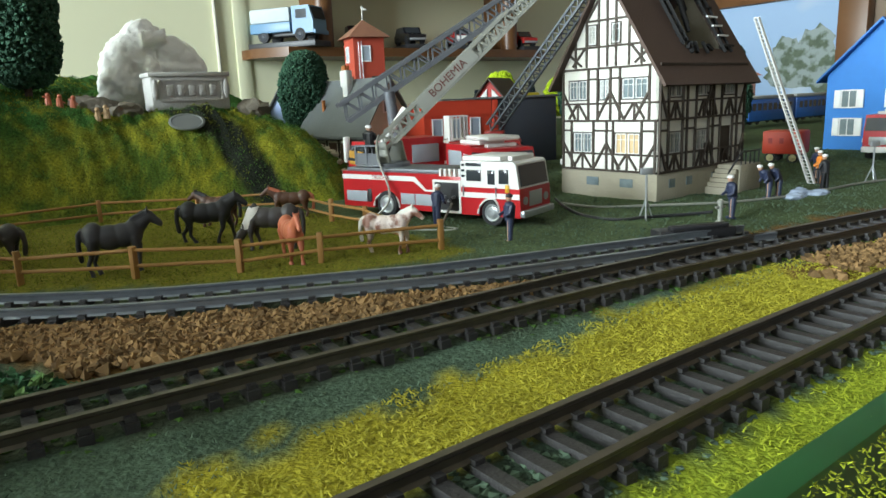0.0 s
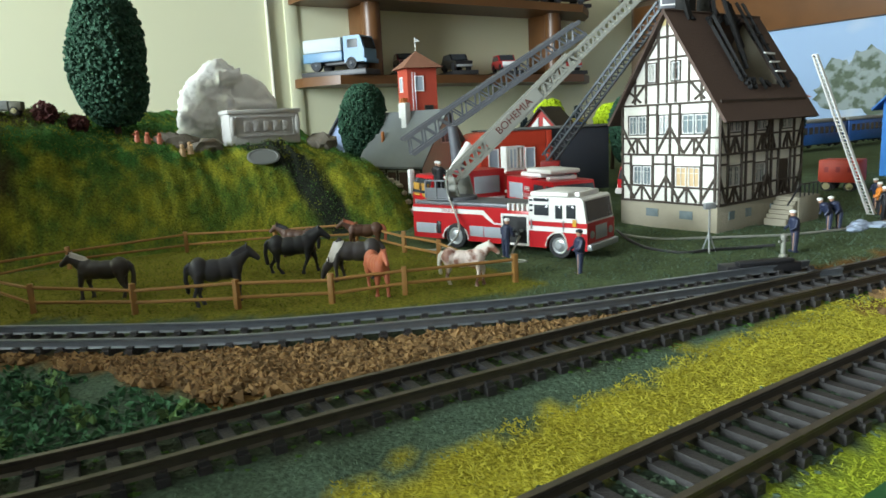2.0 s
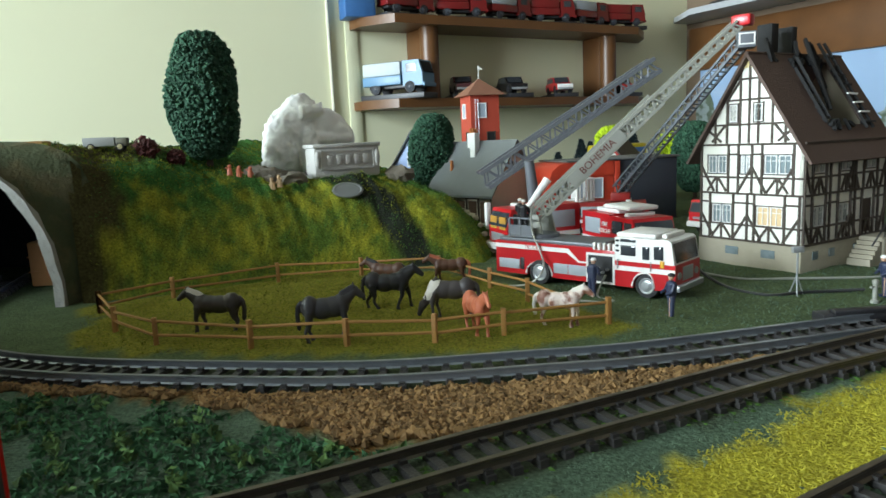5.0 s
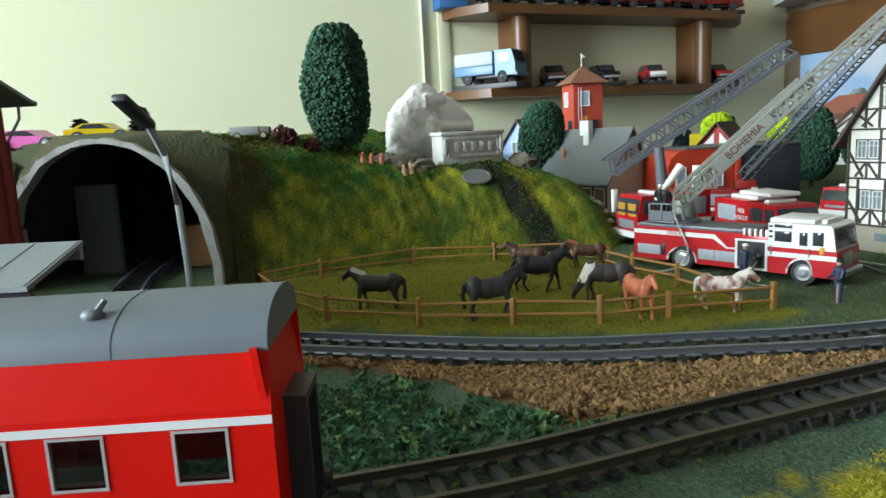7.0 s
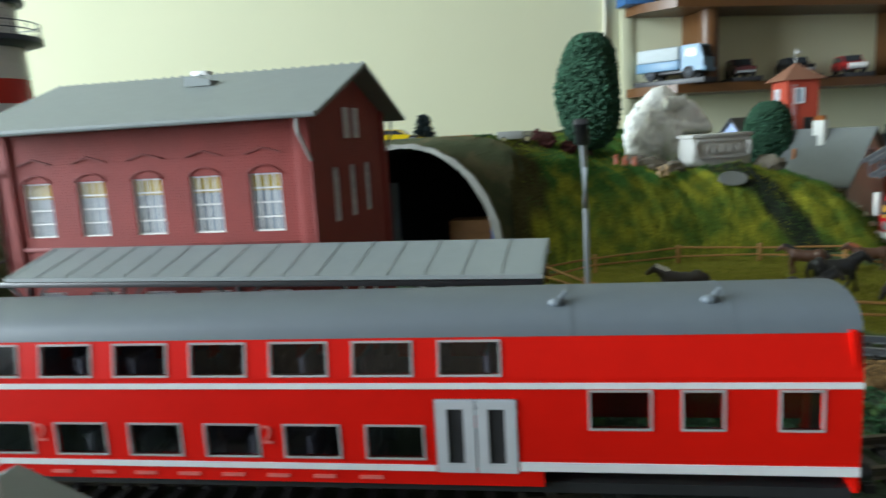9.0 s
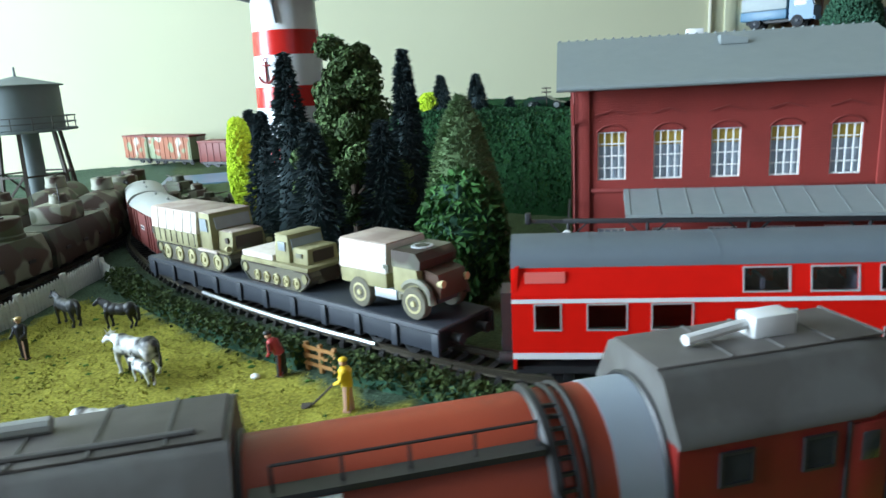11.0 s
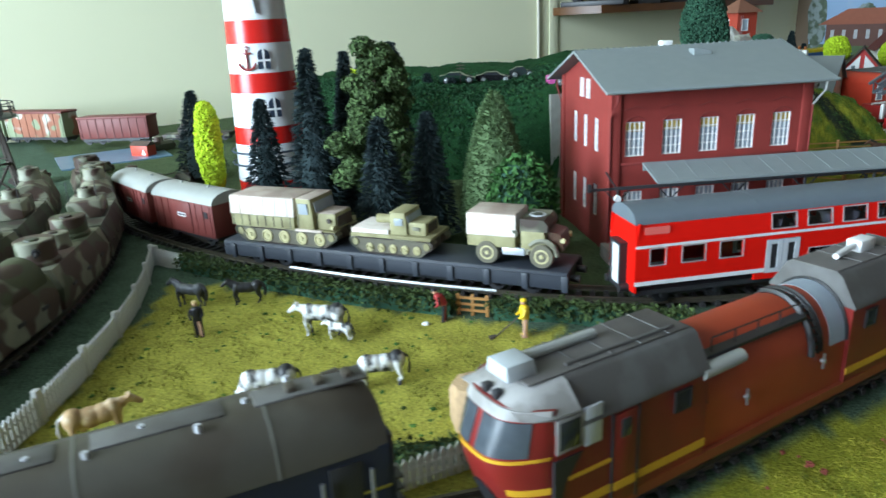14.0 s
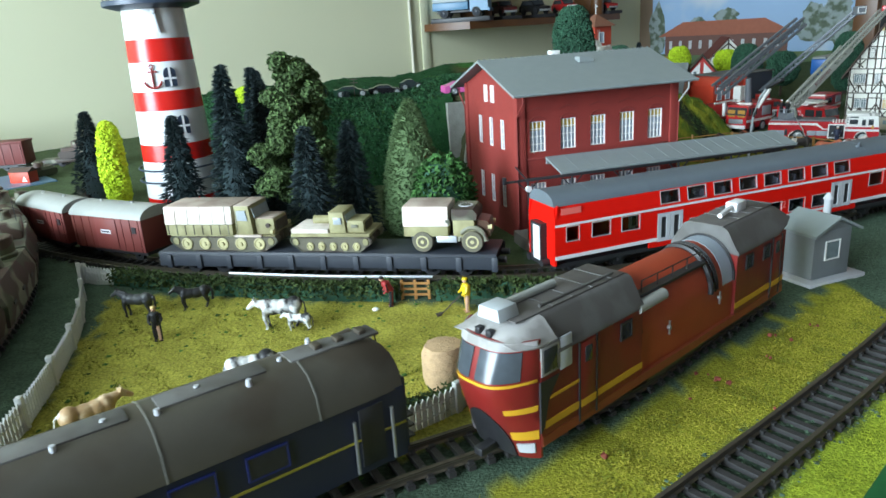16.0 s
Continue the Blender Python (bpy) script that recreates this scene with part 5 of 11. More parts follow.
def armoured(line, s0, s1, label, kinds):
    pts = line
    pos = s0
    for kind, length in kinds:
        i0, i1 = int(pos / 0.004), int((pos + length) / 0.004)
        if i1 >= len(pts):
            break
        a, b = pts[i0], pts[i1]
        c, ang = (a + b) / 2, math.degrees(math.atan2(b.y - a.y, b.x - a.x))
        v = thing("armoured_wagon", pose(c.x, c.y, 0, 0, 0, ang), label[kind], "armoured wagon", "camouflaged armoured train")
        hl = length / 2 - 0.002
        part("hull", prism(bmesh.new(), [(-0.0150, 0.010), (0.0150, 0.010), (0.0160, 0.022), (0.0120, 0.0335), (-0.0120, 0.0335), (-0.0160, 0.022)], "x", -hl, hl), M["camo"] if kind != "engine" else M["camo_dark"], v, "sloped armour plates in camouflage")
        for x in (-hl * 0.6, 0.0, hl * 0.6):
            for s in (-1, 1):
                part("slit", box(bmesh.new(), x - 0.003, x + 0.003, s * 0.0158, s * 0.0163, 0.0185, 0.0205), M["black"], v)
        if kind == "gun":
            turret(v, -hl * 0.62, 0.0105, 0.0335, 0.0475)
            turret(v, hl * 0.05, 0.0075, 0.0335, 0.0430, False)
            turret(v, hl * 0.62, 0.0105, 0.0335, 0.0465, True, 20)
        elif kind == "tank":
            bm = bmesh.new()
            rod(bm, (-hl * 0.9, 0, 0.031), (hl * 0.9, 0, 0.031), 0.0135, 0.0135, 24)
            part("boiler", bm, M["camo"], v, "rounded camouflaged casing")
            turret(v, 0, 0.0078, 0.044, 0.0530, False)
        else:
            part("cab", box(bmesh.new(), -hl * 0.4, hl * 0.4, -0.011, 0.011, 0.0335, 0.0455, 0.0015), M["camo"], v)
            turret(v, hl * 0.1, 0.0055, 0.0455, 0.0515, False)
            bm = bmesh.new()
            for y in (-0.009, 0.009):
                rod(bm, (-hl * 0.3, y, 0.0455), (-hl * 0.3, y, 0.060), 0.0003, 0.0003, 5)
            part("aerial", bm, M["black"], v)
        bogie(v, -hl * 0.55, 2, 0.018)
        bogie(v, hl * 0.55, 2, 0.018)
        pos += length
    return


LAB = {"gun": "camouflaged armoured gun wagon with round turrets, on rails", "tank": "camouflaged round-bodied armoured wagon, on rails", "engine": "dark camouflaged armoured engine with a raised cab, on rails"}
armoured(LINE_E, 0.07, 0, LAB, [("gun", 0.092), ("tank", 0.075), ("gun", 0.09), ("engine", 0.08), ("tank", 0.08), ("gun", 0.09)])
armoured(LINE_F, 0.10, 0, LAB, [("engine", 0.10), ("gun", 0.095), ("engine", 0.09), ("tank", 0.08)])


# ---- buildings ----
def brick_mat(name, c, rough=0.75):
    """Fine model brickwork: courses and joints in relief, with colour that wanders."""
    m = mat(name, c, rough, vary=0.18, scale=90)
    nt = m.node_tree
    b = nt.nodes["Principled BSDF"]
    co = nt.nodes.new("ShaderNodeTexCoord")
    sep = nt.nodes.new("ShaderNodeSeparateXYZ")
    add = nt.nodes.new("ShaderNodeMath")
    comb = nt.nodes.new("ShaderNodeCombineXYZ")
    br = nt.nodes.new("ShaderNodeTexBrick")
    br.inputs["Scale"].default_value = 1.0
    br.inputs["Mortar Size"].default_value, br.inputs["Brick Width"].default_value, br.inputs["Row Height"].default_value = 0.00018, 0.0029, 0.0011
    br.inputs["Color1"].default_value, br.inputs["Color2"].default_value, br.inputs["Mortar"].default_value = (1, 1, 1, 1), (0.9, 0.9, 0.9, 1), (0, 0, 0, 1)
    nt.links.new(co.outputs["Object"], sep.inputs[0])
    nt.links.new(sep.outputs[0], add.inputs[0])
    nt.links.new(sep.outputs[1], add.inputs[1])
    nt.links.new(add.outputs[0], comb.inputs[0])
    nt.links.new(sep.outputs[2], comb.inputs[1])
    nt.links.new(comb.outputs[0], br.inputs["Vector"])
    bn = nt.nodes.new("ShaderNodeBump")
    bn.inputs["Strength"].default_value, bn.inputs["Distance"].default_value = 0.5, 0.0003
    nt.links.new(br.outputs["Color"], bn.inputs["Height"])
    nt.links.new(bn.outputs[0], b.inputs["Normal"])
    return m


M["brick"] = brick_mat("red_brick", (0.205, 0.022, 0.016))
paint("slate", (0.19, 0.215, 0.215), 0.6, bump=0.15, bump_scale=900)
paint("slate_dark", (0.10, 0.10, 0.095), 0.8, bump=0.4, bump_scale=500)
paint("slate_mid", (0.15, 0.165, 0.165), 0.7, bump=0.3, bump_scale=600)
paint("white", (0.70, 0.70, 0.68), 0.5)
paint("curtain", (0.50, 0.36, 0.07), 0.8)
# Bluish tone set behind the bars as the glass's painted sky reflection.
paint("net", (0.30, 0.35, 0.41), 0.6)
paint("brick_plain", (0.17, 0.02, 0.016), 0.7)
paint("platform", (0.16, 0.14, 0.12), 0.85, bump=0.5)


def sash(parent, x0, x1, z0, z1, m, cols=3, rows=4, y=0.0, curtain=True, split=0.3):
    """A white model window with glazing bars, a curtain above and a painted sky reflection below; faces -y."""
    w = part("window", frame_bm(x0 + 0.0006, x1 - 0.0006, z0 + 0.0006, z1 - 0.0006, y - 0.0003, y + 0.0008, 0.0007), M["white"], parent, "white glazed window", m)
    bm = bmesh.new()
    for k in range(1, cols):
        x = x0 + (x1 - x0) * k / cols
        box(bm, x - 0.0003, x + 0.0003, y - 0.0001, y + 0.0005, z0, z1)
    for k in range(1, rows):
        z = z0 + (z1 - z0) * k / rows
        box(bm, x0, x1, y - 0.00005, y + 0.00045, z - 0.00028, z + 0.00028)
    part("glazing_bar", bm, M["white"], w)
    zc = z1 - (z1 - z0) * split
    if curtain:
        part("curtain", box(bmesh.new(), x0, x1, y + 0.0012, y + 0.0015, zc, z1), M["curtain"], w, "yellow curtain")
    part("net_curtain", box(bmesh.new(), x0, x1, y + 0.0014, y + 0.0016, z0, zc if curtain else z1), M["net"], w, "bluish panel painted as sky reflected in the pane")
    return w


# station
ST = pose(-0.1529, 0.3218, 0, 0, 0, 18.4)
PLAT = pose(-0.149, 0.3305, 0, 0, 0, 16)
station = thing("station_building", ST, "two-storey red brick station with a grey roof and white windows", "station")
SL, SD, SE, SR = 0.0654, 0.0495, 0.1100, 0.1272
wx = [(-0.0564 + 0.0244 * i, -0.0564 + 0.0244 * i + 0.0125) for i in range(5)]
for s, y in ((0, -SD), (180, SD)):
    side = pose(0, 0, 0, 0, 0, s)
    holes = [(a, b, 0.0645, 0.0862) for a, b in wx] + [(a, b, 0.018, 0.042) for a, b in wx]
    part("wall", holed(bmesh.new(), -SL, SL, 0.0, SE, holes, -SD, -SD + 0.003), M["brick"], station, m=side)
    for a, b in wx:
        sash(station, a, b, 0.0645, 0.0862, side @ pose(0, -SD + 0.001, 0), 4, 4)
        sash(station, a, b, 0.018, 0.042, side @ pose(0, -SD + 0.001, 0), 4, 4, curtain=False)
        c = (a + b) / 2
        bm = tube(bmesh.new(), [Vector((c + 0.0078 * math.cos(math.pi * (0.18 + 0.064 * k)), -SD - 0.0001, 0.0825 + 0.0068 * math.sin(math.pi * (0.18 + 0.064 * k)))) for k in range(11)], 0.0005, 6)
        part("window_arch", bm, M["brick_plain"], station, "raised brick arch", side)
        bm = beam(bmesh.new(), (c - 0.0075, -SD - 0.0003, 0.0935), (c, -SD - 0.0003, 0.0957), 0.0008, 0.0006)
        beam(bm, (c, -SD - 0.0003, 0.0957), (c + 0.0075, -SD - 0.0003, 0.0935), 0.0008, 0.0006)
        part("drip_mould", bm, M["brick_plain"], station, m=side)
    for x in (-SL - 0.0006, SL - 0.0054):
        part("pilaster", box(bmesh.new(), x, x + 0.006, -SD - 0.0012, -SD + 0.001, 0.0, SE, 0.0002), M["brick"], station, m=side)
    part("string_course", box(bmesh.new(), -SL + 0.0054, SL - 0.0054, -SD - 0.0008, -SD + 0.001, 0.0590, 0.0606, 0.0002), M["brick_plain"], station, m=side)
    for k in range(30):
        x = -SL + 0.0065 + k * 0.00422
        part("corbel", box(bmesh.new(), x, x + 0.0019, -SD - 0.0007, -SD + 0.001, SE - 0.0055, SE - 0.0035), M["brick_plain"], station, "", side)
for s, x in ((90, 1), (-90, -1)):
    end = pose(0, 0, 0, 0, 0, s)
    gw = [(-0.0255, -0.0175), (-0.0040, 0.0040), (0.0175, 0.0255)]
    hl = [(a, b, 0.064, 0.086) for a, b in gw] + [(a, b, 0.020, 0.042) for a, b in gw]
    bm = holed(bmesh.new(), -SD + 0.003, SD - 0.003, 0.0, SE, hl, -SL, -SL + 0.003)
    prism(bm, [(-SD + 0.003, SE), (SD - 0.003, SE), (0, SR - 0.002)], "y", -SL, -SL + 0.003)
    part("gable_wall", bm, M["brick"], station, m=end)
    for a, b in gw:
        sash(station, a, b, 0.064, 0.086, end @ pose(0, -SL + 0.001, 0), 2, 4, curtain=False)
        sash(station, a, b, 0.020, 0.042, end @ pose(0, -SL + 0.001, 0), 2, 4, curtain=False)
    for a in (-0.0088, 0.0038):
        sash(station, a, a + 0.005, 0.0975, 0.110, end @ pose(0, -SL - 0.0008, 0), 2, 2, curtain=False)
    part("corner_pier", box(bmesh.new(), -SD - 0.0012, -SD + 0.004, -SL - 0.0012, -SL + 0.001, 0.0, SE - 0.001, 0.0002), M["brick"], station, m=end)
    part("corner_pier", box(bmesh.new(), SD - 0.004, SD + 0.0012, -SL - 0.0012, -SL + 0.001, 0.0, SE - 0.001, 0.0002), M["brick"], station, m=end)
for s in (-1, 1):
    sl = (SR - SE) / SD
    ey = SD + 0.0125
    ez = SE - sl * 0.0125 + 0.0012
    bm = prism(bmesh.new(), [(0, SR + 0.0012), (s * ey, ez), (s * ey, ez - 0.0016), (0, SR - 0.0006)], "x", -SL - 0.0089, SL + 0.0089)
    roof = part("roof", bm, M["slate"], station, "grey slate roof slope")
    bm = rod(bmesh.new(), (-SL - 0.0089, s * (ey + 0.0008), ez - 0.0008), (SL + 0.0089, s * (ey + 0.0008), ez - 0.0008), 0.0011, 0.0011, 8)
    part("gutter", bm, M["slate"], station)
bm = bmesh.new()
for k in range(34):
    x = -SL - 0.0075 + k * 0.00442
    ball(bm, (x, 0, SR + 0.0012), (0.0008, 0.0008, 0.0008), 1)
part("ridge_cap", bm, M["slate"], station, "row of ridge knobs")
hatch_z = SR - (SR - SE) / SD * 0.015 + 0.0012
bm = prism(bmesh.new(), [(0.001, 0.0), (0.013, 0.0), (0.013, 0.0022), (0.003, 0.0042), (0.001, 0.0042)], "y", -0.019, -0.0115)
part("skylight", bm, M["slate"], station, "small roof hatch", pose(0, 0, hatch_z - 0.001))
part("chimney", box(bmesh.new(), -0.010, -0.002, 0.006, 0.012, SR - 0.006, SR + 0.004, 0.0004), M["white"], station, "pale low chimney")
for x in (-SL - 0.0015, SL + 0.0015):
    for s in (-1, 1):
        bm = rod(bmesh.new(), (x, s * (SD + 0.0125), SE - 0.005), (x, s * (SD + 0.0120), SE - 0.010), 0.0006, 0.0006, 6)
        rod(bm, (x, s * (SD + 0.0120), SE - 0.010), (x, s * (SD + 0.0015), SE - 0.020), 0.0006, 0.0006, 6)
        part("swan_neck", bm, M["van_roof"] if x > 0 else M["brick_plain"], station)
        part("downpipe", rod(bmesh.new(), (x, s * (SD + 0.0015), SE - 0.020), (x, s * (SD + 0.0015), 0.001), 0.0005, 0.0005, 6), M["brick_plain"], station)

# platform and canopy
bm = box(bmesh.new(), -0.075, 0.155, -0.088, -0.0590, -0.002, 0.009, 0.0006)
solo("platform", bm, M["platform"], PLAT, "low dark station platform beside the rails", "platform")
canopy = thing("platform_canopy", PLAT, "long grey platform canopy on thin black posts", "canopy")
bm = prism(bmesh.new(), [(-0.060, 0.0605), (-0.0855, 0.0535), (-0.0855, 0.0522), (-0.060, 0.0592)], "x", -0.049, 0.1475)
roof = part("canopy_roof", bm, M["slate"], canopy, "sloping grey sheet roof")
for k in range(17):
    x = -0.047 + k * 0.0121
    part("seam", beam(bmesh.new(), (x, -0.060, 0.0606), (x, -0.0855, 0.0536), 0.0003, 0.0002), M["slate"], roof)
part("edge_beam", box(bmesh.new(), -0.075, 0.1475, -0.0845, -0.083, 0.0498, 0.0518, 0.0002), M["black"], canopy, "black lattice edge beam")
part("edge_beam", box(bmesh.new(), -0.049, 0.1475, -0.062, -0.0605, 0.0555, 0.0592), M["slate"], canopy)
for x in (-0.073, -0.04, 0.0, 0.045, 0.09, 0.142):
    part("post", rod(bmesh.new(), (x, -0.0838, 0.009), (x, -0.0838, 0.0505), 0.0009, 0.0008, 8), M["black"], canopy)
    bm = beam(bmesh.new(), (x - 0.008, -0.0838, 0.0502), (x, -0.0838, 0.042), 0.0007, 0.0007)
    beam(bm, (x + 0.008, -0.0838, 0.0502), (x, -0.0838, 0.042), 0.0007, 0.0007)
    beam(bm, (x, -0.0838, 0.050), (x, -0.061, 0.0560), 0.0008, 0.0008)
    part("brace", bm, M["black"], canopy)
bm = box(bmesh.new(), -0.09, -0.073, -0.0843, -0.0833, 0.0500, 0.0516)
box(bm, -0.0915, -0.089, -0.085, -0.0825, 0.0495, 0.0545, 0.0004)
part("signal_arm", bm, M["black"], canopy)
clock = part("clock", rod(bmesh.new(), (-0.0735, -0.0865, 0.045), (-0.0735, -0.0845, 0.045), 0.0021, 0.0021, 20), M["white"], canopy, "round white station clock")
# posts and passengers' benches stay in the dark below; the lamp behind the coach
lamp = thing("street_lamp", pose(0.0091, 0.3544, 0), "tall grey curved street lamp", "lamp")
hx, hy = 0.27, -0.96
pts = [(0, 0, 0), (0, 0, 0.045), (hx * 0.002, hy * 0.002, 0.066), (hx * 0.008, hy * 0.008, 0.082), (hx * 0.016, hy * 0.016, 0.0905)]
part("pole", tube(bmesh.new(), [Vector(p) for p in pts], 0.0011, 8), paint("lamp_grey", (0.25, 0.27, 0.27), 0.5), lamp)
part("lamp_head", box(bmesh.new(), -0.0024, 0.0024, -0.009, 0.009, -0.0013, 0.0013, 0.001, pose(hx * 0.024, hy * 0.024, 0.0945, -25, 0, 15.7)), M["black"], lamp, "dark lamp head")

# half-timbered house, roof burnt open
HX, HWD, HE, HR = 0.115, 0.062, 0.074, 0.129
HOUSE = pose(0.3105, 0.607, 0.0035, 0, 0, 44) @ Matrix.Diagonal((0.765, 1.10, 0.96, 1))
house = thing("timbered_house", HOUSE, "white half-timbered house with a burnt-out brown roof", "house")
paint("timber", (0.045, 0.032, 0.022), 0.7, bump=0.3)
paint("infill", (0.70, 0.69, 0.62), 0.8, bump=0.2)
paint("plinth", (0.30, 0.27, 0.20), 0.85, bump=0.4)
paint("tiles", (0.075, 0.045, 0.034), 0.7, bump=0.5, bump_scale=700)
paint("char", (0.010, 0.010, 0.010), 0.9, bump=0.5)
part("plinth", box(bmesh.new(), -0.0004, HX, -0.0004, HWD + 0.0004, -0.008, 0.0122, 0.0003), M["plinth"], house, "sandy plaster plinth")


def timber(bm_or_parent, p0, p1, m, w=0.0017):
    part("timber", beam(bmesh.new(), p0, p1, w, 0.0012), M["timber"], bm_or_parent, m=m)


def hwin(parent, x0, x1, z0, z1, m, lit=False, leaf=2):
    w = part("window", frame_bm(x0 + 0.0005, x1 - 0.0005, z0 + 0.0005, z1 - 0.0005, -0.0008, 0.0006, 0.0006), M["timber"], parent, "", m)
    k = (x1 - x0) / leaf
    for i in range(leaf):
        a = x0 + k * i
        fr = part("sash", frame_bm(a + 0.0011, a + k - 0.0011, z0 + 0.0012, z1 - 0.0012, -0.0006, 0.0003, 0.0005), M["white"], w)
    bm = bmesh.new()
    for i in range(leaf):
        a = x0 + k * (i + 0.5)
        box(bm, a - 0.00015, a + 0.00015, -0.0005, 0.0, z0 + 0.001, z1 - 0.001)
    z = z0 + (z1 - z0) * 0.68
    box(bm, x0 + 0.001, x1 - 0.001, -0.0005, 0.0, z - 0.00015, z + 0.00015)
    part("glazing_bar", bm, M["white"], w)
    part("pane", box(bmesh.new(), x0, x1, 0.0004, 0.0006, z0, z1), M["lit"] if lit else M["hpane"], w)


M["hpane"] = mat("house_pane", (0.16, 0.20, 0.21), 0.2, vary=0.4, scale=200)
# Tan pane colour stands for a lit window; it does not glow.
M["lit"] = mat("drawn_blind", (0.55, 0.40, 0.22), 0.6, vary=0.1)
gm = pose(0, 0, 0, 0, 0, -90)  # gable wall: local x runs along -y of the house
gable_w = [(0.008, 0.0215, 0.0225, 0.0357, False), (0.036, 0.052, 0.0225, 0.0357, True), (0.005, 0.0180, 0.0545, 0.0670, False), (0.0258, 0.0325, 0.0545, 0.0670, False), (0.0400, 0.0562, 0.0545, 0.0670, False)]
attic = [(0.0185, 0.0245, 0.0865, 0.0985), (0.0335, 0.0395, 0.0865, 0.0985)]
GM = pose(0, HWD, 0) @ gm
hl = [w[:4] for w in gable_w]
bm = holed(bmesh.new(), 0.0, HWD, 0.0122, HE, hl, 0.0, 0.002)
part("gable_wall", bm, M["infill"], house, "white plaster gable wall", GM)
bm = prism(bmesh.new(), [(0, HE), (HWD, HE), (HWD / 2, HR - 0.002)], "y", 0.0, 0.002)
part("gable_wall", bm, M["infill"], house, "white plaster gable wall", GM)
for w in gable_w:
    hwin(house, *w[:4], GM @ pose(0, 0.0004, 0), w[4])
for w in attic:
    hwin(house, *w, GM @ pose(0, -0.0004, 0), False, 1)
sw = [(0.012, 0.028, 0.0225, 0.0357), (0.046, 0.062, 0.0225, 0.0357), (0.080, 0.096, 0.0145, 0.036), (0.012, 0.028, 0.0545, 0.0670), (0.048, 0.064, 0.0545, 0.0670), (0.084, 0.100, 0.0545, 0.0670)]
bm = holed(bmesh.new(), 0.0, HX, 0.0122, HE, sw, 0.0, 0.002)
part("side_wall", bm, M["infill"], house, "white plaster side wall")
for i, w in enumerate(sw):
    if i == 2:
        d = part("door", box(bmesh.new(), w[0], w[1], 0.0004, 0.0012, w[2] - 0.002, w[3]), M["timber"], house, "dark wooden house door")
    else:
        hwin(house, *w, pose(0, 0.0004, 0))
part("back_wall", holed(bmesh.new(), 0.0, HX, 0.0122, HE, [], HWD - 0.002, HWD), M["infill"], house)
part("back_wall", box(bmesh.new(), HX - 0.002, HX, 0.0021, HWD - 0.0021, 0.0122, HE), M["infill"], house)


def framing(width, m, wins, floors):
    for z in floors:
        timber(house, (0, -0.0002, z), (width, -0.0002, z), m, 0.0022)
    for z0, z1 in zip(floors, floors[1:]):
        n = max(4, round(width / 0.0112))
        cuts = sorted({0.0012, width - 0.0012, *[w[0] - 0.0008 for w in wins if z0 < w[2] < z1], *[w[1] + 0.0008 for w in wins if z0 < w[2] < z1], *[width * k / n for k in range(1, n)]})
        keep = []
        for c in cuts:
            if all(not (w[0] < c < w[1]) for w in wins if z0 < w[2] < z1) and (not keep or c - keep[-1] > 0.0038):
                keep.append(c)
        for c in keep:
            timber(house, (c, -0.0003, z0), (c, -0.0003, z1), m)
        zs = z0 + (z1 - z0) * 0.33
        timber(house, (0, -0.0001, zs), (width, -0.0001, zs), m, 0.0013)
        zt = z0 + (z1 - z0) * 0.80
        for a, b in zip(keep, keep[1:]):
            if not any(w[0] < (a + b) / 2 < w[1] for w in wins if z0 < w[2] < z1):
                timber(house, (a, -0.0001, zt), (b, -0.0001, zt), m, 0.0012)
        for w in wins:
            if z0 < w[2] < z1 and w[1] - w[0] > 0.008:
                c = (w[0] + w[1]) / 2
                timber(house, (c, -0.0001, z0), (c, -0.0001, zs), m, 0.0013)
                for s in (-1, 1):
                    timber(house, (c + s * 0.0008, -0.0004, zs - 0.0005), (c + s * 0.0062, -0.0004, z0 + 0.001), m, 0.0013)
        for c, s in ((keep[0], 1), (keep[-1], -1), (keep[len(keep) // 2], 1), (keep[len(keep) // 2], -1)):
            timber(house, (c, -0.0004, z0 + (z1 - z0) * 0.55), (c + s * 0.0085, -0.0004, z0 + 0.001), m)


framing(HWD, GM, gable_w, [0.0130, 0.0425, HE - 0.0008])
framing(HX, pose(0, 0, 0), sw, [0.0130, 0.0425, HE - 0.0008])
for z in (0.0855, 0.1005, 0.113):
    k = (z - HE) / (HR - HE)
    timber(house, (HWD / 2 * k + 0.001, -0.0002, z), (HWD - HWD / 2 * k - 0.001, -0.0002, z), GM, 0.0018)
for x in (0.010, 0.0175, 0.0255, 0.031, 0.0365, 0.0445, 0.052):
    top = HE + (HR - HE) * (1 - abs(x - HWD / 2) / (HWD / 2)) - 0.002
    timber(house, (x, -0.0003, HE), (x, -0.0003, max(top, HE + 0.003)), GM, 0.0014)
for s in (0, 1):
    for a, b, z0, z1 in ((0.008, 0.0165, HE + 0.001, 0.0855), (0.0175, 0.0255, 0.1005, 0.1125), (0.014, 0.006, HE + 0.001, 0.082)):
        x0, x1 = (a, b) if s == 0 else (HWD - a, HWD - b)
        timber(house, (x0, -0.0004, z0), (x1, -0.0004, z1), GM, 0.0014)
part("gable_cap", prism(bmesh.new(), [(HWD / 2 - 0.0042, 0.1195), (HWD / 2 + 0.0042, 0.1195), (HWD / 2, 0.1265)], "y", -0.0008, 0.0), mat("gable_yellow", (0.62, 0.50, 0.22), 0.6), house, "yellowish gable tip", GM)
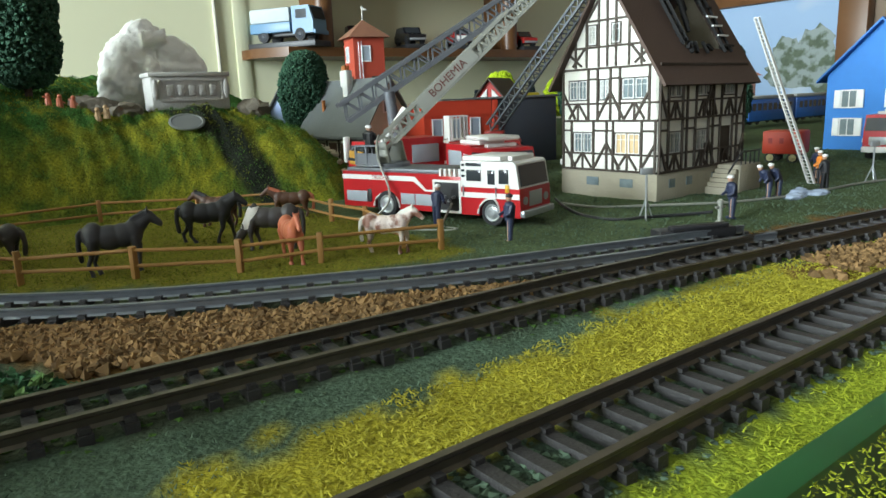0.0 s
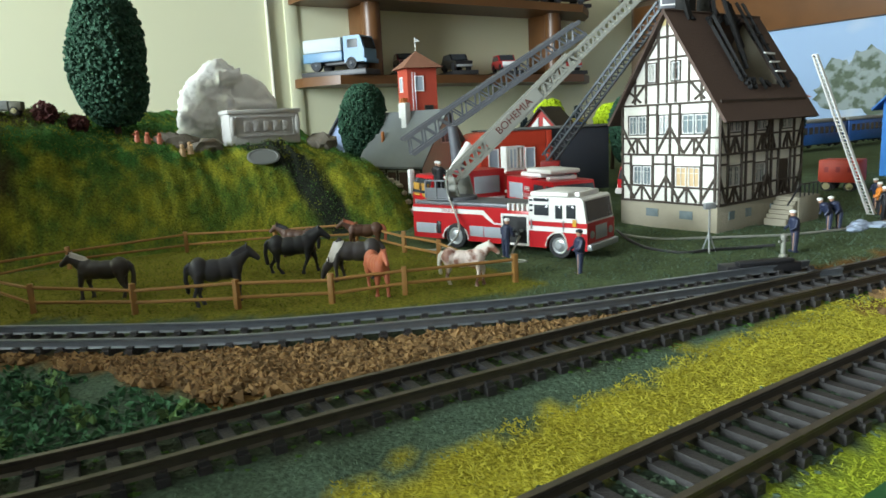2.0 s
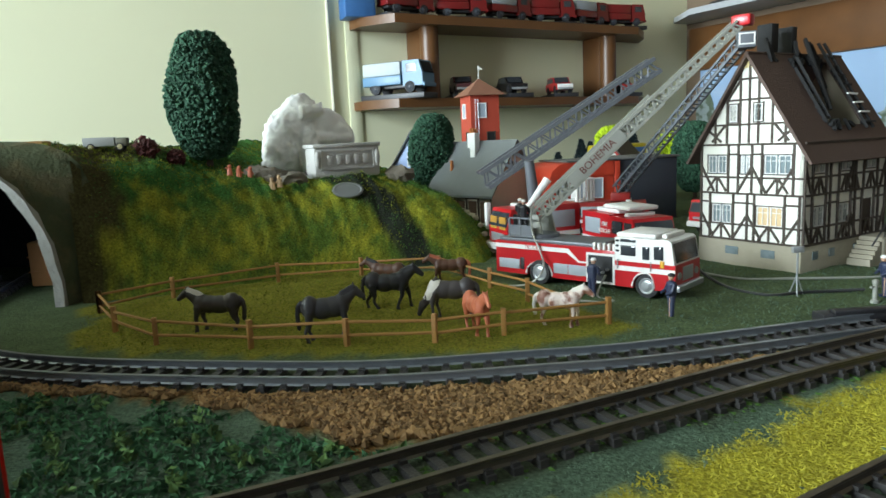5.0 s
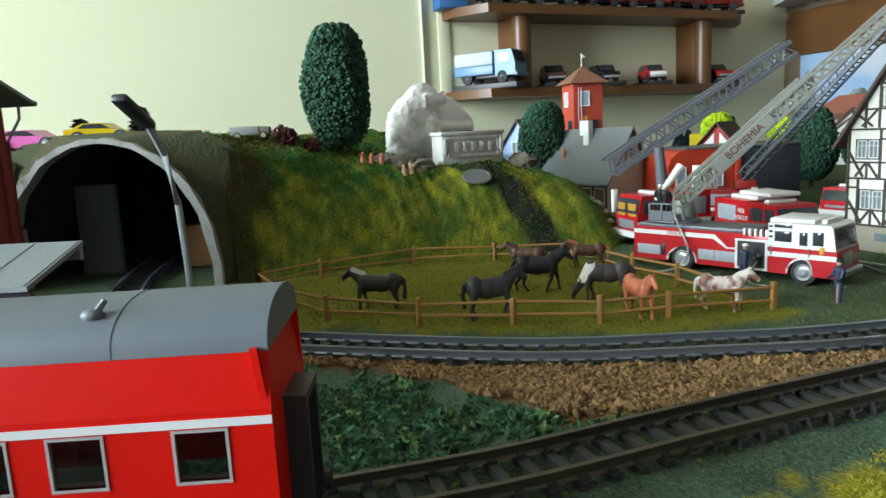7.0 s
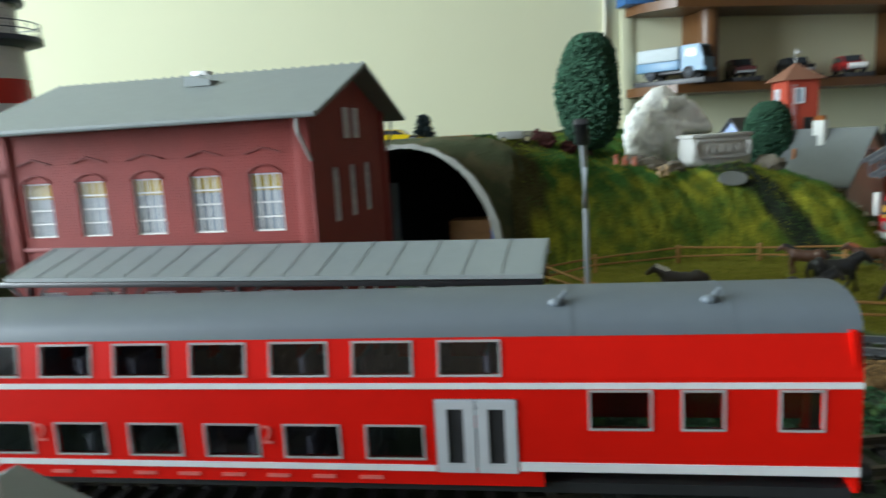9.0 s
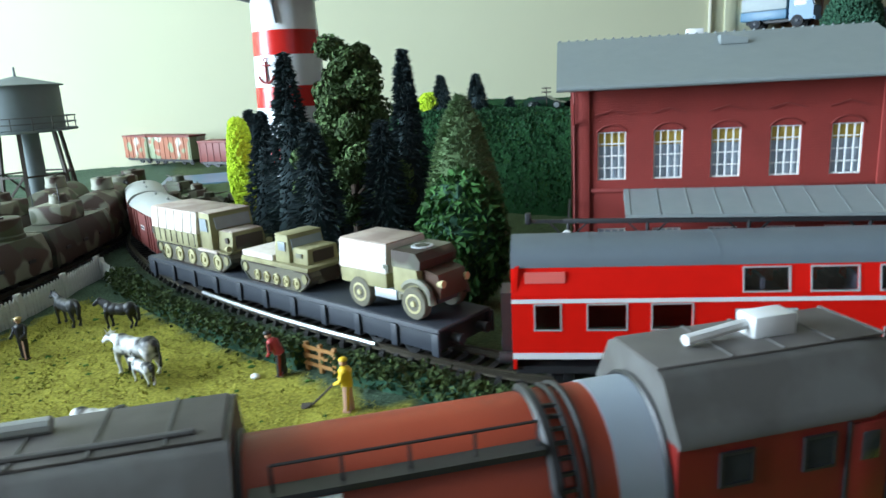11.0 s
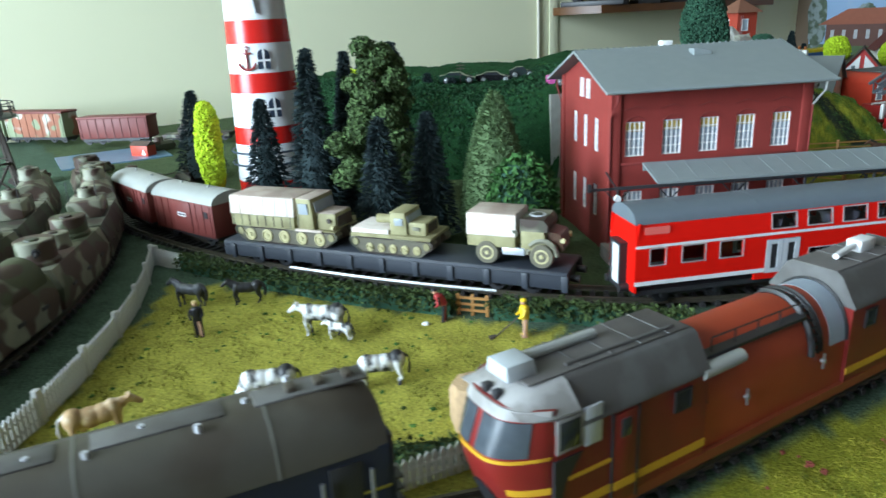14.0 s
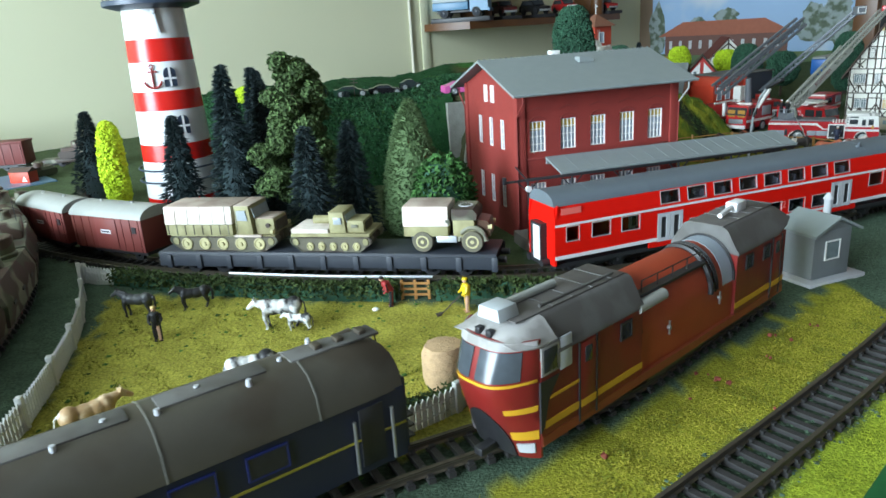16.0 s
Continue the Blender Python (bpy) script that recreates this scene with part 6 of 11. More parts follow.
# roof: two slopes, the near one with a charred hole
over, th = 0.007, 0.0016
slope = (HR - HE) / (HWD / 2)
for side in (0, 1):
    holes = [(0.042, 0.094, 0.024, 0.071)] if side == 0 else []
    length = math.hypot(HWD / 2 + over, (HWD / 2 + over) * slope)
    bm = holed(bmesh.new(), -0.006, HX + 0.006, 0.0, length, holes, 0.0, th)
    ang = math.degrees(math.atan(slope))
    m = pose(0, -over, HE - over * slope, ang - 90, 0, 0) if side == 0 else pose(HX, HWD + over, HE - over * slope, 0, 0, 180) @ pose(0, 0, 0, ang - 90, 0, 0)
    part("roof", bm, M["tiles"], house, "dark brown tiled roof slope", m)
    if side == 0:
        rng = random.Random(11)

        def on_slope(x, up, out, m=m):
            return m @ Vector((x, -out, up))
        for k in range(46):
            e = k % 4
            x = rng.uniform(0.042, 0.094) if e < 2 else (0.042 if e == 2 else 0.094)
            z = (0.024 if e == 0 else 0.071) if e < 2 else rng.uniform(0.024, 0.071)
            a = rng.uniform(0, math.pi)
            d = Vector((math.cos(a), 0, math.sin(a))) * rng.uniform(0.0015, 0.004)
            part("charred_edge", beam(bmesh.new(), on_slope(x - d.x, z - d.z, 0.0005), on_slope(x + d.x, z + d.z, 0.0012), 0.0022, 0.0018), M["char"], house, "charred broken roof edge")
        # burnt rafters: a bare pair with battens, leaning beams, broken stumps
        for x in (0.086, 0.0945):
            part("rafter", beam(bmesh.new(), on_slope(x, 0.020, 0.0025), on_slope(x - 0.003, 0.082, 0.005), 0.0016, 0.0016), M["char"], house, "charred bare rafter")
        for k in range(8):
            u = 0.024 + 0.0068 * k
            # Battens 1 to 3 are white to paint in the light on them.
            part("batten", beam(bmesh.new(), on_slope(0.0845 - 0.0003 * k, u, 0.004), on_slope(0.0960 - 0.0003 * k, u + rng.uniform(-0.001, 0.001), 0.0045), 0.0012, 0.0010), M["white"] if k in (1, 2, 3) else M["char"], house, "scorched roof batten, three painted white as lit")
        for x0, u0, x1, u1, o in ((0.040, 0.026, 0.036, 0.064, 0.003), (0.045, 0.028, 0.040, 0.070, 0.005), (0.052, 0.034, 0.064, 0.083, 0.006), (0.058, 0.040, 0.071, 0.086, 0.004), (0.066, 0.050, 0.076, 0.084, 0.003)):
            part("rafter", beam(bmesh.new(), on_slope(x0, u0, o * 0.3), on_slope(x1, u1, o), 0.0017, 0.0017), M["char"], house, "charred leaning beam")
        for k in range(7):
            x = 0.018 + 0.004 * k if k < 3 else 0.052 + 0.010 * (k - 3)
            part("stump", beam(bmesh.new(), on_slope(x, 0.070, 0), on_slope(x + rng.uniform(-0.003, 0.004), 0.080 + rng.uniform(0, 0.005), rng.uniform(-0.002, 0.004)), 0.0020, 0.0018), M["char"], house, "charred stump")
        part("attic_floor", box(bmesh.new(), 0.003, HX - 0.003, 0.008, HWD - 0.008, HE - 0.001, HE + 0.0004), M["char"], house, "burnt attic floor")
        part("attic_wall", prism(bmesh.new(), [(0.004, HE + 0.0005), (HWD - 0.004, HE + 0.0005), (HWD / 2, HR - 0.006)], "x", 0.0985, 0.1), M["plinth"], house, "scorched attic wall")
for x, w, h in ((0.034, 0.0046, 0.147), (0.060, 0.0034, 0.146)):
    part("chimney", box(bmesh.new(), x - w, x + w, HWD / 2 + 0.002, HWD / 2 + 0.011, 0.115, h, 0.0005), M["char"], house, "sooty black chimney")
for x in (0.014, 0.036, 0.070, 0.094):
    part("cellar_window", box(bmesh.new(), x, x + 0.007, -0.0009, -0.0003, 0.0035, 0.0085), M["hpane"], house, "small cellar window")
for y in (0.014, 0.036):
    part("cellar_window", box(bmesh.new(), -0.0009, -0.0003, y, y + 0.008, 0.0035, 0.0085), M["hpane"], house, "small cellar window")
steps = part("steps", box(bmesh.new(), 0.077, 0.108, -0.014, -0.0006, -0.008, 0.0128, 0.0003), M["plinth"], house, "stone landing and steps")
for k in range(5):
    part("step", box(bmesh.new(), 0.077 - 0.0032 * (k + 1), 0.0771 - 0.0032 * k, -0.013, -0.0006, -0.008, 0.0128 - 0.0025 * (k + 1), 0.0002), M["plinth"], steps)
bm = bmesh.new()
for k in range(5):
    rod(bm, (0.080 + 0.0065 * k, -0.0132, 0.0128), (0.080 + 0.0065 * k, -0.0132, 0.0208), 0.0004, 0.0004, 6)
rod(bm, (0.080, -0.0132, 0.0206), (0.107, -0.0132, 0.0206), 0.0005, 0.0005, 6)
rod(bm, (0.080, -0.0132, 0.0206), (0.062, -0.0132, 0.009), 0.0005, 0.0005, 6)
part("handrail", bm, M["black"], house, "black step railing")

# small grey hut by the siding
paint("hut_grey", (0.163, 0.177, 0.184), 0.6)
hut = thing("track_hut", pose(-0.038, 0.152, 0, 0, 0, 22), "small grey lineside hut on a pale base", "hut")
part("base", box(bmesh.new(), -0.021, 0.023, -0.016, 0.015, -0.003, 0.0022, 0.0008), M["light_grey"], hut, "pale base slab")
part("wall", box(bmesh.new(), -0.0145, 0.0145, -0.0105, 0.0105, 0.0022, 0.030, 0.0004), M["hut_grey"], hut)
part("gable", prism(bmesh.new(), [(-0.0145, 0.030), (0.0145, 0.030), (0, 0.0365)], "y", -0.0105, 0.0105), M["hut_grey"], hut)
for s in (-1, 1):
    part("roof", prism(bmesh.new(), [(0, 0.0388), (s * 0.0185, 0.0300), (s * 0.0185, 0.0285), (0, 0.0372)], "y", -0.0145, 0.0145), M["slate"], hut, "light grey roof slope")
part("chimney", rod(bmesh.new(), (0.006, 0.0, 0.036), (0.006, 0.0, 0.0455), 0.0021, 0.0021, 12), M["light_grey"], hut)
part("chimney_cap", rod(bmesh.new(), (0.006, 0.0, 0.0455), (0.006, 0.0, 0.0490), 0.0029, 0.0008, 12), M["light_grey"], hut)
w = part("window", frame_bm(-0.005, 0.005, 0.0135, 0.0235, -0.0112, -0.0104, 0.0008), M["white"], hut, "pale window frame")
part("pane", box(bmesh.new(), -0.005, 0.005, -0.0108, -0.0106, 0.0135, 0.0235), M["hpane"], w)
part("door", box(bmesh.new(), 0.0144, 0.0152, -0.0045, 0.0045, 0.0030, 0.0240), M["slate"], hut)

# lighthouse
light = thing("lighthouse", pose(-0.5035, 0.421, 0), "red and white striped lighthouse with a dark gallery", "lighthouse")
paint("lh_red", (0.50, 0.014, 0.010), 0.25)
paint("lh_white", (0.68, 0.69, 0.70), 0.25)
paint("navy", (0.03, 0.045, 0.075), 0.4)


def lr(z):
    return 0.0340 - 0.0410 * z


bands = [(-0.003, 0.019, "lh_red"), (0.019, 0.053, "lh_white"), (0.053, 0.0685, "lh_red"), (0.0685, 0.0985, "lh_white"), (0.0985, 0.1155, "lh_red"), (0.1155, 0.1405, "lh_white"), (0.1405, 0.1600, "lh_red"), (0.1600, 0.1870, "lh_white")]
for a, b, c in bands:
    part("shaft_band", lathe(bmesh.new(), [(lr(a), a), (lr(b), b)], 40), M[c], light, "red band" if "red" in c else "white band")
part("gallery", lathe(bmesh.new(), [(0.030, 0.185), (0.040, 0.188), (0.041, 0.1885), (0.041, 0.1925), (0.028, 0.1925)], 40), M["navy"], light, "dark blue gallery floor")
part("lantern", lathe(bmesh.new(), [(0.024, 0.1925), (0.0235, 0.219)], 32), M["lh_white"], light, "white pierced lantern room")
bm = bmesh.new()
for k in range(24):
    for j in range(4):
        a = 2 * math.pi * (k + 0.5 * (j % 2)) / 24
        z = 0.198 + 0.0055 * j
        ball(bm, (0.0237 * math.cos(a), 0.0237 * math.sin(a), z), 0.0009, 1)
part("lattice_hole", bm, M["light_grey"], light, "rows of round holes")
part("lantern_cap", lathe(bmesh.new(), [(0.030, 0.219), (0.031, 0.222), (0.029, 0.225), (0.012, 0.236), (0.002, 0.240)], 32), M["navy"], light, "dark lantern cap")
bm = bmesh.new()
for k in range(20):
    a = 2 * math.pi * k / 20
    rod(bm, (0.0395 * math.cos(a), 0.0395 * math.sin(a), 0.1925), (0.0395 * math.cos(a), 0.0395 * math.sin(a), 0.2035), 0.0004, 0.0004, 5)
for z in (0.198, 0.2035):
    tube(bm, [(0.0395 * math.cos(2 * math.pi * k / 40), 0.0395 * math.sin(2 * math.pi * k / 40), z) for k in range(41)], 0.0005, 5)
part("gallery_rail", bm, M["navy"], light, "thin gallery railing")
bm = bmesh.new()
for z in (0.035, 0.046):
    tube(bm, [((lr(z) + 0.004) * math.cos(2 * math.pi * k / 40), (lr(z) + 0.004) * math.sin(2 * math.pi * k / 40), z) for k in range(41)], 0.0009, 5)
part("lower_rail", bm, M["navy"], light, "lower dark railing")
for z, az in ((0.127, -60), (0.085, -52)):
    m = pose(0, 0, 0, 0, 0, az) @ pose(lr(z) + 0.0004, 0, z, 0, -2.4, 0)
    w = part("window", rod(bmesh.new(), (-0.001, 0, 0.0035), (0.0004, 0, 0.0035), 0.0052, 0.0052, 20), M["navy"], light, "dark arched window with a white cross bar", m)
    part("window", box(bmesh.new(), -0.001, 0.0004, -0.0052, 0.0052, -0.008, 0.0036), M["navy"], light, "", m)
    part("cross_bar", box(bmesh.new(), 0.0004, 0.0010, -0.0009, 0.0009, -0.008, 0.0088), M["lh_white"], w)
    part("cross_bar", box(bmesh.new(), 0.0004, 0.0010, -0.0055, 0.0055, -0.0018, 0.0), M["lh_white"], w)
am = pose(0, 0, 0, 0, 0, -88) @ pose(lr(0.127) + 0.0012, 0, 0.127, 0, -2.4, 0)
bm = rod(bmesh.new(), (0, 0, -0.0085), (0, 0, 0.0085), 0.0009, 0.0009, 8)
rod(bm, (0, -0.004, 0.0055), (0, 0.004, 0.0055), 0.0008, 0.0008, 8)
tube(bm, [(0, 0.0078 * math.sin(a), -0.001 - 0.0075 * math.cos(a)) for a in [-1.35 + 0.27 * k for k in range(11)]], 0.0010, 6)
tube(bm, [(0, 0.0018 * math.cos(a), 0.0098 + 0.0018 * math.sin(a)) for a in [2 * math.pi * k / 10 for k in range(11)]], 0.0006, 5)
part("anchor", bm, mat("anchor_red", (0.22, 0.02, 0.018), 0.4), light, "dark red anchor emblem", am)
bm = beam(bmesh.new(), (0, 0, 0), (0, 0.002, -0.016), 0.0035, 0.0012)
ball(bm, (0, 0, 0.001), 0.0024, 2)
part("ornament", bm, M["light_grey"], light, "pale hanging ornament", pose(0, 0, 0, 0, 0, -68) @ pose(lr(0.176) + 0.0015, 0, 0.181))

# water tower
wt = thing("water_tower", pose(-0.757, 0.338, 0), "grey-green water tower on a trestle of dark legs", "water tower")
paint("tank_green", (0.15, 0.18, 0.18), 0.6)
part("tank", lathe(bmesh.new(), [(0.0345, 0.090), (0.0345, 0.129)], 40), M["tank_green"], wt, "round grey-green tank")
part("tank_roof", lathe(bmesh.new(), [(0.0385, 0.1285), (0.0385, 0.1295), (0.004, 0.1375), (0.0012, 0.138), (0.0008, 0.146)], 40), M["tank_green"], wt, "low conical roof")
part("walkway", lathe(bmesh.new(), [(0.030, 0.0865), (0.0445, 0.0875), (0.0445, 0.0895), (0.030, 0.0895)], 40), M["tank_green"], wt)
bm = bmesh.new()
for k in range(16):
    a = 2 * math.pi * k / 16
    rod(bm, (0.0435 * math.cos(a), 0.0435 * math.sin(a), 0.0895), (0.0435 * math.cos(a), 0.0435 * math.sin(a), 0.1005), 0.0005, 0.0005, 5)
for z in (0.095, 0.1005):
    tube(bm, [(0.0435 * math.cos(2 * math.pi * k / 32), 0.0435 * math.sin(2 * math.pi * k / 32), z) for k in range(33)], 0.0005, 5)
part("railing", bm, M["slate_dark"], wt)
part("riser_pipe", rod(bmesh.new(), (0.004, 0, -0.002), (0.004, 0, 0.088), 0.0085, 0.0085, 20), M["tank_green"], wt, "thick riser pipe")
for k in range(6):
    a = 2 * math.pi * (k + 0.3) / 6
    c, s = math.cos(a), math.sin(a)
    leg = part("leg", beam(bmesh.new(), (0.041 * c, 0.041 * s, -0.002), (0.030 * c, 0.030 * s, 0.088), 0.003, 0.003), M["timber"], wt)
    c2, s2 = math.cos(a + math.pi / 3), math.sin(a + math.pi / 3)
    part("brace", beam(bmesh.new(), (0.040 * c, 0.040 * s, 0.008), (0.034 * c2, 0.034 * s2, 0.050), 0.0016, 0.0016), M["timber"], wt)
    part("brace", beam(bmesh.new(), (0.035 * c, 0.035 * s, 0.048), (0.035 * c2, 0.035 * s2, 0.048), 0.0016, 0.0016), M["timber"], wt)


# plain background houses
def cottage(name, m, w, d, e, r, wall, roof, label, wins=(), wall_label=""):
    """w along x, d along y, ridge along y; gable faces -y."""
    h = thing(name, m, label, "house")
    bm = box(bmesh.new(), -w / 2, w / 2, -d / 2, d / 2, -0.004, e)
    prism(bm, [(-w / 2, e), (w / 2, e), (0, r)], "y", -d / 2, d / 2)
    part("wall", bm, wall, h, wall_label)
    k = (r - e) / (w / 2)
    o = w * 0.08
    for s in (-1, 1):
        part("roof", prism(bmesh.new(), [(0, r + 0.0022), (s * (w / 2 + o), e - o * k + 0.0022), (s * (w / 2 + o), e - o * k), (0, r)], "y", -d / 2 - o, d / 2 + o), roof, h, "pitched roof slope")
    for x0, x1, z0, z1 in wins:
        f = part("window", frame_bm(x0, x1, z0, z1, -d / 2 - 0.0010, -d / 2 + 0.0005, 0.0012), M["white"], h, "white window")
        part("pane", box(bmesh.new(), x0, x1, -d / 2 - 0.0005, -d / 2 - 0.0001, z0, z1), M["hpane"], f)
        part("glazing_bar", box(bmesh.new(), (x0 + x1) / 2 - 0.0004, (x0 + x1) / 2 + 0.0004, -d / 2 - 0.0008, -d / 2, z0, z1), M["white"], f)
    return h


paint("blue_wall", (0.012, 0.17, 0.52), 0.6)
paint("pale_blue", (0.35, 0.45, 0.70), 0.6)
paint("cream", (0.55, 0.52, 0.42), 0.7)
paint("cottage_brown", (0.10, 0.055, 0.03), 0.8)
M["pot"] = mat("pot", (0.45, 0.14, 0.03), 0.7)
bh = cottage("blue_house", pose(*un(1.045, 0.263), 0, 0, UA - 90), 0.088, 0.09, 0.068, 0.112, M["blue_wall"], mat("blue_roof_tiles", (0.02, 0.14, 0.42), 0.6), "bright blue gabled house with white shutters", [(-0.030, -0.018, 0.039, 0.053), (0.012, 0.024, 0.039, 0.053), (-0.030, -0.018, 0.014, 0.028), (0.012, 0.024, 0.014, 0.028)])
for x in (-0.030, 0.012):
    for z in (0.039, 0.014):
        for dx in (-0.0065, 0.013):
            part("shutter", box(bmesh.new(), x + dx, x + dx + 0.0055, -0.0468, -0.0452, z - 0.001, z + 0.015, 0.0002), M["white"], bh, "white shutter")
FH_W, FH_D, FH_E = 0.0656, 0.080, 0.0365
fh = cottage("village_house", pose(0.0885, 0.866, 0, 0, 0, 56.5), FH_W, FH_D, FH_E, 0.080, M["cream"], M["slate_mid"], "cream cottage with a steep grey roof and white chimneys", [(-0.006, 0.004, 0.052, 0.062)])
for x, y in ((-0.0085, 0.002), (-0.0015, 0.012)):
    c = part("chimney", box(bmesh.new(), x - 0.0034, x + 0.0034, y - 0.0034, y + 0.0034, 0.060, 0.090, 0.0004), M["white"], fh, "white chimney with orange pots")
    for dx in (-0.002, 0.002):
        part("chimney_pot", rod(bmesh.new(), (x + dx, y, 0.090), (x + dx, y, 0.0945), 0.0014, 0.0012, 8), M["pot"], c)
part("roof_post", box(bmesh.new(), -0.0215, -0.0190, 0.022, 0.0245, 0.050, 0.064, 0.0003), M["pot"], fh, "small orange roof post")
fx = -FH_W / 2
for k in range(6):
    y = -FH_D / 2 + 0.0002 + (FH_D - 0.0026) / 5 * k
    part("timber", box(bmesh.new(), fx - 0.0007, fx + 0.0002, y, y + 0.0022, -0.004, FH_E - 0.001), M["timber"], fh, "dark upright timber")
for k in range(5):
    y = -FH_D / 2 + 0.004 + (FH_D - 0.0026) / 5 * k
    part("shutter", box(bmesh.new(), fx - 0.0005, fx + 0.0001, y, y + 0.0105, 0.006, 0.026), M["cottage_brown"], fh, "brown boarded bay")
part("timber", box(bmesh.new(), fx - 0.0008, fx + 0.0003, -FH_D / 2, FH_D / 2, 0.028, 0.0305), M["timber"], fh, "dark eaves beam")
bl = cottage("blue_cottage", pose(-0.005, 1.02, 0.0, 0, 0, -20), 0.06, 0.06, 0.055, 0.095, M["pale_blue"], M["slate_dark"], "pale blue gabled cottage with a dark roof", [(-0.008, 0.002, 0.056, 0.07)])
# fire lookout tower
tw = thing("hose_tower", pose(*un(0.795, 0.785), 0, 0, 30), "slim brick red hose tower with a pyramid roof", "tower")
paint("tower_red", (0.36, 0.045, 0.022), 0.65, bump=0.3)
part("shaft", prism(bmesh.new(), [(-0.020, -0.020), (0.020, -0.020), (0.020, 0.020), (-0.020, 0.020)], "z", -0.004, 0.142), M["tower_red"], tw)
bm = bmesh.new()
vs = [bm.verts.new(p) for p in ((-0.027, -0.027, 0.140), (0.027, -0.027, 0.140), (0.027, 0.027, 0.140), (-0.027, 0.027, 0.140), (0, 0, 0.163))]
for f in ((0, 1, 4), (1, 2, 4), (2, 3, 4), (3, 0, 4), (3, 2, 1, 0)):
    bm.faces.new([vs[i] for i in f])
part("roof", bm, mat("tower_roof", (0.20, 0.085, 0.05), 0.7), tw, "brown pyramid roof")
bm = rod(bmesh.new(), (0, 0, 0.162), (0, 0, 0.180), 0.0006, 0.0005, 6)
prism(bm, [(0, 0.174), (0.007, 0.175), (0, 0.179)], "y", -0.0004, 0.0004)
part("flag", bm, M["white"], tw, "small weathervane flag")
for rz in (0, 90, 180, 270):
    for x, z in ((-0.008, 0.112), (0.004, 0.075)):
        f = part("window", frame_bm(x - 0.0015, x + 0.0085, z, z + 0.017, -0.0212, -0.0198, 0.0012), M["white"] if z > 0.1 else M["timber"], tw, "", pose(0, 0, 0, 0, 0, rz))
        part("pane", box(bmesh.new(), x - 0.0015, x + 0.0085, -0.0206, -0.0202, z, z + 0.017), M["net"] if z > 0.1 else M["char"], f)
bm = bmesh.new()
for s in (-0.002, 0.002):
    rod(bm, (-0.012 + s, -0.0215, 0.03), (-0.012 + s, -0.0215, 0.135), 0.0004, 0.0004, 5)
part("ladder", bm, M["steel"], tw, "thin ladder up the tower")
# red engine shed with a dark annexe
paint("shed_red", (0.50, 0.045, 0.018), 0.5)
shed = thing("engine_shed", pose(0.187, 0.834, 0, 0, 0, 28), "orange-red engine shed with a curved dark-edged roof", "shed")
part("wall", box(bmesh.new(), -0.034, 0.030, 0.0, 0.06, -0.004, 0.046), M["shed_red"], shed)
part("roof", prism(bmesh.new(), [(-0.034, 0.046), (-0.032, 0.052), (-0.025, 0.0575), (-0.015, 0.059), (0.030, 0.059), (0.030, 0.046)], "y", -0.001, 0.061), M["shed_red"], shed, "curved orange-red roof")
part("roof_edge", box(bmesh.new(), -0.018, 0.031, -0.002, 0.062, 0.0592, 0.0605), M["slate_dark"], shed)
for x in (-0.026, -0.008, 0.010):
    f = part("window", frame_bm(x, x + 0.008, 0.026, 0.043, -0.0012, 0.0004, 0.001), M["white"], shed)
    part("pane", box(bmesh.new(), x, x + 0.008, -0.0006, -0.0003, 0.026, 0.043), M["net"], f)
ann = thing("dark_building", pose(0.2432, 0.8660, 0, 0, 0, 28), "black flat-roofed building behind the fire engines", "building")
part("wall", box(bmesh.new(), -0.0325, 0.034, 0.0, 0.06, -0.004, 0.059, 0.001), M["flat_black"], ann)
part("roof", box(bmesh.new(), -0.0325, 0.036, -0.002, 0.062, 0.059, 0.061, 0.0005), M["slate_dark"], ann)
part("red_post", box(bmesh.new(), -0.0335, -0.028, -0.003, -0.0005, -0.004, 0.0585, 0.0006), M["shed_red"], ann, "red corner pier")
wh = cottage("timbered_cottage", pose(*un(1.36, 0.80), 0, 0, -10), 0.075, 0.08, 0.052, 0.092, M["infill"], mat("dark_red_roof", (0.12, 0.03, 0.025), 0.7), "white cottage with dark timbers and roof", [(-0.02, -0.008, 0.025, 0.04), (0.008, 0.02, 0.025, 0.04)])
for x0, z0, x1, z1 in ((-0.035, 0.052, 0.035, 0.052), (0, 0.052, 0, 0.088), (-0.03, 0.054, 0, 0.08), (0.03, 0.054, 0, 0.08)):
    part("timber", beam(bmesh.new(), (x0, -0.0405, z0), (x1, -0.0405, z1), 0.003, 0.003), M["timber"], wh)
rb = cottage("red_cottage", pose(0.218, 1.035, 0, 0, 0, -20), 0.062, 0.06, 0.044, 0.080, mat("cottage_red", (0.40, 0.02, 0.015), 0.6), M["timber"], "small red cottage with a white gable", [(-0.015, -0.005, 0.02, 0.035)])
for s in (-1, 1):
    part("gable_board", prism(bmesh.new(), [(s * 0.003, 0.0455), (s * 0.025, 0.0455), (s * 0.003, 0.070)], "y", -0.0318, -0.0300), M["white"], rb, "white gable board")
part("gable_window", box(bmesh.new(), -0.0135, -0.0085, -0.0324, -0.0316, 0.049, 0.055, 0.0004), M["hpane"], rb)


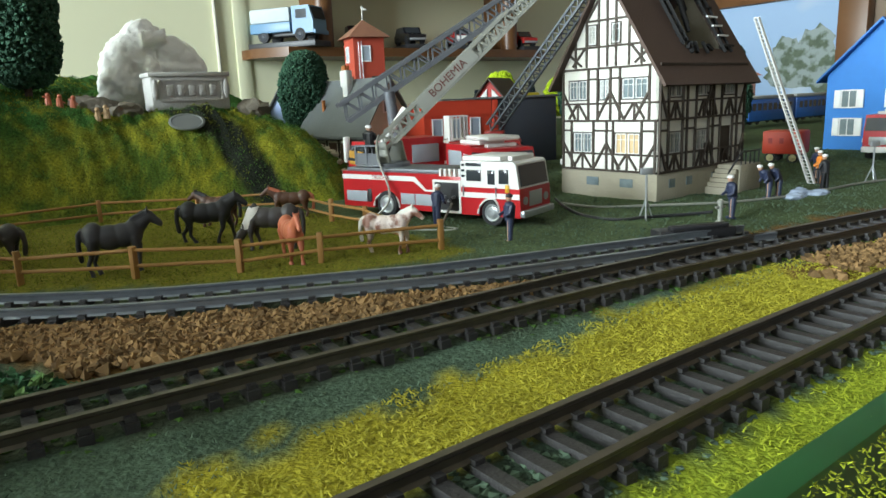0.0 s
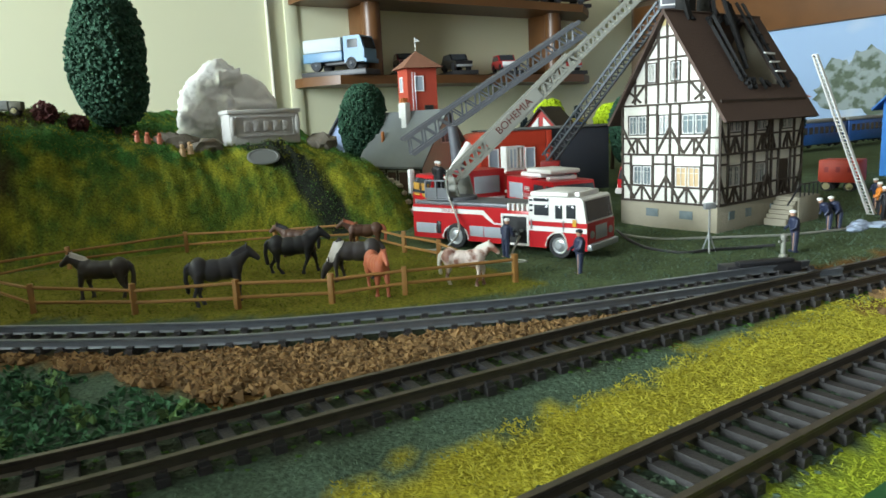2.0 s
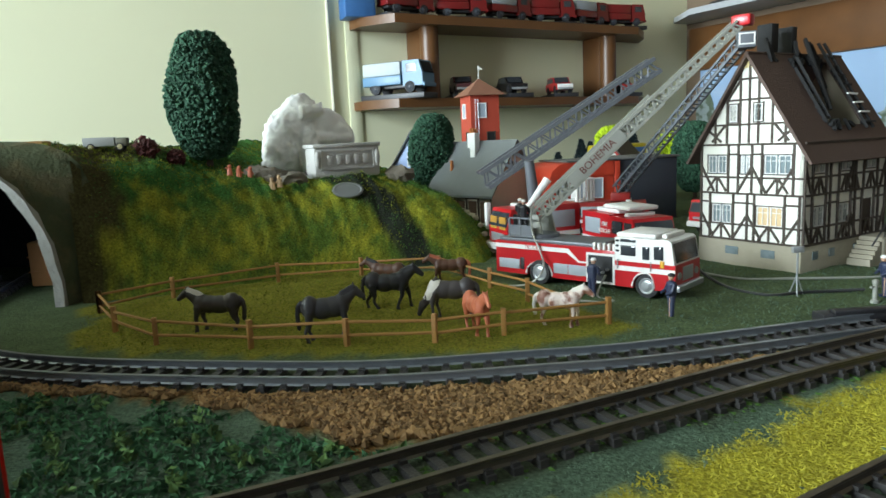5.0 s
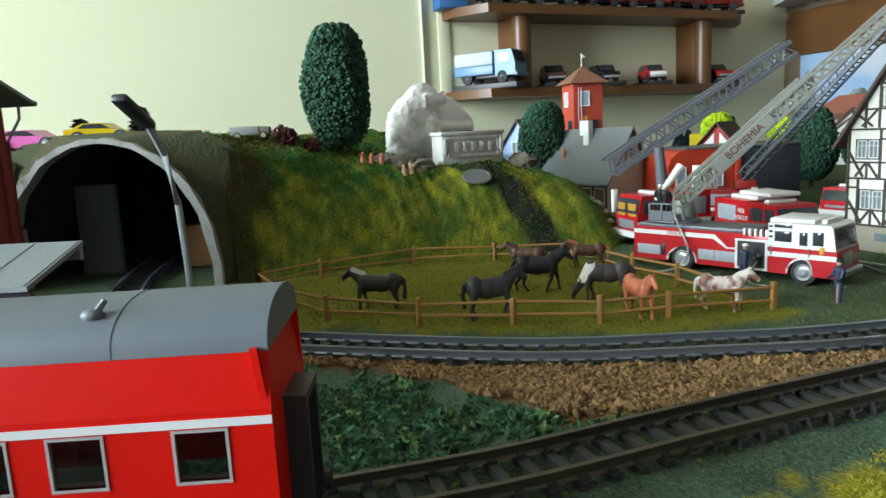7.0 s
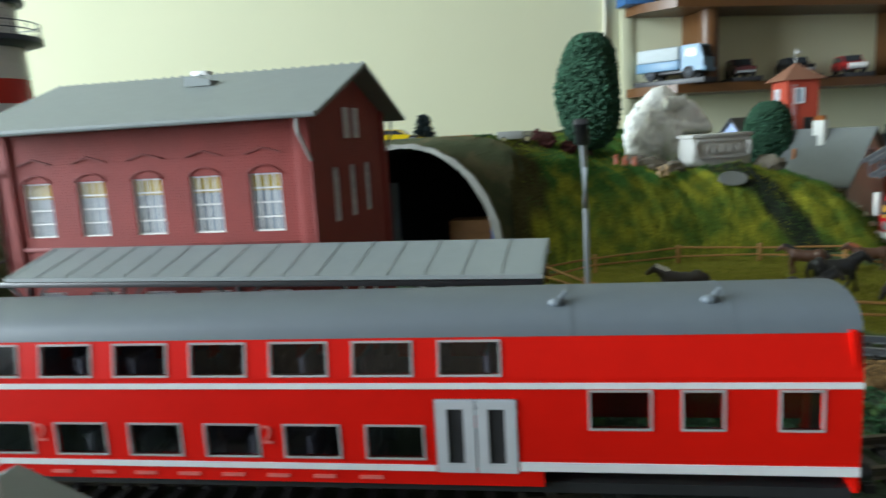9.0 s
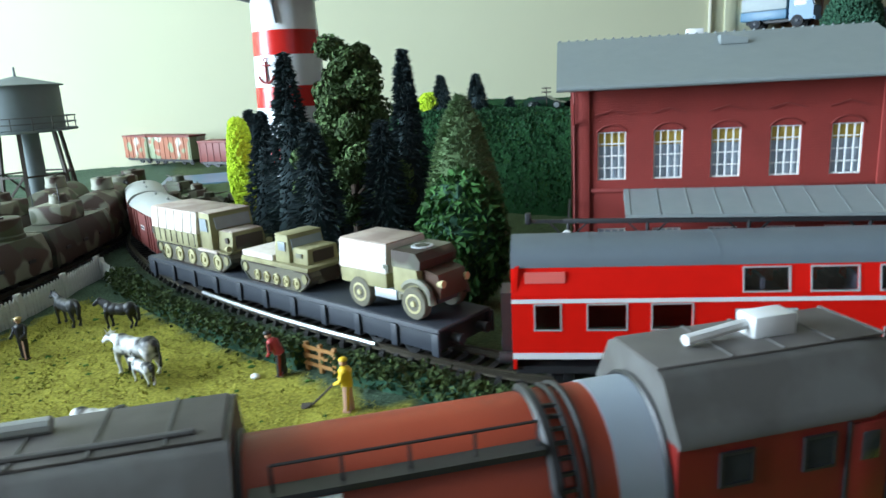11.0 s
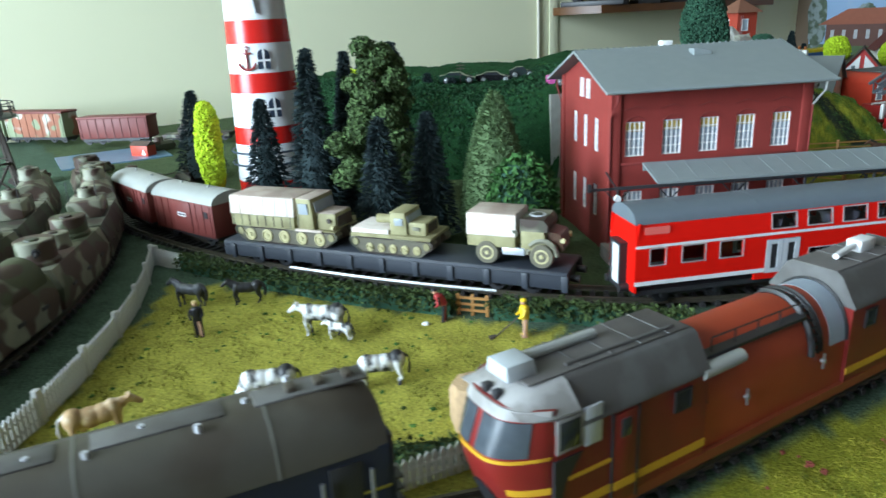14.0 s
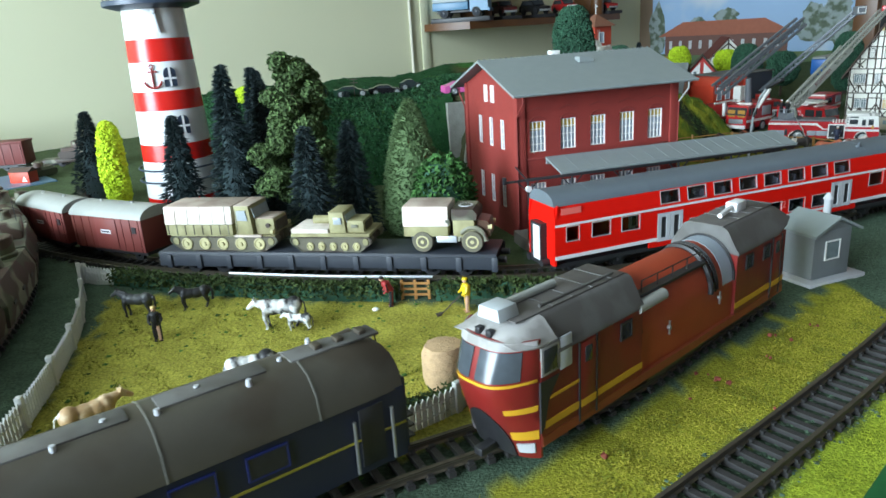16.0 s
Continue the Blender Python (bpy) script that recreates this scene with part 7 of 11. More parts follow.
# ---- fire engines ----
paint("fire_red", (0.42, 0.010, 0.014), 0.3)
paint("fire_white", (0.68, 0.67, 0.64), 0.35)
paint("tyre", (0.013, 0.013, 0.014), 0.7)
paint("alu", (0.36, 0.38, 0.39), 0.35, metal=0.5)
paint("ladder_grey", (0.135, 0.145, 0.16), 0.45, metal=0.3)
paint("ladder_pale", (0.27, 0.275, 0.24), 0.45, metal=0.2)
paint("ladder_dark", (0.085, 0.095, 0.11), 0.45, metal=0.2)
paint("shutter_grey", (0.30, 0.33, 0.36), 0.5)
paint("letter_dark", (0.10, 0.022, 0.016), 0.6)
paint("letter_red", (0.30, 0.015, 0.012), 0.5)
M["dark_glass"] = mat("dark_glass", (0.035, 0.04, 0.045), 0.08, vary=0.2)


def wheel(parent, x, y, r, out, rim="alu", wid=0.0042):
    w = part("wheel", lathe(bmesh.new(), [(r * 0.55, -wid / 2), (r * 0.96, -wid / 2), (r, -wid * 0.3), (r, wid * 0.3), (r * 0.96, wid / 2), (r * 0.55, wid / 2)], 24), M["tyre"], parent, "black tyre", pose(x, y, r, 90 if out < 0 else -90, 0, 0))
    part("rim", lathe(bmesh.new(), [(r * 0.56, wid * 0.2), (r * 0.68, wid * 0.52), (r * 0.62, wid * 0.60), (r * 0.50, wid * 0.50), (r * 0.30, wid * 0.58), (r * 0.22, wid * 0.70), (r * 0.05, wid * 0.72)], 18), M[rim], w, "silver rim")


def truss(parent, p0, p1, w, h, material, n, label, taper=0.75, name="ladder_boom", rail=1.5):
    """A lattice ladder between two points: side trusses and rungs."""
    p0, p1 = Vector(p0), Vector(p1)
    d = (p1 - p0).normalized()
    side = d.cross(Vector((0, 0, 1))).normalized()
    upv = side.cross(d)
    t = max(w * 0.075, 0.00055)
    boom = None

    def at(k, s, v):
        f = 1 - (1 - taper) * k
        return p0 + (p1 - p0) * k + side * s * w / 2 * f + upv * v * h * f
    for s in (-1, 1):
        for v in (0, 1):
            bm = beam(bmesh.new(), at(0, s, v), at(1, s, v), t * rail, t * rail)
            if boom is None:
                boom = part(name, bm, material, parent, label)
            else:
                part("side_rail", bm, material, boom)
    for s in (-1, 1):
        bm = bmesh.new()
        for k in range(n):
            beam(bm, at(k / n, s, 0), at((k + 0.5) / n, s, 1), t, t)
            beam(bm, at((k + 0.5) / n, s, 1), at((k + 1) / n, s, 0), t, t)
        part("lattice", bm, material, boom)
    for k in range(n * 2 + 1):
        part("rung", beam(bmesh.new(), at(k / (2 * n), -1, 0), at(k / (2 * n), 1, 0), t * 0.8, t * 0.8), material, boom)
    return boom, at


T1 = pose(0.1737, 0.5920, 0, 0, 0, -31)
t1 = thing("fire_engine", T1, "red and white American ladder fire engine with silver wheels", "fire engine", "fire engines")
W = 0.0150
part("chassis", box(bmesh.new(), -0.026, 0.098, -0.008, 0.008, 0.005, 0.010, 0.0006), M["black"], t1)


def side_panel(x0, x1, z0, z1, arches):
    """A side with half-round wheel openings, as a polygon."""
    pts = [(x0, z0)]
    for c, r in arches:
        pts += [(c - r, z0)] + [(c - r * math.cos(math.pi * k / 10), max(z0, 0.0062 + r * math.sin(math.pi * k / 10))) for k in range(11)] + [(c + r, z0)]
    pts += [(x1, z0), (x1, z1), (x0, z1)]
    out = []
    for p in pts:
        if not out or (abs(p[0] - out[-1][0]) + abs(p[1] - out[-1][1])) > 1e-7:
            out.append(p)
    return out


part("rear_body", prism(bmesh.new(), side_panel(-0.0275, 0.0385, 0.0052, 0.0268, [(0.0, 0.0083)]), "y", -W, W), M["fire_red"], t1, "red rear body")
part("rear_deck", box(bmesh.new(), -0.026, 0.040, -W + 0.0015, W - 0.0015, 0.0266, 0.0290, 0.0006), M["ladder_grey"], t1, "grey deck")
for s in (-1, 1):
    y = s * (W + 0.0001)
    bm = prism(bmesh.new(), [(-0.0275, 0.0222), (0.0195, 0.0222), (0.0275, 0.0168), (0.0330, 0.0168), (0.0330, 0.0178), (0.0282, 0.0178), (0.0205, 0.0250), (-0.0275, 0.0250)], "y", y - 0.0002, y + 0.0002)
    part("stripe", bm, M["fire_white"], t1, "white stepped stripe")
    words("TRUCK 8", 0.0030, M["letter_red"], t1, pose(-0.004 if s < 0 else 0.0, y + s * 0.0002, 0.0236, 0, 0, 0 if s < 0 else 180) @ FACE)
    for a, b, z0, z1 in ((-0.0255, -0.0125, 0.0085, 0.0150), (0.0098, 0.0200, 0.0085, 0.0150), (0.0205, 0.0330, 0.0085, 0.0150)):
        part("locker", box(bmesh.new(), a, b, y - 0.0003, y + 0.0003, z0, z1, 0.0002), M["shutter_grey"], t1, "grey locker shutter")
    part("tail_light", box(bmesh.new(), -0.0122, -0.0098, y - 0.0003, y + 0.0003, 0.0085, 0.0165, 0.0002), M["black"], t1)
    bm = tube(bmesh.new(), [(0.0086 * math.cos(math.pi * k / 12), y, 0.0062 + 0.0086 * math.sin(math.pi * k / 12)) for k in range(13)], 0.0006, 5)
    part("arch_trim", bm, M["fire_white"], t1)
    # pump panel
    p = part("pump_panel", frame_bm(0.0345, 0.0505, 0.0068, 0.0225, y - 0.0004, y + 0.0004, 0.0014), M["fire_white"], t1, "white chequered pump panel")
    part("pump_back", box(bmesh.new(), 0.0345, 0.0505, y - 0.0002, y + 0.0002, 0.0068, 0.0225), M["black"], p)
    for k in range(4):
        part("valve", rod(bmesh.new(), (0.0385 + 0.003 * k, y, 0.0125 + 0.002 * (k % 2)), (0.0385 + 0.003 * k, y + s * 0.0018, 0.0125 + 0.002 * (k % 2)), 0.0009, 0.0009, 8), M["alu"], p)
part("pump_house", box(bmesh.new(), 0.0385, 0.0525, -W, W, 0.0052, 0.0258, 0.0004), M["fire_red"], t1)
bm = bmesh.new()
for k in range(5):
    box(bm, 0.0375 + 0.0032 * k, 0.0388 + 0.0032 * k, -W - 0.0001, -W + 0.002, 0.0258, 0.0300)
part("rail_slat", bm, M["fire_white"], t1)
part("cab_lower", prism(bmesh.new(), side_panel(0.0520, 0.1020, 0.0052, 0.0205, [(0.0714, 0.0083)]), "y", -W - 0.0003, W + 0.0003), M["fire_red"], t1, "red lower cab")
cab_top = [(0.0520, 0.0205), (0.1010, 0.0205), (0.0975, 0.0330), (0.0950, 0.0345), (0.0520, 0.0345)]
part("cab_upper", prism(bmesh.new(), cab_top, "y", -W - 0.0003, W + 0.0003), M["fire_white"], t1, "white upper cab")
part("cab_roof", box(bmesh.new(), 0.0520, 0.0800, -W + 0.001, W - 0.001, 0.0345, 0.0372, 0.0010), M["fire_white"], t1, "raised white cab roof")
part("light_bar", box(bmesh.new(), 0.0840, 0.0895, -0.011, 0.011, 0.0345, 0.0372, 0.0008), M["fire_white"], t1, "white light bar")
for s in (-1, 1):
    y = s * (W + 0.0005)
    for a, b, z0, z1 in ((0.0558, 0.0648, 0.0240, 0.0300), (0.0690, 0.0745, 0.0225, 0.0300), (0.0795, 0.0895, 0.0230, 0.0305), (0.0555, 0.0650, 0.0320, 0.0338)):
        part("cab_window", box(bmesh.new(), a, b, y - 0.0003, y + 0.0003, z0, z1, 0.0002), M["dark_glass"], t1, "dark cab window")
    part("stripe", box(bmesh.new(), 0.0520, 0.1018, y - 0.0003, y + 0.0002, 0.0150, 0.0178), M["fire_white"], t1, "white side stripe")
    part("badge", box(bmesh.new(), 0.0862, 0.0905, y - 0.0003, y + 0.0004, 0.0185, 0.0225, 0.0002), M["loco_yellow"], t1, "small yellow door badge")
    bm = tube(bmesh.new(), [(0.0714 + 0.0087 * math.cos(math.pi * k / 12), y, 0.0062 + 0.0087 * math.sin(math.pi * k / 12)) for k in range(13)], 0.0006, 5)
    part("arch_trim", bm, M["fire_white"], t1)
    for x in (0.0540, 0.0765):
        part("grab_rail", rod(bmesh.new(), (x, y + s * 0.0006, 0.016), (x, y + s * 0.0006, 0.0215), 0.0004, 0.0004, 6), M["alu"], t1)
    for x in (0.0, 0.0714):
        wheel(t1, x, s * (W - 0.0020), 0.0071, s)
    for dz in (0.026, 0.029, 0.032):
        part("louvre", box(bmesh.new(), 0.0527, 0.0545, y - 0.0003, y + 0.0003, dz, dz + 0.0012), M["dark_glass"], t1)
part("windscreen", prism(bmesh.new(), [(0.1012, 0.0215), (0.0980, 0.0325), (0.0985, 0.0327), (0.1018, 0.0217)], "y", -W + 0.0015, W - 0.0015), M["dark_glass"], t1, "dark windscreen")
part("windscreen_frame", prism(bmesh.new(), [(0.1005, 0.0205), (0.0972, 0.0335), (0.0976, 0.0336), (0.1010, 0.0206)], "y", -W - 0.0002, W + 0.0002), M["fire_white"], t1)
part("bumper", box(bmesh.new(), 0.1015, 0.1070, -W - 0.0006, W + 0.0006, 0.0055, 0.0092, 0.0010), M["alu"], t1, "bright bumper")
for y in (-0.0105, 0.0105):
    bm = rod(bmesh.new(), (0.1018, y, 0.0140), (0.1030, y, 0.0140), 0.0022, 0.0022, 14)
    part("headlight", bm, M["alu"], t1, "bright headlight")
part("grille", box(bmesh.new(), 0.1018, 0.1026, -0.0065, 0.0065, 0.0105, 0.0185, 0.0003), M["alu"], t1, "bright grille")


def shorten(x):
    """The engine's true proportions along its length: long tail, short nose."""
    return x * 1.18 if x < 0 else x * 0.92 if x < 0.0714 else 0.0657 + (x - 0.0714) * 0.50


for ob in t1.children_recursive:
    if abs(ob.location.x) > 1e-6 and ob.parent == t1:
        ob.location = (shorten(ob.location.x), ob.location.y * 0.93, ob.location.z * 0.885)
        if ob.name.startswith("wheel"):
            ob.scale = (0.90, 0.885, 1.0)
    elif ob.matrix_basis.is_identity and (ob.parent == t1 or ob.parent.matrix_basis.is_identity):
        for v in ob.data.vertices:
            v.co = (shorten(v.co.x), v.co.y * 0.93, v.co.z * 0.885)
part("turntable", lathe(bmesh.new(), [(0.0100, 0.0255), (0.0100, 0.0275), (0.0085, 0.0280)], 24, -0.008, 0), M["ladder_grey"], t1, "round turntable")
for s in (-1, 1):
    part("boom_support", prism(bmesh.new(), [(-0.017, 0.028), (-0.003, 0.028), (-0.006, 0.0390), (-0.012, 0.0390)], "y", s * 0.0062, s * 0.0072), M["ladder_pale"], t1, "grey boom bracket")
cage = part("operator_cage", box(bmesh.new(), -0.0225, -0.006, -0.0135, -0.0062, 0.0262, 0.0274, 0.0003), M["ladder_grey"], t1, "grey operator platform with rails")
for x in (-0.0222, -0.0145, -0.0065):
    part("cage_post", box(bmesh.new(), x - 0.0006, x + 0.0006, -0.0137, -0.0127, 0.0274, 0.0375), M["ladder_grey"], cage)
for z in (0.0325, 0.0370):
    part("cage_rail", box(bmesh.new(), -0.0222, -0.0065, -0.0136, -0.0128, z, z + 0.0009), M["ladder_grey"], cage)
for x in (-0.0185, -0.0105):
    part("cage_panel", box(bmesh.new(), x - 0.0032, x + 0.0032, -0.0135, -0.0130, 0.0276, 0.0324), M["ladder_grey"], cage)
# the boom, raised towards the house's gable
inv = T1.inverted()
tip = inv @ Vector((0.2785, 0.6235, 0.1400))
boom, at = truss(t1, (-0.012, 0.000, 0.0350), tip, 0.0115, 0.0062, M["ladder_pale"], 26, "pale grey raised lattice ladder", 0.72)
boom2, _ = truss(t1, Vector((-0.012, 0, 0.0340)).lerp(tip, 0.04), Vector((-0.012, 0, 0.0340)).lerp(tip, 0.62), 0.0145, 0.0072, M["ladder_pale"], 14, "outer ladder section", 0.95, "ladder_section")
d = (tip - Vector((-0.012, 0, 0.0350))).normalized()
side = d.cross(Vector((0, 0, 1))).normalized()
upv = side.cross(d)
c = Vector((-0.012, 0, 0.0350)).lerp(tip, 0.31)
sgn = 1 if side.y < 0 else -1
near = side * sgn
plate_m = Matrix((( d.x, upv.x, near.x, 0), (d.y, upv.y, near.y, 0), (d.z, upv.z, near.z, 0), (0, 0, 0, 1)))
bm = box(bmesh.new(), -0.0205, 0.0205, -0.0032, 0.0040, -0.0003, 0.0003)
plate = part("name_panel", bm, mat("panel_grey", (0.25, 0.255, 0.225), 0.5), t1, "grey panel lettered in dark red", Matrix.Translation(c + near * 0.0079 + upv * 0.0032) @ plate_m)
lt = words("BOHEMIA", 0.0060, M["letter_dark"], plate, pose(0.001, 0.0006, 0.0004))
part("monitor", box(bmesh.new(), -0.0055, 0.0055, -0.004, 0.004, -0.001, 0.0055, 0.0014), M["fire_red"], t1, "red water monitor at the tip", Matrix.Translation(tip + Vector((0.002, 0, 0.0015))))
hose_pts = spline([(-0.009, -0.0085, 0.0430), (-0.006, -0.0140, 0.0390), (-0.004, -0.0155, 0.0300), (0.000, -0.0160, 0.0220), (0.0050, -0.0185, 0.0150), (0.0060, -0.0210, 0.0090), (0.001, -0.0240, 0.0030), (-0.006, -0.0270, 0.0008), (-0.012, -0.030, 0.0006)], 0.002)
hose = solo("fire_hose", tube(bmesh.new(), hose_pts, 0.0006, 6), M["ladder_pale"], T1, "thin pale hose hanging from the ladder base", "hose", "fire hoses")
hose_pts = spline([(0.043, -0.0155, 0.010), (0.042, -0.021, 0.003), (0.046, -0.028, 0.0006), (0.056, -0.030, 0.0006), (0.052, -0.036, 0.0006), (0.036, -0.040, 0.0006), (0.022, -0.044, 0.0006)], 0.002)
solo("fire_hose", tube(bmesh.new(), hose_pts, 0.0006, 6), M["ladder_pale"], T1, "thin pale hose curling from the pump panel", "hose", "fire hoses")


def plain_engine(m, label, length, h, cab_front=True, cab_len=0.032, tint="fire_red", white_top=True, name="fire_engine"):
    """A European fire engine: box body, cab with bright windows. Its front is at +x."""
    t = thing(name, m, label, "fire engine", "fire engines")
    w = 0.0145
    part("body", prism(bmesh.new(), side_panel(0, length - cab_len, 0.006, h, [(0.020, 0.008)]), "y", -w, w), M[tint], t)
    part("cab", prism(bmesh.new(), [(length - cab_len, 0.006), (length, 0.006), (length, h * 0.62), (length - 0.0035, h * 0.97), (length - cab_len, h * 0.97)], "y", -w, w), M[tint], t)
    part("windscreen", prism(bmesh.new(), [(length + 0.0002, h * 0.63), (length - 0.003, h * 0.90), (length - 0.0024, h * 0.905), (length + 0.0008, h * 0.635)], "y", -w + 0.001, w - 0.001), M["dark_glass"], t)
    for s in (-1, 1):
        y = s * (w + 0.0002)
        part("cab_window", box(bmesh.new(), length - cab_len * 0.42, length - 0.0045, y - 0.0003, y + 0.0003, h * 0.62, h * 0.88, 0.0002), M["dark_glass"], t)
        part("cab_window", box(bmesh.new(), length - cab_len * 0.9, length - cab_len * 0.5, y - 0.0003, y + 0.0003, h * 0.62, h * 0.88, 0.0002), M["dark_glass"], t)
        for k in range(int((length - cab_len) / 0.025)):
            a = 0.004 + k * 0.026
            part("locker", box(bmesh.new(), a, a + 0.020, y - 0.0003, y + 0.0003, h * 0.55, h * 0.88, 0.0002), M["shutter_grey"], t, "grey locker shutter")
        part("stripe", box(bmesh.new(), 0.0, length, y - 0.0003, y + 0.0002, h * 0.38, h * 0.47), M["fire_white"], t, "white stripe")
        for x in (0.020, length - 0.014):
            wheel(t, x, s * (w - 0.002), 0.0068, s)
    part("bumper", box(bmesh.new(), length, length + 0.003, -w, w, 0.006, 0.0105, 0.0006), M["fire_white"], t, "white bumper")
    part("grille", box(bmesh.new(), length, length + 0.0008, -w * 0.7, w * 0.7, 0.012, h * 0.5, 0.0002), M["alu"], t, "pale grille")
    if white_top:
        part("roof_ladder", box(bmesh.new(), 0.010, length - 0.028, -0.009, 0.009, h, h + 0.0028, 0.0008), M["fire_white"], t, "white roof rack")
    part("light_bar", box(bmesh.new(), length - 0.020, length - 0.015, -0.010, 0.010, h * 0.97, h * 0.97 + 0.0022, 0.0006), M["fire_white"], t)
    return t


# rescue engine behind the ladder engine
t3 = plain_engine(pose(0.2010, 0.6885, 0, 0, 0, -60), "red rescue fire engine with white roof rack", 0.066, 0.0315, cab_len=0.030)
words("FIRE", 0.0042, M["fire_white"], t3, pose(0.030, -0.0149, 0.0245) @ FACE)
words("RESCUE", 0.0042, M["fire_white"], t3, pose(0.030, -0.0149, 0.0200) @ FACE)
part("roof_pack", box(bmesh.new(), 0.020, 0.052, -0.010, 0.012, 0.0343, 0.0372, 0.0012), M["fire_white"], t3, "white roof locker")
t5 = plain_engine(pose(0.140, 0.770, 0, 0, 0, 28), "dark red snorkel engine with a white basket", 0.062, 0.026, tint="letter_red", white_top=False, cab_len=0.024)
sn = part("snorkel_arm", rod(bmesh.new(), (-0.004, -0.004, 0.0275), (0.044, -0.004, 0.0290), 0.0014, 0.0012, 8), M["fire_white"], t5, "white folded snorkel arm")
bk = part("basket", frame_bm(0.044, 0.058, 0.0285, 0.0460, -0.009, 0.003, 0.0012), M["fire_white"], t5, "white snorkel basket")
for k in range(4):
    part("basket_bar", box(bmesh.new(), 0.0452 + 0.0034 * k, 0.0462 + 0.0034 * k, -0.0092, -0.008, 0.0285, 0.0460), M["fire_white"], bk)
# turntable ladder engine facing the pasture
t2 = plain_engine(pose(0.1780, 0.7015, 0, 0, 0, 214), "red turntable ladder engine with white cab trim", 0.058, 0.0360, white_top=False, cab_len=0.024)
part("mirror", box(bmesh.new(), 0.055, 0.059, -0.0205, -0.0165, 0.021, 0.038, 0.0005), M["fire_white"], t2, "white panel by the cab")
for k in (-1, 1):
    part("cab_light", box(bmesh.new(), 0.0572, 0.0582, k * 0.007 - 0.005, k * 0.007 + 0.005, 0.0205, 0.0295), mat("amber_glass", (0.45, 0.24, 0.05), 0.2), t2, "amber tinted windscreen half")
inv = t2.matrix_basis.inverted()
b0, t0 = inv @ Vector((0.1185, 0.7000, 0.0480)), inv @ Vector((0.244, 0.745, 0.1285))
truss(t2, b0, t0, 0.0145, 0.0125, M["ladder_grey"], 13, "grey raised lattice ladder", 0.80, rail=2.6)
part("ladder_post", rod(bmesh.new(), inv @ Vector((0.154, 0.691, 0.036)), inv @ Vector((0.151, 0.688, 0.067)), 0.0045, 0.0035, 12), M["ladder_grey"], t2, "grey ladder turntable")
part("spotlight", rod(bmesh.new(), inv @ Vector((0.150, 0.652, 0.033)), inv @ Vector((0.166, 0.660, 0.055)), 0.0016, 0.0030, 10), M["fire_white"], t2, "white ladder control arm")
# dark ladder engine further back
t4 = plain_engine(pose(0.182, 0.792, 0, 0, 0, -3), "dark red ladder engine with a dark raised ladder", 0.060, 0.027, tint="letter_red", white_top=False)
inv = t4.matrix_basis.inverted()
truss(t4, inv @ Vector((0.2189, 0.790, 0.034)), inv @ Vector((0.2980, 0.712, 0.1390)), 0.0105, 0.0070, M["ladder_dark"], 20, "dark grey raised lattice ladder", 0.8, rail=2.0)
part("ladder_base", box(bmesh.new(), 0.028, 0.044, -0.007, 0.007, 0.027, 0.034, 0.001), M["letter_red"], t4, "dark red ladder base")
bk = part("basket", box(bmesh.new(), -0.007, 0.005, -0.0065, 0.0065, 0.0, 0.011, 0.001), M["ladder_grey"], t4, "grey rescue basket", Matrix.Translation(inv @ Vector((0.300, 0.710, 0.137))))
part("basket_window", frame_bm(-0.0055, 0.003, 0.003, 0.009, -0.0070, -0.0060, 0.0009), M["fire_white"], bk)
# white truck near the house, red vehicles by the blue house
plain_engine(pose(*un(0.80, 0.37), 0, 0, UA + 180), "red and white breakdown truck beside the house", 0.07, 0.028, tint="fire_red", white_top=False, name="tow_truck")
plain_engine(pose(0.575, 0.855, 0, 0, 0, UA + 185), "red and white fire engine parked by the blue house", 0.085, 0.036)
trailer = thing("equipment_trailer", pose(0.450, 0.803, 0, 0, 0, UA - 80) @ Matrix.Scale(0.70, 4), "orange-red box trailer on pale wheels", "trailer")
part("box_body", box(bmesh.new(), -0.021, 0.021, -0.016, 0.016, 0.010, 0.036, 0.002), M["shed_red"], trailer)
for x in (-0.012, 0.0, 0.012):
    part("hatch", box(bmesh.new(), x - 0.0022, x + 0.0022, -0.0163, -0.0158, 0.022, 0.028), M["letter_red"], trailer)
for s in (-1, 1):
    for x in (-0.012, 0.012):
        wheel(trailer, x, s * 0.013, 0.006, s, "hub")
# second fire hoses and the hand ladder at the house
ground_hose = spline([(0.258, 0.604, 0.0016), (0.277, 0.590, 0.0010), (0.304, 0.591, 0.0010), (0.335, 0.593, 0.0010), (0.348, 0.596, 0.0010), (0.378, 0.609, 0.0010), (0.412, 0.634, 0.0010), (0.452, 0.664, 0.0010), (0.53, 0.70, 0.0010)], 0.003)
solo("fire_hose", tube(bmesh.new(), ground_hose, 0.0007, 6), M["ladder_pale"], pose(0, 0, 0), "pale hose laid along the grass by the house", "hose", "fire hoses")
ground_hose = spline([(0.256, 0.611, 0.0030), (0.260, 0.590, 0.0014), (0.267, 0.565, 0.0010), (0.281, 0.550, 0.0010), (0.296, 0.556, 0.0010), (0.312, 0.560, 0.0010), (0.328, 0.558, 0.0024)], 0.003)
solo("fire_hose", tube(bmesh.new(), ground_hose, 0.0008, 6), M["black"], pose(0, 0, 0), "black hose lying on the grass", "hose", "fire hoses")
bm = lathe(bmesh.new(), [(0.0019, -0.001), (0.0019, 0.001), (0.0011, 0.0014), (0.0011, 0.0085), (0.0015, 0.0090), (0.0015, 0.0105), (0.0004, 0.0112)], 12)
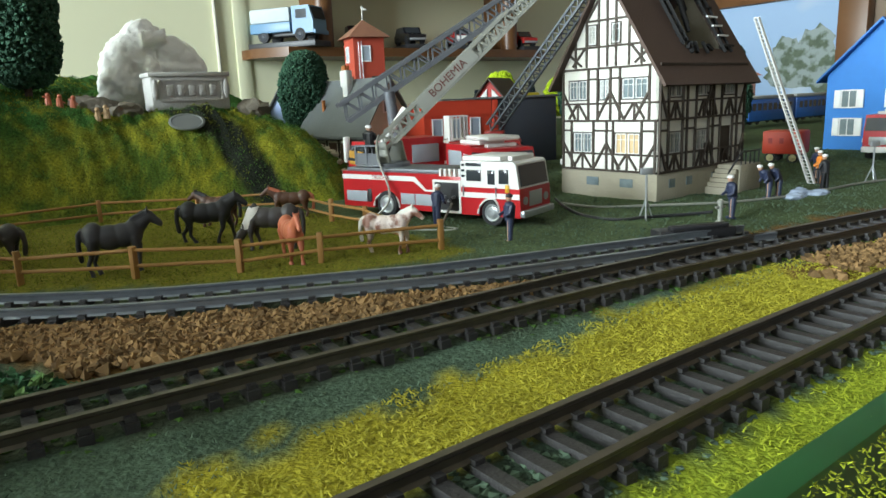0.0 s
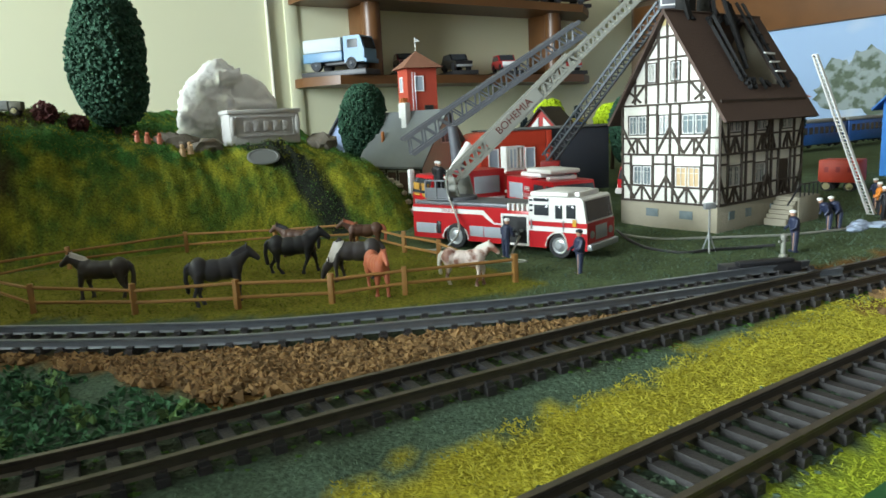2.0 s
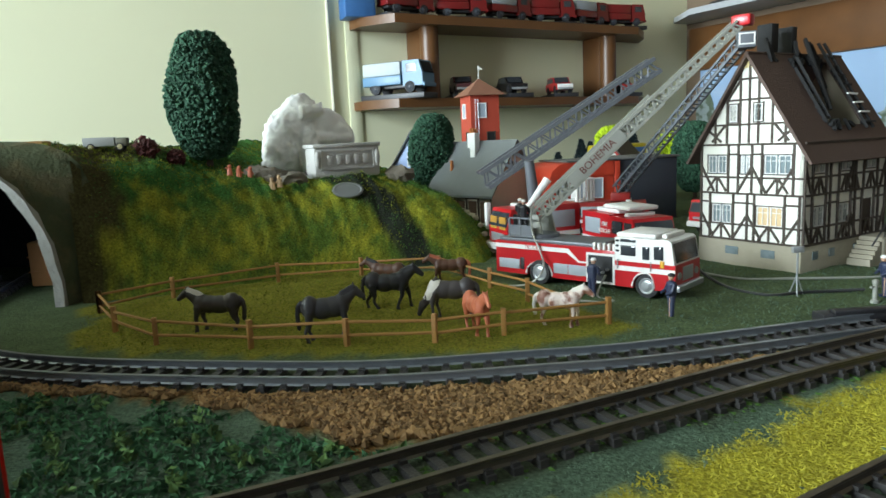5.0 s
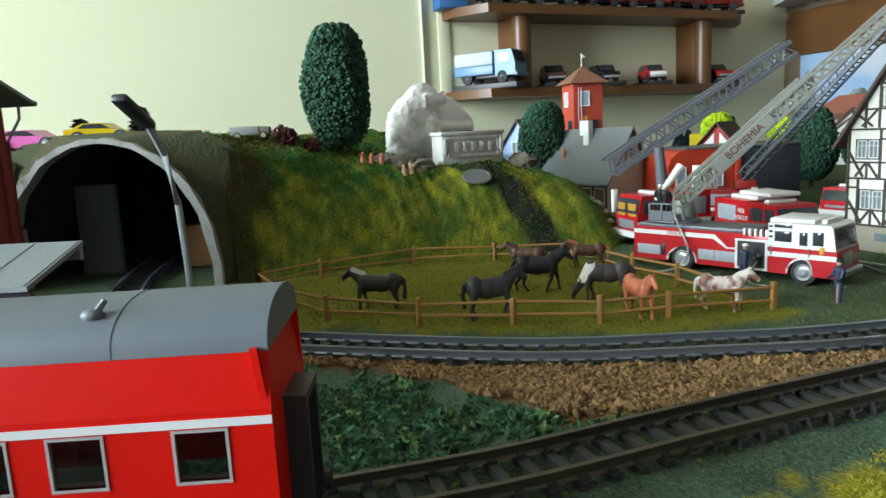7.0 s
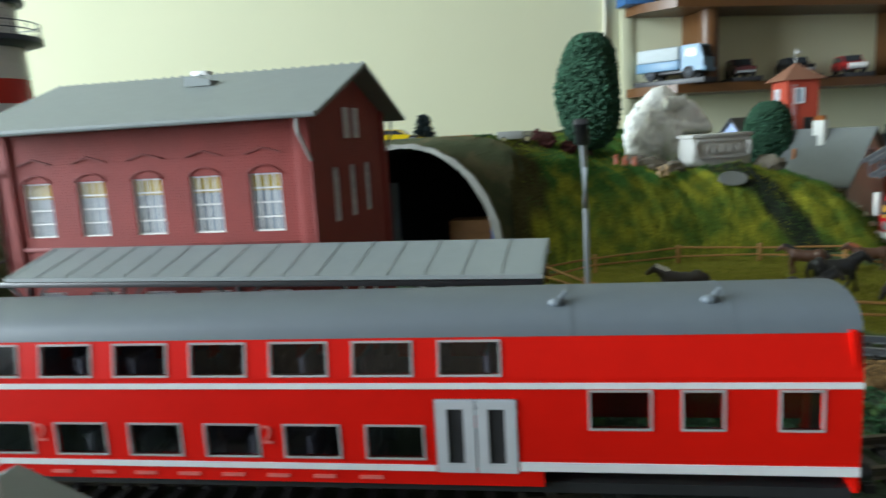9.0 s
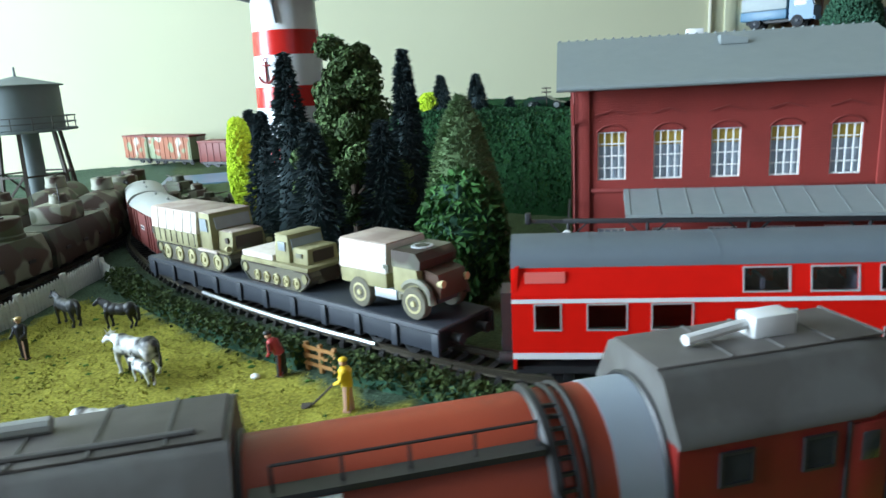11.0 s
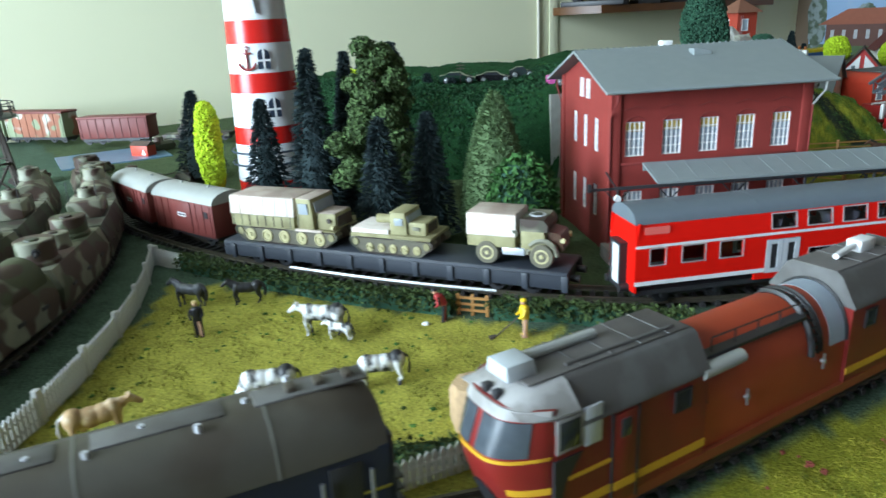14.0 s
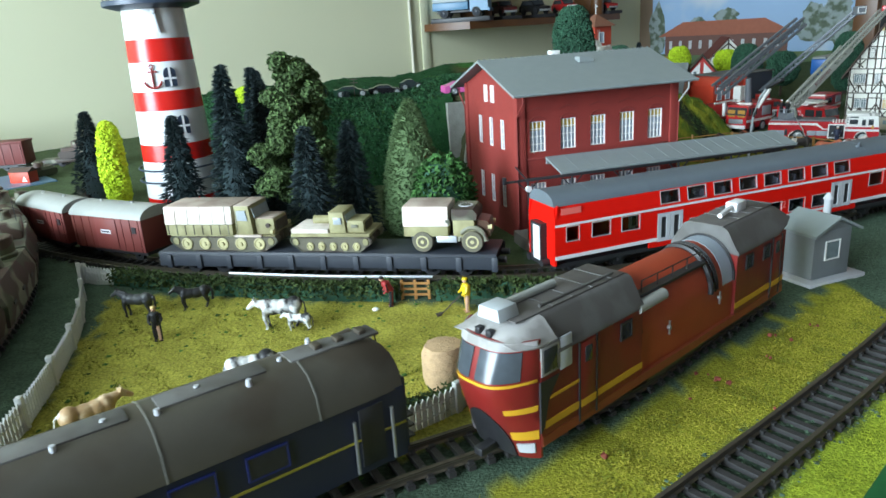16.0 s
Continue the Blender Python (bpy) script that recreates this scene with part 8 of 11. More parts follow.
rod(bm, (-0.0028, 0, 0.0075), (0.0028, 0, 0.0075), 0.0006, 0.0006, 8)
solo("hydrant", bm, M["ladder_pale"], pose(0.3255, 0.5405, 0, 0, 0, 30), "pale standpipe hydrant beside the rails", "hydrant")
bm = bmesh.new()
for k, (dx, dy, h) in enumerate(((-0.010, 0.0, 0.0020), (-0.003, 0.003, 0.0034), (0.005, -0.002, 0.0026), (0.011, 0.002, 0.0018))):
    ball(bm, (dx, dy, h * 0.3), (0.0062, 0.0046, h), 3, 0.5, 2.0, k)
me = fused("salvage_sheet", bm, 0.0006, 2)
me.materials.append(mat("blue_grey_cloth", (0.30, 0.36, 0.46), 0.8, vary=0.2, scale=200))
cloth = tagged(new("salvage_sheet", me), "crumpled blue-grey sheet on the grass by the ladder", "cloth")
cloth.matrix_world = pose(0.394, 0.617, 0, 0, 0, 30)
hl = thing("hand_ladder", pose(0, 0, 0), "long bright aluminium ladder leaning in the air", "ladder")
a, b = Vector((0.4165, 0.6690, 0)), Vector((0.3665, 0.6321, 0.0968))
truss(hl, a, b, 0.0040, 0.0010, M["fire_white"], 22, "", 0.6)
for p in ((0.2955, 0.5555), (0.452, 0.669)):
    st = thing("floodlight_stand", pose(*p, 0, 0, 0, 20), "thin pale floodlight stand on the grass", "stand", "floodlight stands")
    part("pole", rod(bmesh.new(), (0, 0, 0.006), (0, 0, 0.022), 0.0005, 0.0005, 6), M["alu"], st)
    for k in range(3):
        an = 2.1 * k
        part("leg", rod(bmesh.new(), (0, 0, 0.010), (0.004 * math.cos(an), 0.004 * math.sin(an), -0.001), 0.0004, 0.0004, 5), M["alu"], st)
    part("lamp_head", box(bmesh.new(), -0.003, 0.003, -0.001, 0.001, 0.0215, 0.0245, 0.0003), M["alu"], st)
sm = thing("switch_motor", pose(0.304, 0.501, 0.0028, 0, 0, 17), "black point motor lying along the rails", "point motor")
part("housing", box(bmesh.new(), -0.0165, 0.0165, -0.0042, 0.0042, -0.001, 0.0032, 0.0006), M["black"], sm)
part("cover", box(bmesh.new(), -0.012, 0.0125, -0.0052, -0.0012, 0.0032, 0.0050, 0.0005), M["black"], sm)


# ---- foliage: many small lumps or leaves in one mesh ----
def scatter_mesh(name, pts, sizes, shape, seed=0, flat=1.0, dirs=None, stretch=1.0):
    """Small solids at pts: 'lump' (octahedron), 'leaf' (bent quad), 'blade' (thin spike along dirs)."""
    rg = np.random.RandomState(seed)
    n = len(pts)
    pts, sizes = np.asarray(pts, float), np.asarray(sizes, float)
    if shape == "lump":
        base = np.array([(1, 0, 0), (-1, 0, 0), (0, 1, 0), (0, -1, 0), (0, 0, 1), (0, 0, -1)], float)
        tri = np.array([(0, 2, 4), (2, 1, 4), (1, 3, 4), (3, 0, 4), (2, 0, 5), (1, 2, 5), (3, 1, 5), (0, 3, 5)])
    elif shape == "leaf":
        base = np.array([(-1, 0, 0), (0, 0.55, 0.25), (1, 0, 0), (0, -0.55, 0.25)], float)
        tri = np.array([(0, 1, 2), (0, 2, 3)])
    else:
        base = np.array([(0.16, 0, 0), (-0.08, 0.14, 0), (-0.08, -0.14, 0), (0, 0, 1)], float)
        tri = np.array([(0, 1, 3), (1, 2, 3), (2, 0, 3)])
    if dirs is None:
        q = rg.normal(size=(n, 3))
        dirs = q / np.linalg.norm(q, axis=1, keepdims=True)
    dirs = dirs / np.linalg.norm(dirs, axis=1, keepdims=True)
    other = np.cross(dirs, rg.normal(size=(n, 3)))
    other /= np.linalg.norm(other, axis=1, keepdims=True)
    third = np.cross(dirs, other)
    rot = np.stack([other, third, dirs * stretch], -1)
    v = np.einsum("nij,kj->nki", rot, base) * sizes[:, None, None]
    if shape == "lump":
        v *= rg.uniform(0.7, 1.3, (n, len(base), 1))
    v[..., 2] *= flat
    v += pts[:, None]
    f = (tri[None] + (np.arange(n) * len(base))[:, None, None]).reshape(-1, 3)
    me = bpy.data.meshes.new(name)
    me.from_pydata(v.reshape(-1, 3).tolist(), [], f.tolist())
    return me


def leafy(name, c, vary=0.35, rough=0.8):
    return mat(name, c, rough, vary=0.15, scale=300, piece=vary, gloss=0.25)


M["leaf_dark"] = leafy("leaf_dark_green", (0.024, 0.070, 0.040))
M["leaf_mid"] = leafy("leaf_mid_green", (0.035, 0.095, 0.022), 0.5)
M["leaf_olive"] = leafy("leaf_olive", (0.056, 0.092, 0.030), 0.55)
M["leaf_fir"] = leafy("fir_needles", (0.014, 0.025, 0.027), 0.4)
M["leaf_lime"] = leafy("leaf_lime", (0.36, 0.48, 0.015), 0.25)
M["leaf_pale"] = leafy("pale_fuzz", (0.085, 0.135, 0.055), 0.45)
M["leaf_red"] = leafy("leaf_purple_red", (0.065, 0.018, 0.016), 0.4)
M["leaf_hill"] = leafy("leaf_back_slope", (0.020, 0.070, 0.026), 0.6)
M["bark"] = mat("bark", (0.05, 0.032, 0.02), 0.9, vary=0.3, bump=0.5)


def crown(me, material, parent, label=""):
    me.materials.append(material)
    ob = new("crown", me)
    ob.parent = parent
    if label:
        ob["label"] = label
    return ob


def tree(m, label, category="tree", group=""):
    return thing("tree", m, label, category, group)


def trunk(t, h, r):
    bm = bmesh.new()
    rod(bm, (0, 0, -0.003), (0.0004, 0.0003, h * 0.55), r, r * 0.7, 10)
    rod(bm, (0.0004, 0.0003, h * 0.55), (0, 0, h), r * 0.7, r * 0.3, 8)
    for k in range(5):
        a = 2.4 * k
        z = h * (0.35 + 0.12 * k)
        rod(bm, (0, 0, z), (h * 0.16 * math.cos(a), h * 0.16 * math.sin(a), z + h * 0.14), r * 0.4, r * 0.15, 6)
    part("trunk", bm, M["bark"], t)


def column_tree(m, z0, z1, r, material, label, n=2600, size=0.0016, seed=0, squash=0.16):
    """A clipped, upright crown of leaf lumps on a short trunk."""
    t = tree(m, label)
    trunk(t, z1 * 0.85, 0.0026)
    rg = np.random.RandomState(seed)
    a, k = rg.uniform(0, 2 * np.pi, n), rg.uniform(0, 1, n)
    prof = np.minimum(1, np.sqrt(np.clip(1 - ((k - 0.5) / 0.5) ** 2, 0, 1)) ** 0.55) * (0.80 + 0.2 * np.sin(np.pi * (0.25 + 0.6 * k)))
    rr = r * prof * (1 + 0.07 * np.sin(3 * a + 7 * k) + rg.uniform(-squash, 0.05, n))
    p = np.stack([rr * np.cos(a), rr * np.sin(a), z0 + (z1 - z0) * k], -1)
    me = scatter_mesh("crown", p, rg.uniform(0.7, 1.3, n) * size, "lump", seed)
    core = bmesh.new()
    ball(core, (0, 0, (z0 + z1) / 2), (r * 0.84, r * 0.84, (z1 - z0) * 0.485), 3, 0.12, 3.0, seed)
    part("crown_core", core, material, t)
    crown(me, material, t, "dense clipped crown of small leaves")
    return t


def fir(x, y, h, r, seed=0, z=0.0, label="dark blue-green model fir tree, bristly and narrow", group="dark fir trees"):
    t = tree(pose(x, y, z), label, "fir tree", group)
    part("trunk", rod(bmesh.new(), (0, 0, -0.003), (0, 0, h * 0.95), 0.0018, 0.0004, 8), M["bark"], t)
    rg = np.random.RandomState(seed)
    n = int(2600 * (h / 0.12))
    k = rg.uniform(0, 1, n) ** 0.75
    tier = 0.82 + 0.18 * np.abs(np.sin(k * 34 + seed))
    a = rg.uniform(0, 2 * np.pi, n)
    rr = r * (1 - k) ** 0.85 * tier * rg.uniform(0.45, 1.0, n) ** 0.5
    p = np.stack([rr * np.cos(a), rr * np.sin(a), h * (0.06 + 0.94 * k)], -1)
    d = np.stack([np.cos(a), np.sin(a), -0.35 + rg.uniform(-0.25, 0.5, n)], -1)
    crown(scatter_mesh("crown", p, rg.uniform(0.6, 1.2, n) * 0.0052, "blade", seed, dirs=d), M["leaf_fir"], t, "bristly dark needles")
    part("crown_core", rod(bmesh.new(), (0, 0, h * 0.06), (0, 0, h * 0.97), r * 0.62, 0.0004, 12), M["leaf_fir"], t)
    return t


fir(-0.477, 0.351, 0.098, 0.0225, 1)
fir(-0.420, 0.317, 0.137, 0.026, 2)
fir(-0.400, 0.345, 0.122, 0.022, 3)
fir(-0.618, 0.486, 0.095, 0.029, 4)
fir(-0.348, 0.250, 0.094, 0.024, 5)
fir(-0.322, 0.280, 0.093, 0.022, 6)
fir(-0.545, 0.485, 0.115, 0.022, 7)
fir(-0.425, 0.420, 0.130, 0.022, 8)
fir(-0.375, 0.395, 0.137, 0.022, 9)
for i, (x, y, h) in enumerate(((-0.222, 0.545, 0.020), (-0.180, 0.555, 0.026), (-0.435, 0.645, 0.042), (-0.476, 0.640, 0.040), (-0.40, 0.655, 0.014), (-0.37, 0.655, 0.014))):
    fir(x, y, h, h * 0.32, 20 + i, float(hill_z(x, y)) - 0.001, "tiny dark model fir on the hilltop", "hilltop firs")
for i, (u, n, h) in enumerate(((1.12, 0.95, 0.075), (1.16, 0.97, 0.070), (1.22, 0.92, 0.066), (1.30, 1.0, 0.09), (1.05, 0.93, 0.055))):
    p = un(u, n)
    fir(p.x, p.y, h, h * 0.26, 30 + i, 0.0, "dark model fir at the back of the layout", "back row firs")

column_tree(pose(-0.083, 0.656, 0.062), 0.017, 0.1075, 0.0243, M["leaf_dark"], "tall clipped dark green columnar tree on the hill", 5200, 0.0016, 1)
column_tree(pose(0.033, 0.890, 0), 0.029, 0.111, 0.0235, M["leaf_dark"], "round-topped dark green tree beside the cottage", 4600, 0.0016, 2)
column_tree(pose(-0.562, 0.411, 0.0), 0.006, 0.090, 0.0112, M["leaf_lime"], "bright lime-yellow columnar tree by the lighthouse", 2600, 0.0019, 3)
column_tree(pose(0.315, 1.075, 0, 0, 0, 0), 0.01, 0.092, 0.025, M["leaf_dark"], "broad dark green tree behind the fire engines", 4500, 0.0024, 4)
column_tree(pose(*un(1.02, 0.42), 0, 0, 0), 0.008, 0.105, 0.024, M["leaf_dark"], "dark green tree close behind the timbered house", 3800, 0.0019, 6)
for i, (x, y, z, r, c) in enumerate(((0.217, 1.152, 0.050, 0.019, "leaf_lime"), (0.296, 1.122, 0.036, 0.021, "leaf_lime"), (0.365, 1.040, 0.020, 0.026, "leaf_dark"))):
    column_tree(pose(x, y, 0, 0, 0, 0), z, z + 2.2 * r, r, M[c], "small round lime-green model tree at the back" if c == "leaf_lime" else "dark round model tree at the back", 1500, 0.0024, 40 + i)

column_tree(pose(-0.490, 0.640, float(hill_z(-0.490, 0.640)) - 0.002), 0.002, 0.022, 0.013, M["leaf_lime"], "low yellow-green bush on the far hill", 700, 0.0018, 9)

# big loose tree
t = tree(pose(-0.366, 0.311, 0), "large loose green tree with an uneven feathery crown")
trunk(t, 0.12, 0.0035)
rg = np.random.RandomState(5)
P_, D_ = [], []
for k in range(34):
    f = k / 33
    z = 0.030 + 0.106 * f
    w = (0.039 - 0.028 * f) * rg.uniform(0.50, 1.0) * (1 - 0.45 * max(0.0, 0.12 - f) / 0.12)
    an = 2.4 * k + rg.uniform(-0.5, 0.5)
    c = np.array((w * math.cos(an), w * math.sin(an), z))
    r = rg.uniform(0.009, 0.0150) * (1 - 0.35 * f)
    q = rg.normal(size=(760, 3))
    q /= np.linalg.norm(q, axis=1, keepdims=True)
    P_.append(c + q * r * rg.uniform(0.35, 1.08, (760, 1)) * np.array((1.1, 1.1, 0.85)))
    D_.append(q + np.array((0, 0, 0.25)) + rg.normal(0, 0.5, (760, 3)))
crown(scatter_mesh("crown", np.concatenate(P_), rg.uniform(0.6, 1.3, 34 * 760) * 0.0021, "leaf", 5, dirs=np.concatenate(D_)), M["leaf_olive"], t, "uneven green crown of leafy tufts")

# pale fuzzy cone and the leafy bush before it
t = tree(pose(-0.277, 0.291, 0), "pale green fuzzy cone-shaped tree", "tree")
part("trunk", rod(bmesh.new(), (0, 0, -0.003), (0, 0, 0.09), 0.002, 0.0006, 8), M["bark"], t)
part("crown_core", lathe(bmesh.new(), [(0.0215, 0.004), (0.0245, 0.02), (0.0185, 0.055), (0.0088, 0.088), (0.001, 0.1035)], 28), M["leaf_pale"], t)
n = 6500
k, a = rg.uniform(0, 1, n), rg.uniform(0, 2 * np.pi, n)
rr = np.interp(k, [0, 0.16, 0.52, 0.86, 1], [0.0215, 0.0245, 0.0185, 0.0088, 0.0006])
p = np.stack([rr * np.cos(a), rr * np.sin(a), 0.004 + 0.1005 * k], -1)
crown(scatter_mesh("crown", p, rg.uniform(0.5, 1.3, n) * 0.0032, "blade", 6, dirs=np.stack([np.cos(a), np.sin(a), rg.uniform(-0.8, 0.8, n)], -1)), M["leaf_pale"], t, "pale fuzzy fibres")
bush = thing("bush", pose(-0.254, 0.243, 0), "rounded leafy green bush beside the station", "bush")
part("stem", rod(bmesh.new(), (0, 0, -0.003), (0, 0, 0.03), 0.0015, 0.001, 8), M["bark"], bush)
q = rg.normal(size=(2600, 3))
q /= np.linalg.norm(q, axis=1, keepdims=True)
p = np.array((0, 0, 0.036)) + q * np.array((0.0225, 0.020, 0.034)) * rg.uniform(0.78, 1.05, (2600, 1))
crown(scatter_mesh("crown", p, rg.uniform(0.7, 1.3, 2600) * 0.0026, "leaf", 8), M["leaf_mid"], bush, "glossy separate leaves")
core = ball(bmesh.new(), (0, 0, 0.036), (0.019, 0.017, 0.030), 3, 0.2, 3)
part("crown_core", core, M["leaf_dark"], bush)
for i, (x, y, r) in enumerate(((-0.105, 0.615, 0.0065), (-0.092, 0.628, 0.0055), (-0.118, 0.630, 0.006))):
    b = thing("bush", pose(x, y, float(hill_z(x, y))), "small purple-red bush on the hilltop", "bush", "hilltop bushes")
    q = rg.normal(size=(260, 3))
    q /= np.linalg.norm(q, axis=1, keepdims=True)
    crown(scatter_mesh("crown", np.array((0, 0, r * 0.8)) + q * r * rg.uniform(0.5, 1.1, (260, 1)), rg.uniform(0.6, 1.2, 260) * 0.0016, "lump", 50 + i), M["leaf_red"], b)


def along(line, n, lo, hi, seed):
    """Random points along a line, between offsets lo and hi to its left."""
    rg = np.random.RandomState(seed)
    pts = arr(line)
    tang = np.gradient(pts, axis=0)
    tang /= np.linalg.norm(tang, axis=1, keepdims=True)
    i = rg.randint(0, len(pts), n)
    off = rg.uniform(lo, hi, n)
    x = pts[i, 0] - tang[i, 1] * off + rg.uniform(-0.004, 0.004, n)
    y = pts[i, 1] + tang[i, 0] * off + rg.uniform(-0.004, 0.004, n)
    return x, y


# hedge in front of the curved track
def hedge(pts, h, w, label, seed, n):
    line = spline(pts, 0.002)
    x, y = along(line, n, -w / 2, w / 2, seed)
    rg = np.random.RandomState(seed + 1)
    z = h * np.sqrt(rg.uniform(0, 1, n)) * (1 + 0.12 * wave(x, y, 300))
    me = scatter_mesh("hedge", np.stack([x, y, z], -1), rg.uniform(0.6, 1.3, n) * 0.0014, "leaf", seed)
    me.materials.append(M["leaf_hedge"])
    ob = new("hedge", me)
    tagged(ob, label, "hedge", "hedges")
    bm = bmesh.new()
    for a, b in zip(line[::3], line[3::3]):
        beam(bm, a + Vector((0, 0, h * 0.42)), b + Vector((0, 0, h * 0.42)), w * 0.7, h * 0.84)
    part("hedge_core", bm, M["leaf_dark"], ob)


M["leaf_hedge"] = leafy("leaf_hedge", (0.040, 0.062, 0.016), 0.55)
hedge([(-0.480, 0.2115), (-0.43, 0.190), (-0.385, 0.1755), (-0.34, 0.162), (-0.285, 0.152)], 0.0115, 0.008, "clipped leafy green hedge along the curved track", 60, 6500)
hedge([(-0.262, 0.149), (-0.23, 0.148), (-0.20, 0.143), (-0.165, 0.139)], 0.0115, 0.008, "clipped leafy hedge behind the locomotive", 62, 3000)
hedge([(-0.283, 0.018), (-0.262, 0.024), (-0.247, 0.034)], 0.008, 0.006, "low dark hedge by the siding", 64, 900)


# ---- loose flock, clumps and ballast on the ground ----
def stuff(name, x, y, size, shape, material, label, category, seed, zf=ground_z, lift=0.0, flat=1.0, dirs=None, stretch=1.0):
    rg = np.random.RandomState(seed)
    p = np.stack([x, y, zf(x, y) + lift], -1)
    me = scatter_mesh(name, p, rg.uniform(0.5, 1.5, len(x)) * size, shape, seed, flat, dirs, stretch)
    me.materials.append(material)
    return tagged(new(name, me), label, category, kind="stuff")


def off_track(x, y, keep=0.0125, lines="ABCD"):
    ok = np.ones(x.shape, bool)
    for k in lines:
        ok &= dist_to(k, x, y)[0] > keep
    return ok


M["flock_yellow"] = leafy("yellow_flock", (0.31, 0.285, 0.030), 0.3, 0.95)
M["flock_green"] = leafy("green_flock", (0.085, 0.155, 0.050), 0.6, 0.95)
M["flock_lime"] = leafy("bright_flock", (0.25, 0.29, 0.018), 0.25, 0.95)
M["flock_dark"] = leafy("blue_green_flock", (0.070, 0.110, 0.073), 0.55, 0.95)
M["chips"] = leafy("brown_ballast", (0.185, 0.110, 0.046), 0.55, 0.95)
M["straw"] = leafy("meadow_fibre", (0.30, 0.28, 0.05), 0.4, 0.95)
M["clover"] = leafy("clover_leaf", (0.046, 0.125, 0.056), 0.5, 0.9)
M["moss"] = leafy("hill_moss", (0.135, 0.152, 0.014), 0.5, 0.95)
M["moss_dark"] = leafy("dark_hill_moss", (0.048, 0.108, 0.019), 0.5, 0.95)
M["red_bits"] = leafy("red_petals", (0.20, 0.05, 0.03), 0.3)


def up_dirs(n, seed, spread=0.7):
    rg = np.random.RandomState(seed)
    return np.stack([rg.normal(0, spread, n), rg.normal(0, spread, n), np.ones(n)], -1)


# yellow strip behind the front track
x, y = along(LINE_C, 80000, 0.014, 0.052, 70)
ok = off_track(x, y) & ((x + 0.02 * wave(x, y, 90, 5.0) > 0.178) | (x < -0.03)) & (dist_to("C", x, y)[0] < np.where(x > 0, 0.034 + 0.10 * np.clip(x - 0.2, 0, 0.1), 0.043) + 0.008 * wave(x, y, 90, 5.0) + 0.005 * wave(x, y, 260, 2.0))
stuff("yellow_flock", x[ok], y[ok], 0.0011, "blade", M["flock_yellow"], "loose yellow flock along the front track", "flock", 71, dirs=up_dirs(ok.sum(), 72, 1.6))
x, y = along(LINE_C, 44000, -0.040, -0.014, 73)
ok = off_track(x, y)
stuff("yellow_flock", x[ok], y[ok], 0.0010, "blade", M["flock_lime"], "bright yellow-green flock before the front track", "flock", 74, dirs=up_dirs(ok.sum(), 75, 1.5))
x, y = along(LINE_C, 7000, -0.012, 0.012, 76)
stuff("tie_flock", x, y, 0.0010, "lump", M["flock_dark"], "dark crumbs between the sleepers", "flock", 77, flat=0.5)
x, y = along(LINE_B, 44000, -0.085, -0.014, 78)
ok = off_track(x, y) & (dist_to("C", x, y)[0] > np.where((x > 0.185) | (x < -0.03), 0.036, 0.0)) & (x > -0.05)
stuff("green_flock", x[ok], y[ok], 0.0009, "blade", M["flock_dark"], "blue-green flock between the tracks", "flock", 79, dirs=up_dirs(ok.sum(), 80, 1.0))
# brown ballast between the two back tracks
rg = np.random.RandomState(81)
x, y = along(LINE_A, 34000, -0.050, -0.0125, 82)
ok = off_track(x, y, 0.0128) & (x > -0.02) & (dist_to("B", x, y)[1] > 0) & (dist_to("A", x, y)[0] < 0.017 + 0.45 * np.clip(x - 0.06, 0, 0.08) + 0.005 * wave(x, y, 150))
stuff("ballast", x[ok], y[ok], 0.0014, "lump", M["chips"], "rough brown ballast between the tracks", "ballast", 83, lift=0.0008)
x, y = along(LINE_B, 26000, -0.042, -0.0125, 84)
ok = off_track(x, y, 0.0128) & (x + 0.02 * wave(x, y, 120, 4.0) > 0.335) & (dist_to("B", x, y)[0] < 0.033 + 0.006 * wave(x, y, 150, 2.0))
stuff("ballast", x[ok], y[ok], 0.0014, "lump", M["chips"], "rough brown ballast beside the track", "ballast", 85, lift=0.0005)
x, y = along(LINE_B, 5000, -0.0125, 0.0125, 86)
ok = x > 0.1
stuff("tie_ballast", x[ok], y[ok], 0.0009, "lump", M["moss_dark"], "dark crumbs between the sleepers", "ballast", 87, flat=0.5)
# clover clumps between coach track and back track
x, y = rg.uniform(-0.12, 0.20, 15000), rg.uniform(0.29, 0.40, 15000)
ok = off_track(x, y) & (dist_to("B", x, y)[1] > 0) & (dist_to("A", x, y)[1] < 0) & (dist_to("A", x, y)[0] > 0.022 + 0.45 * np.clip(x - 0.06, 0, 0.08)) & (wave(x, y, 70, 3.0) > -0.45)
stuff("clover", x[ok], y[ok], 0.0013, "leaf", M["clover"], "green leafy ground cover between the tracks", "ground cover", 88, lift=0.0008)
ok2 = ok & (wave(x, y, 230, 1.0) > 0.45)
stuff("clover", x[ok2], y[ok2], 0.0015, "leaf", M["flock_green"], "paler leaf clumps in the ground cover", "ground cover", 89, lift=0.0018)
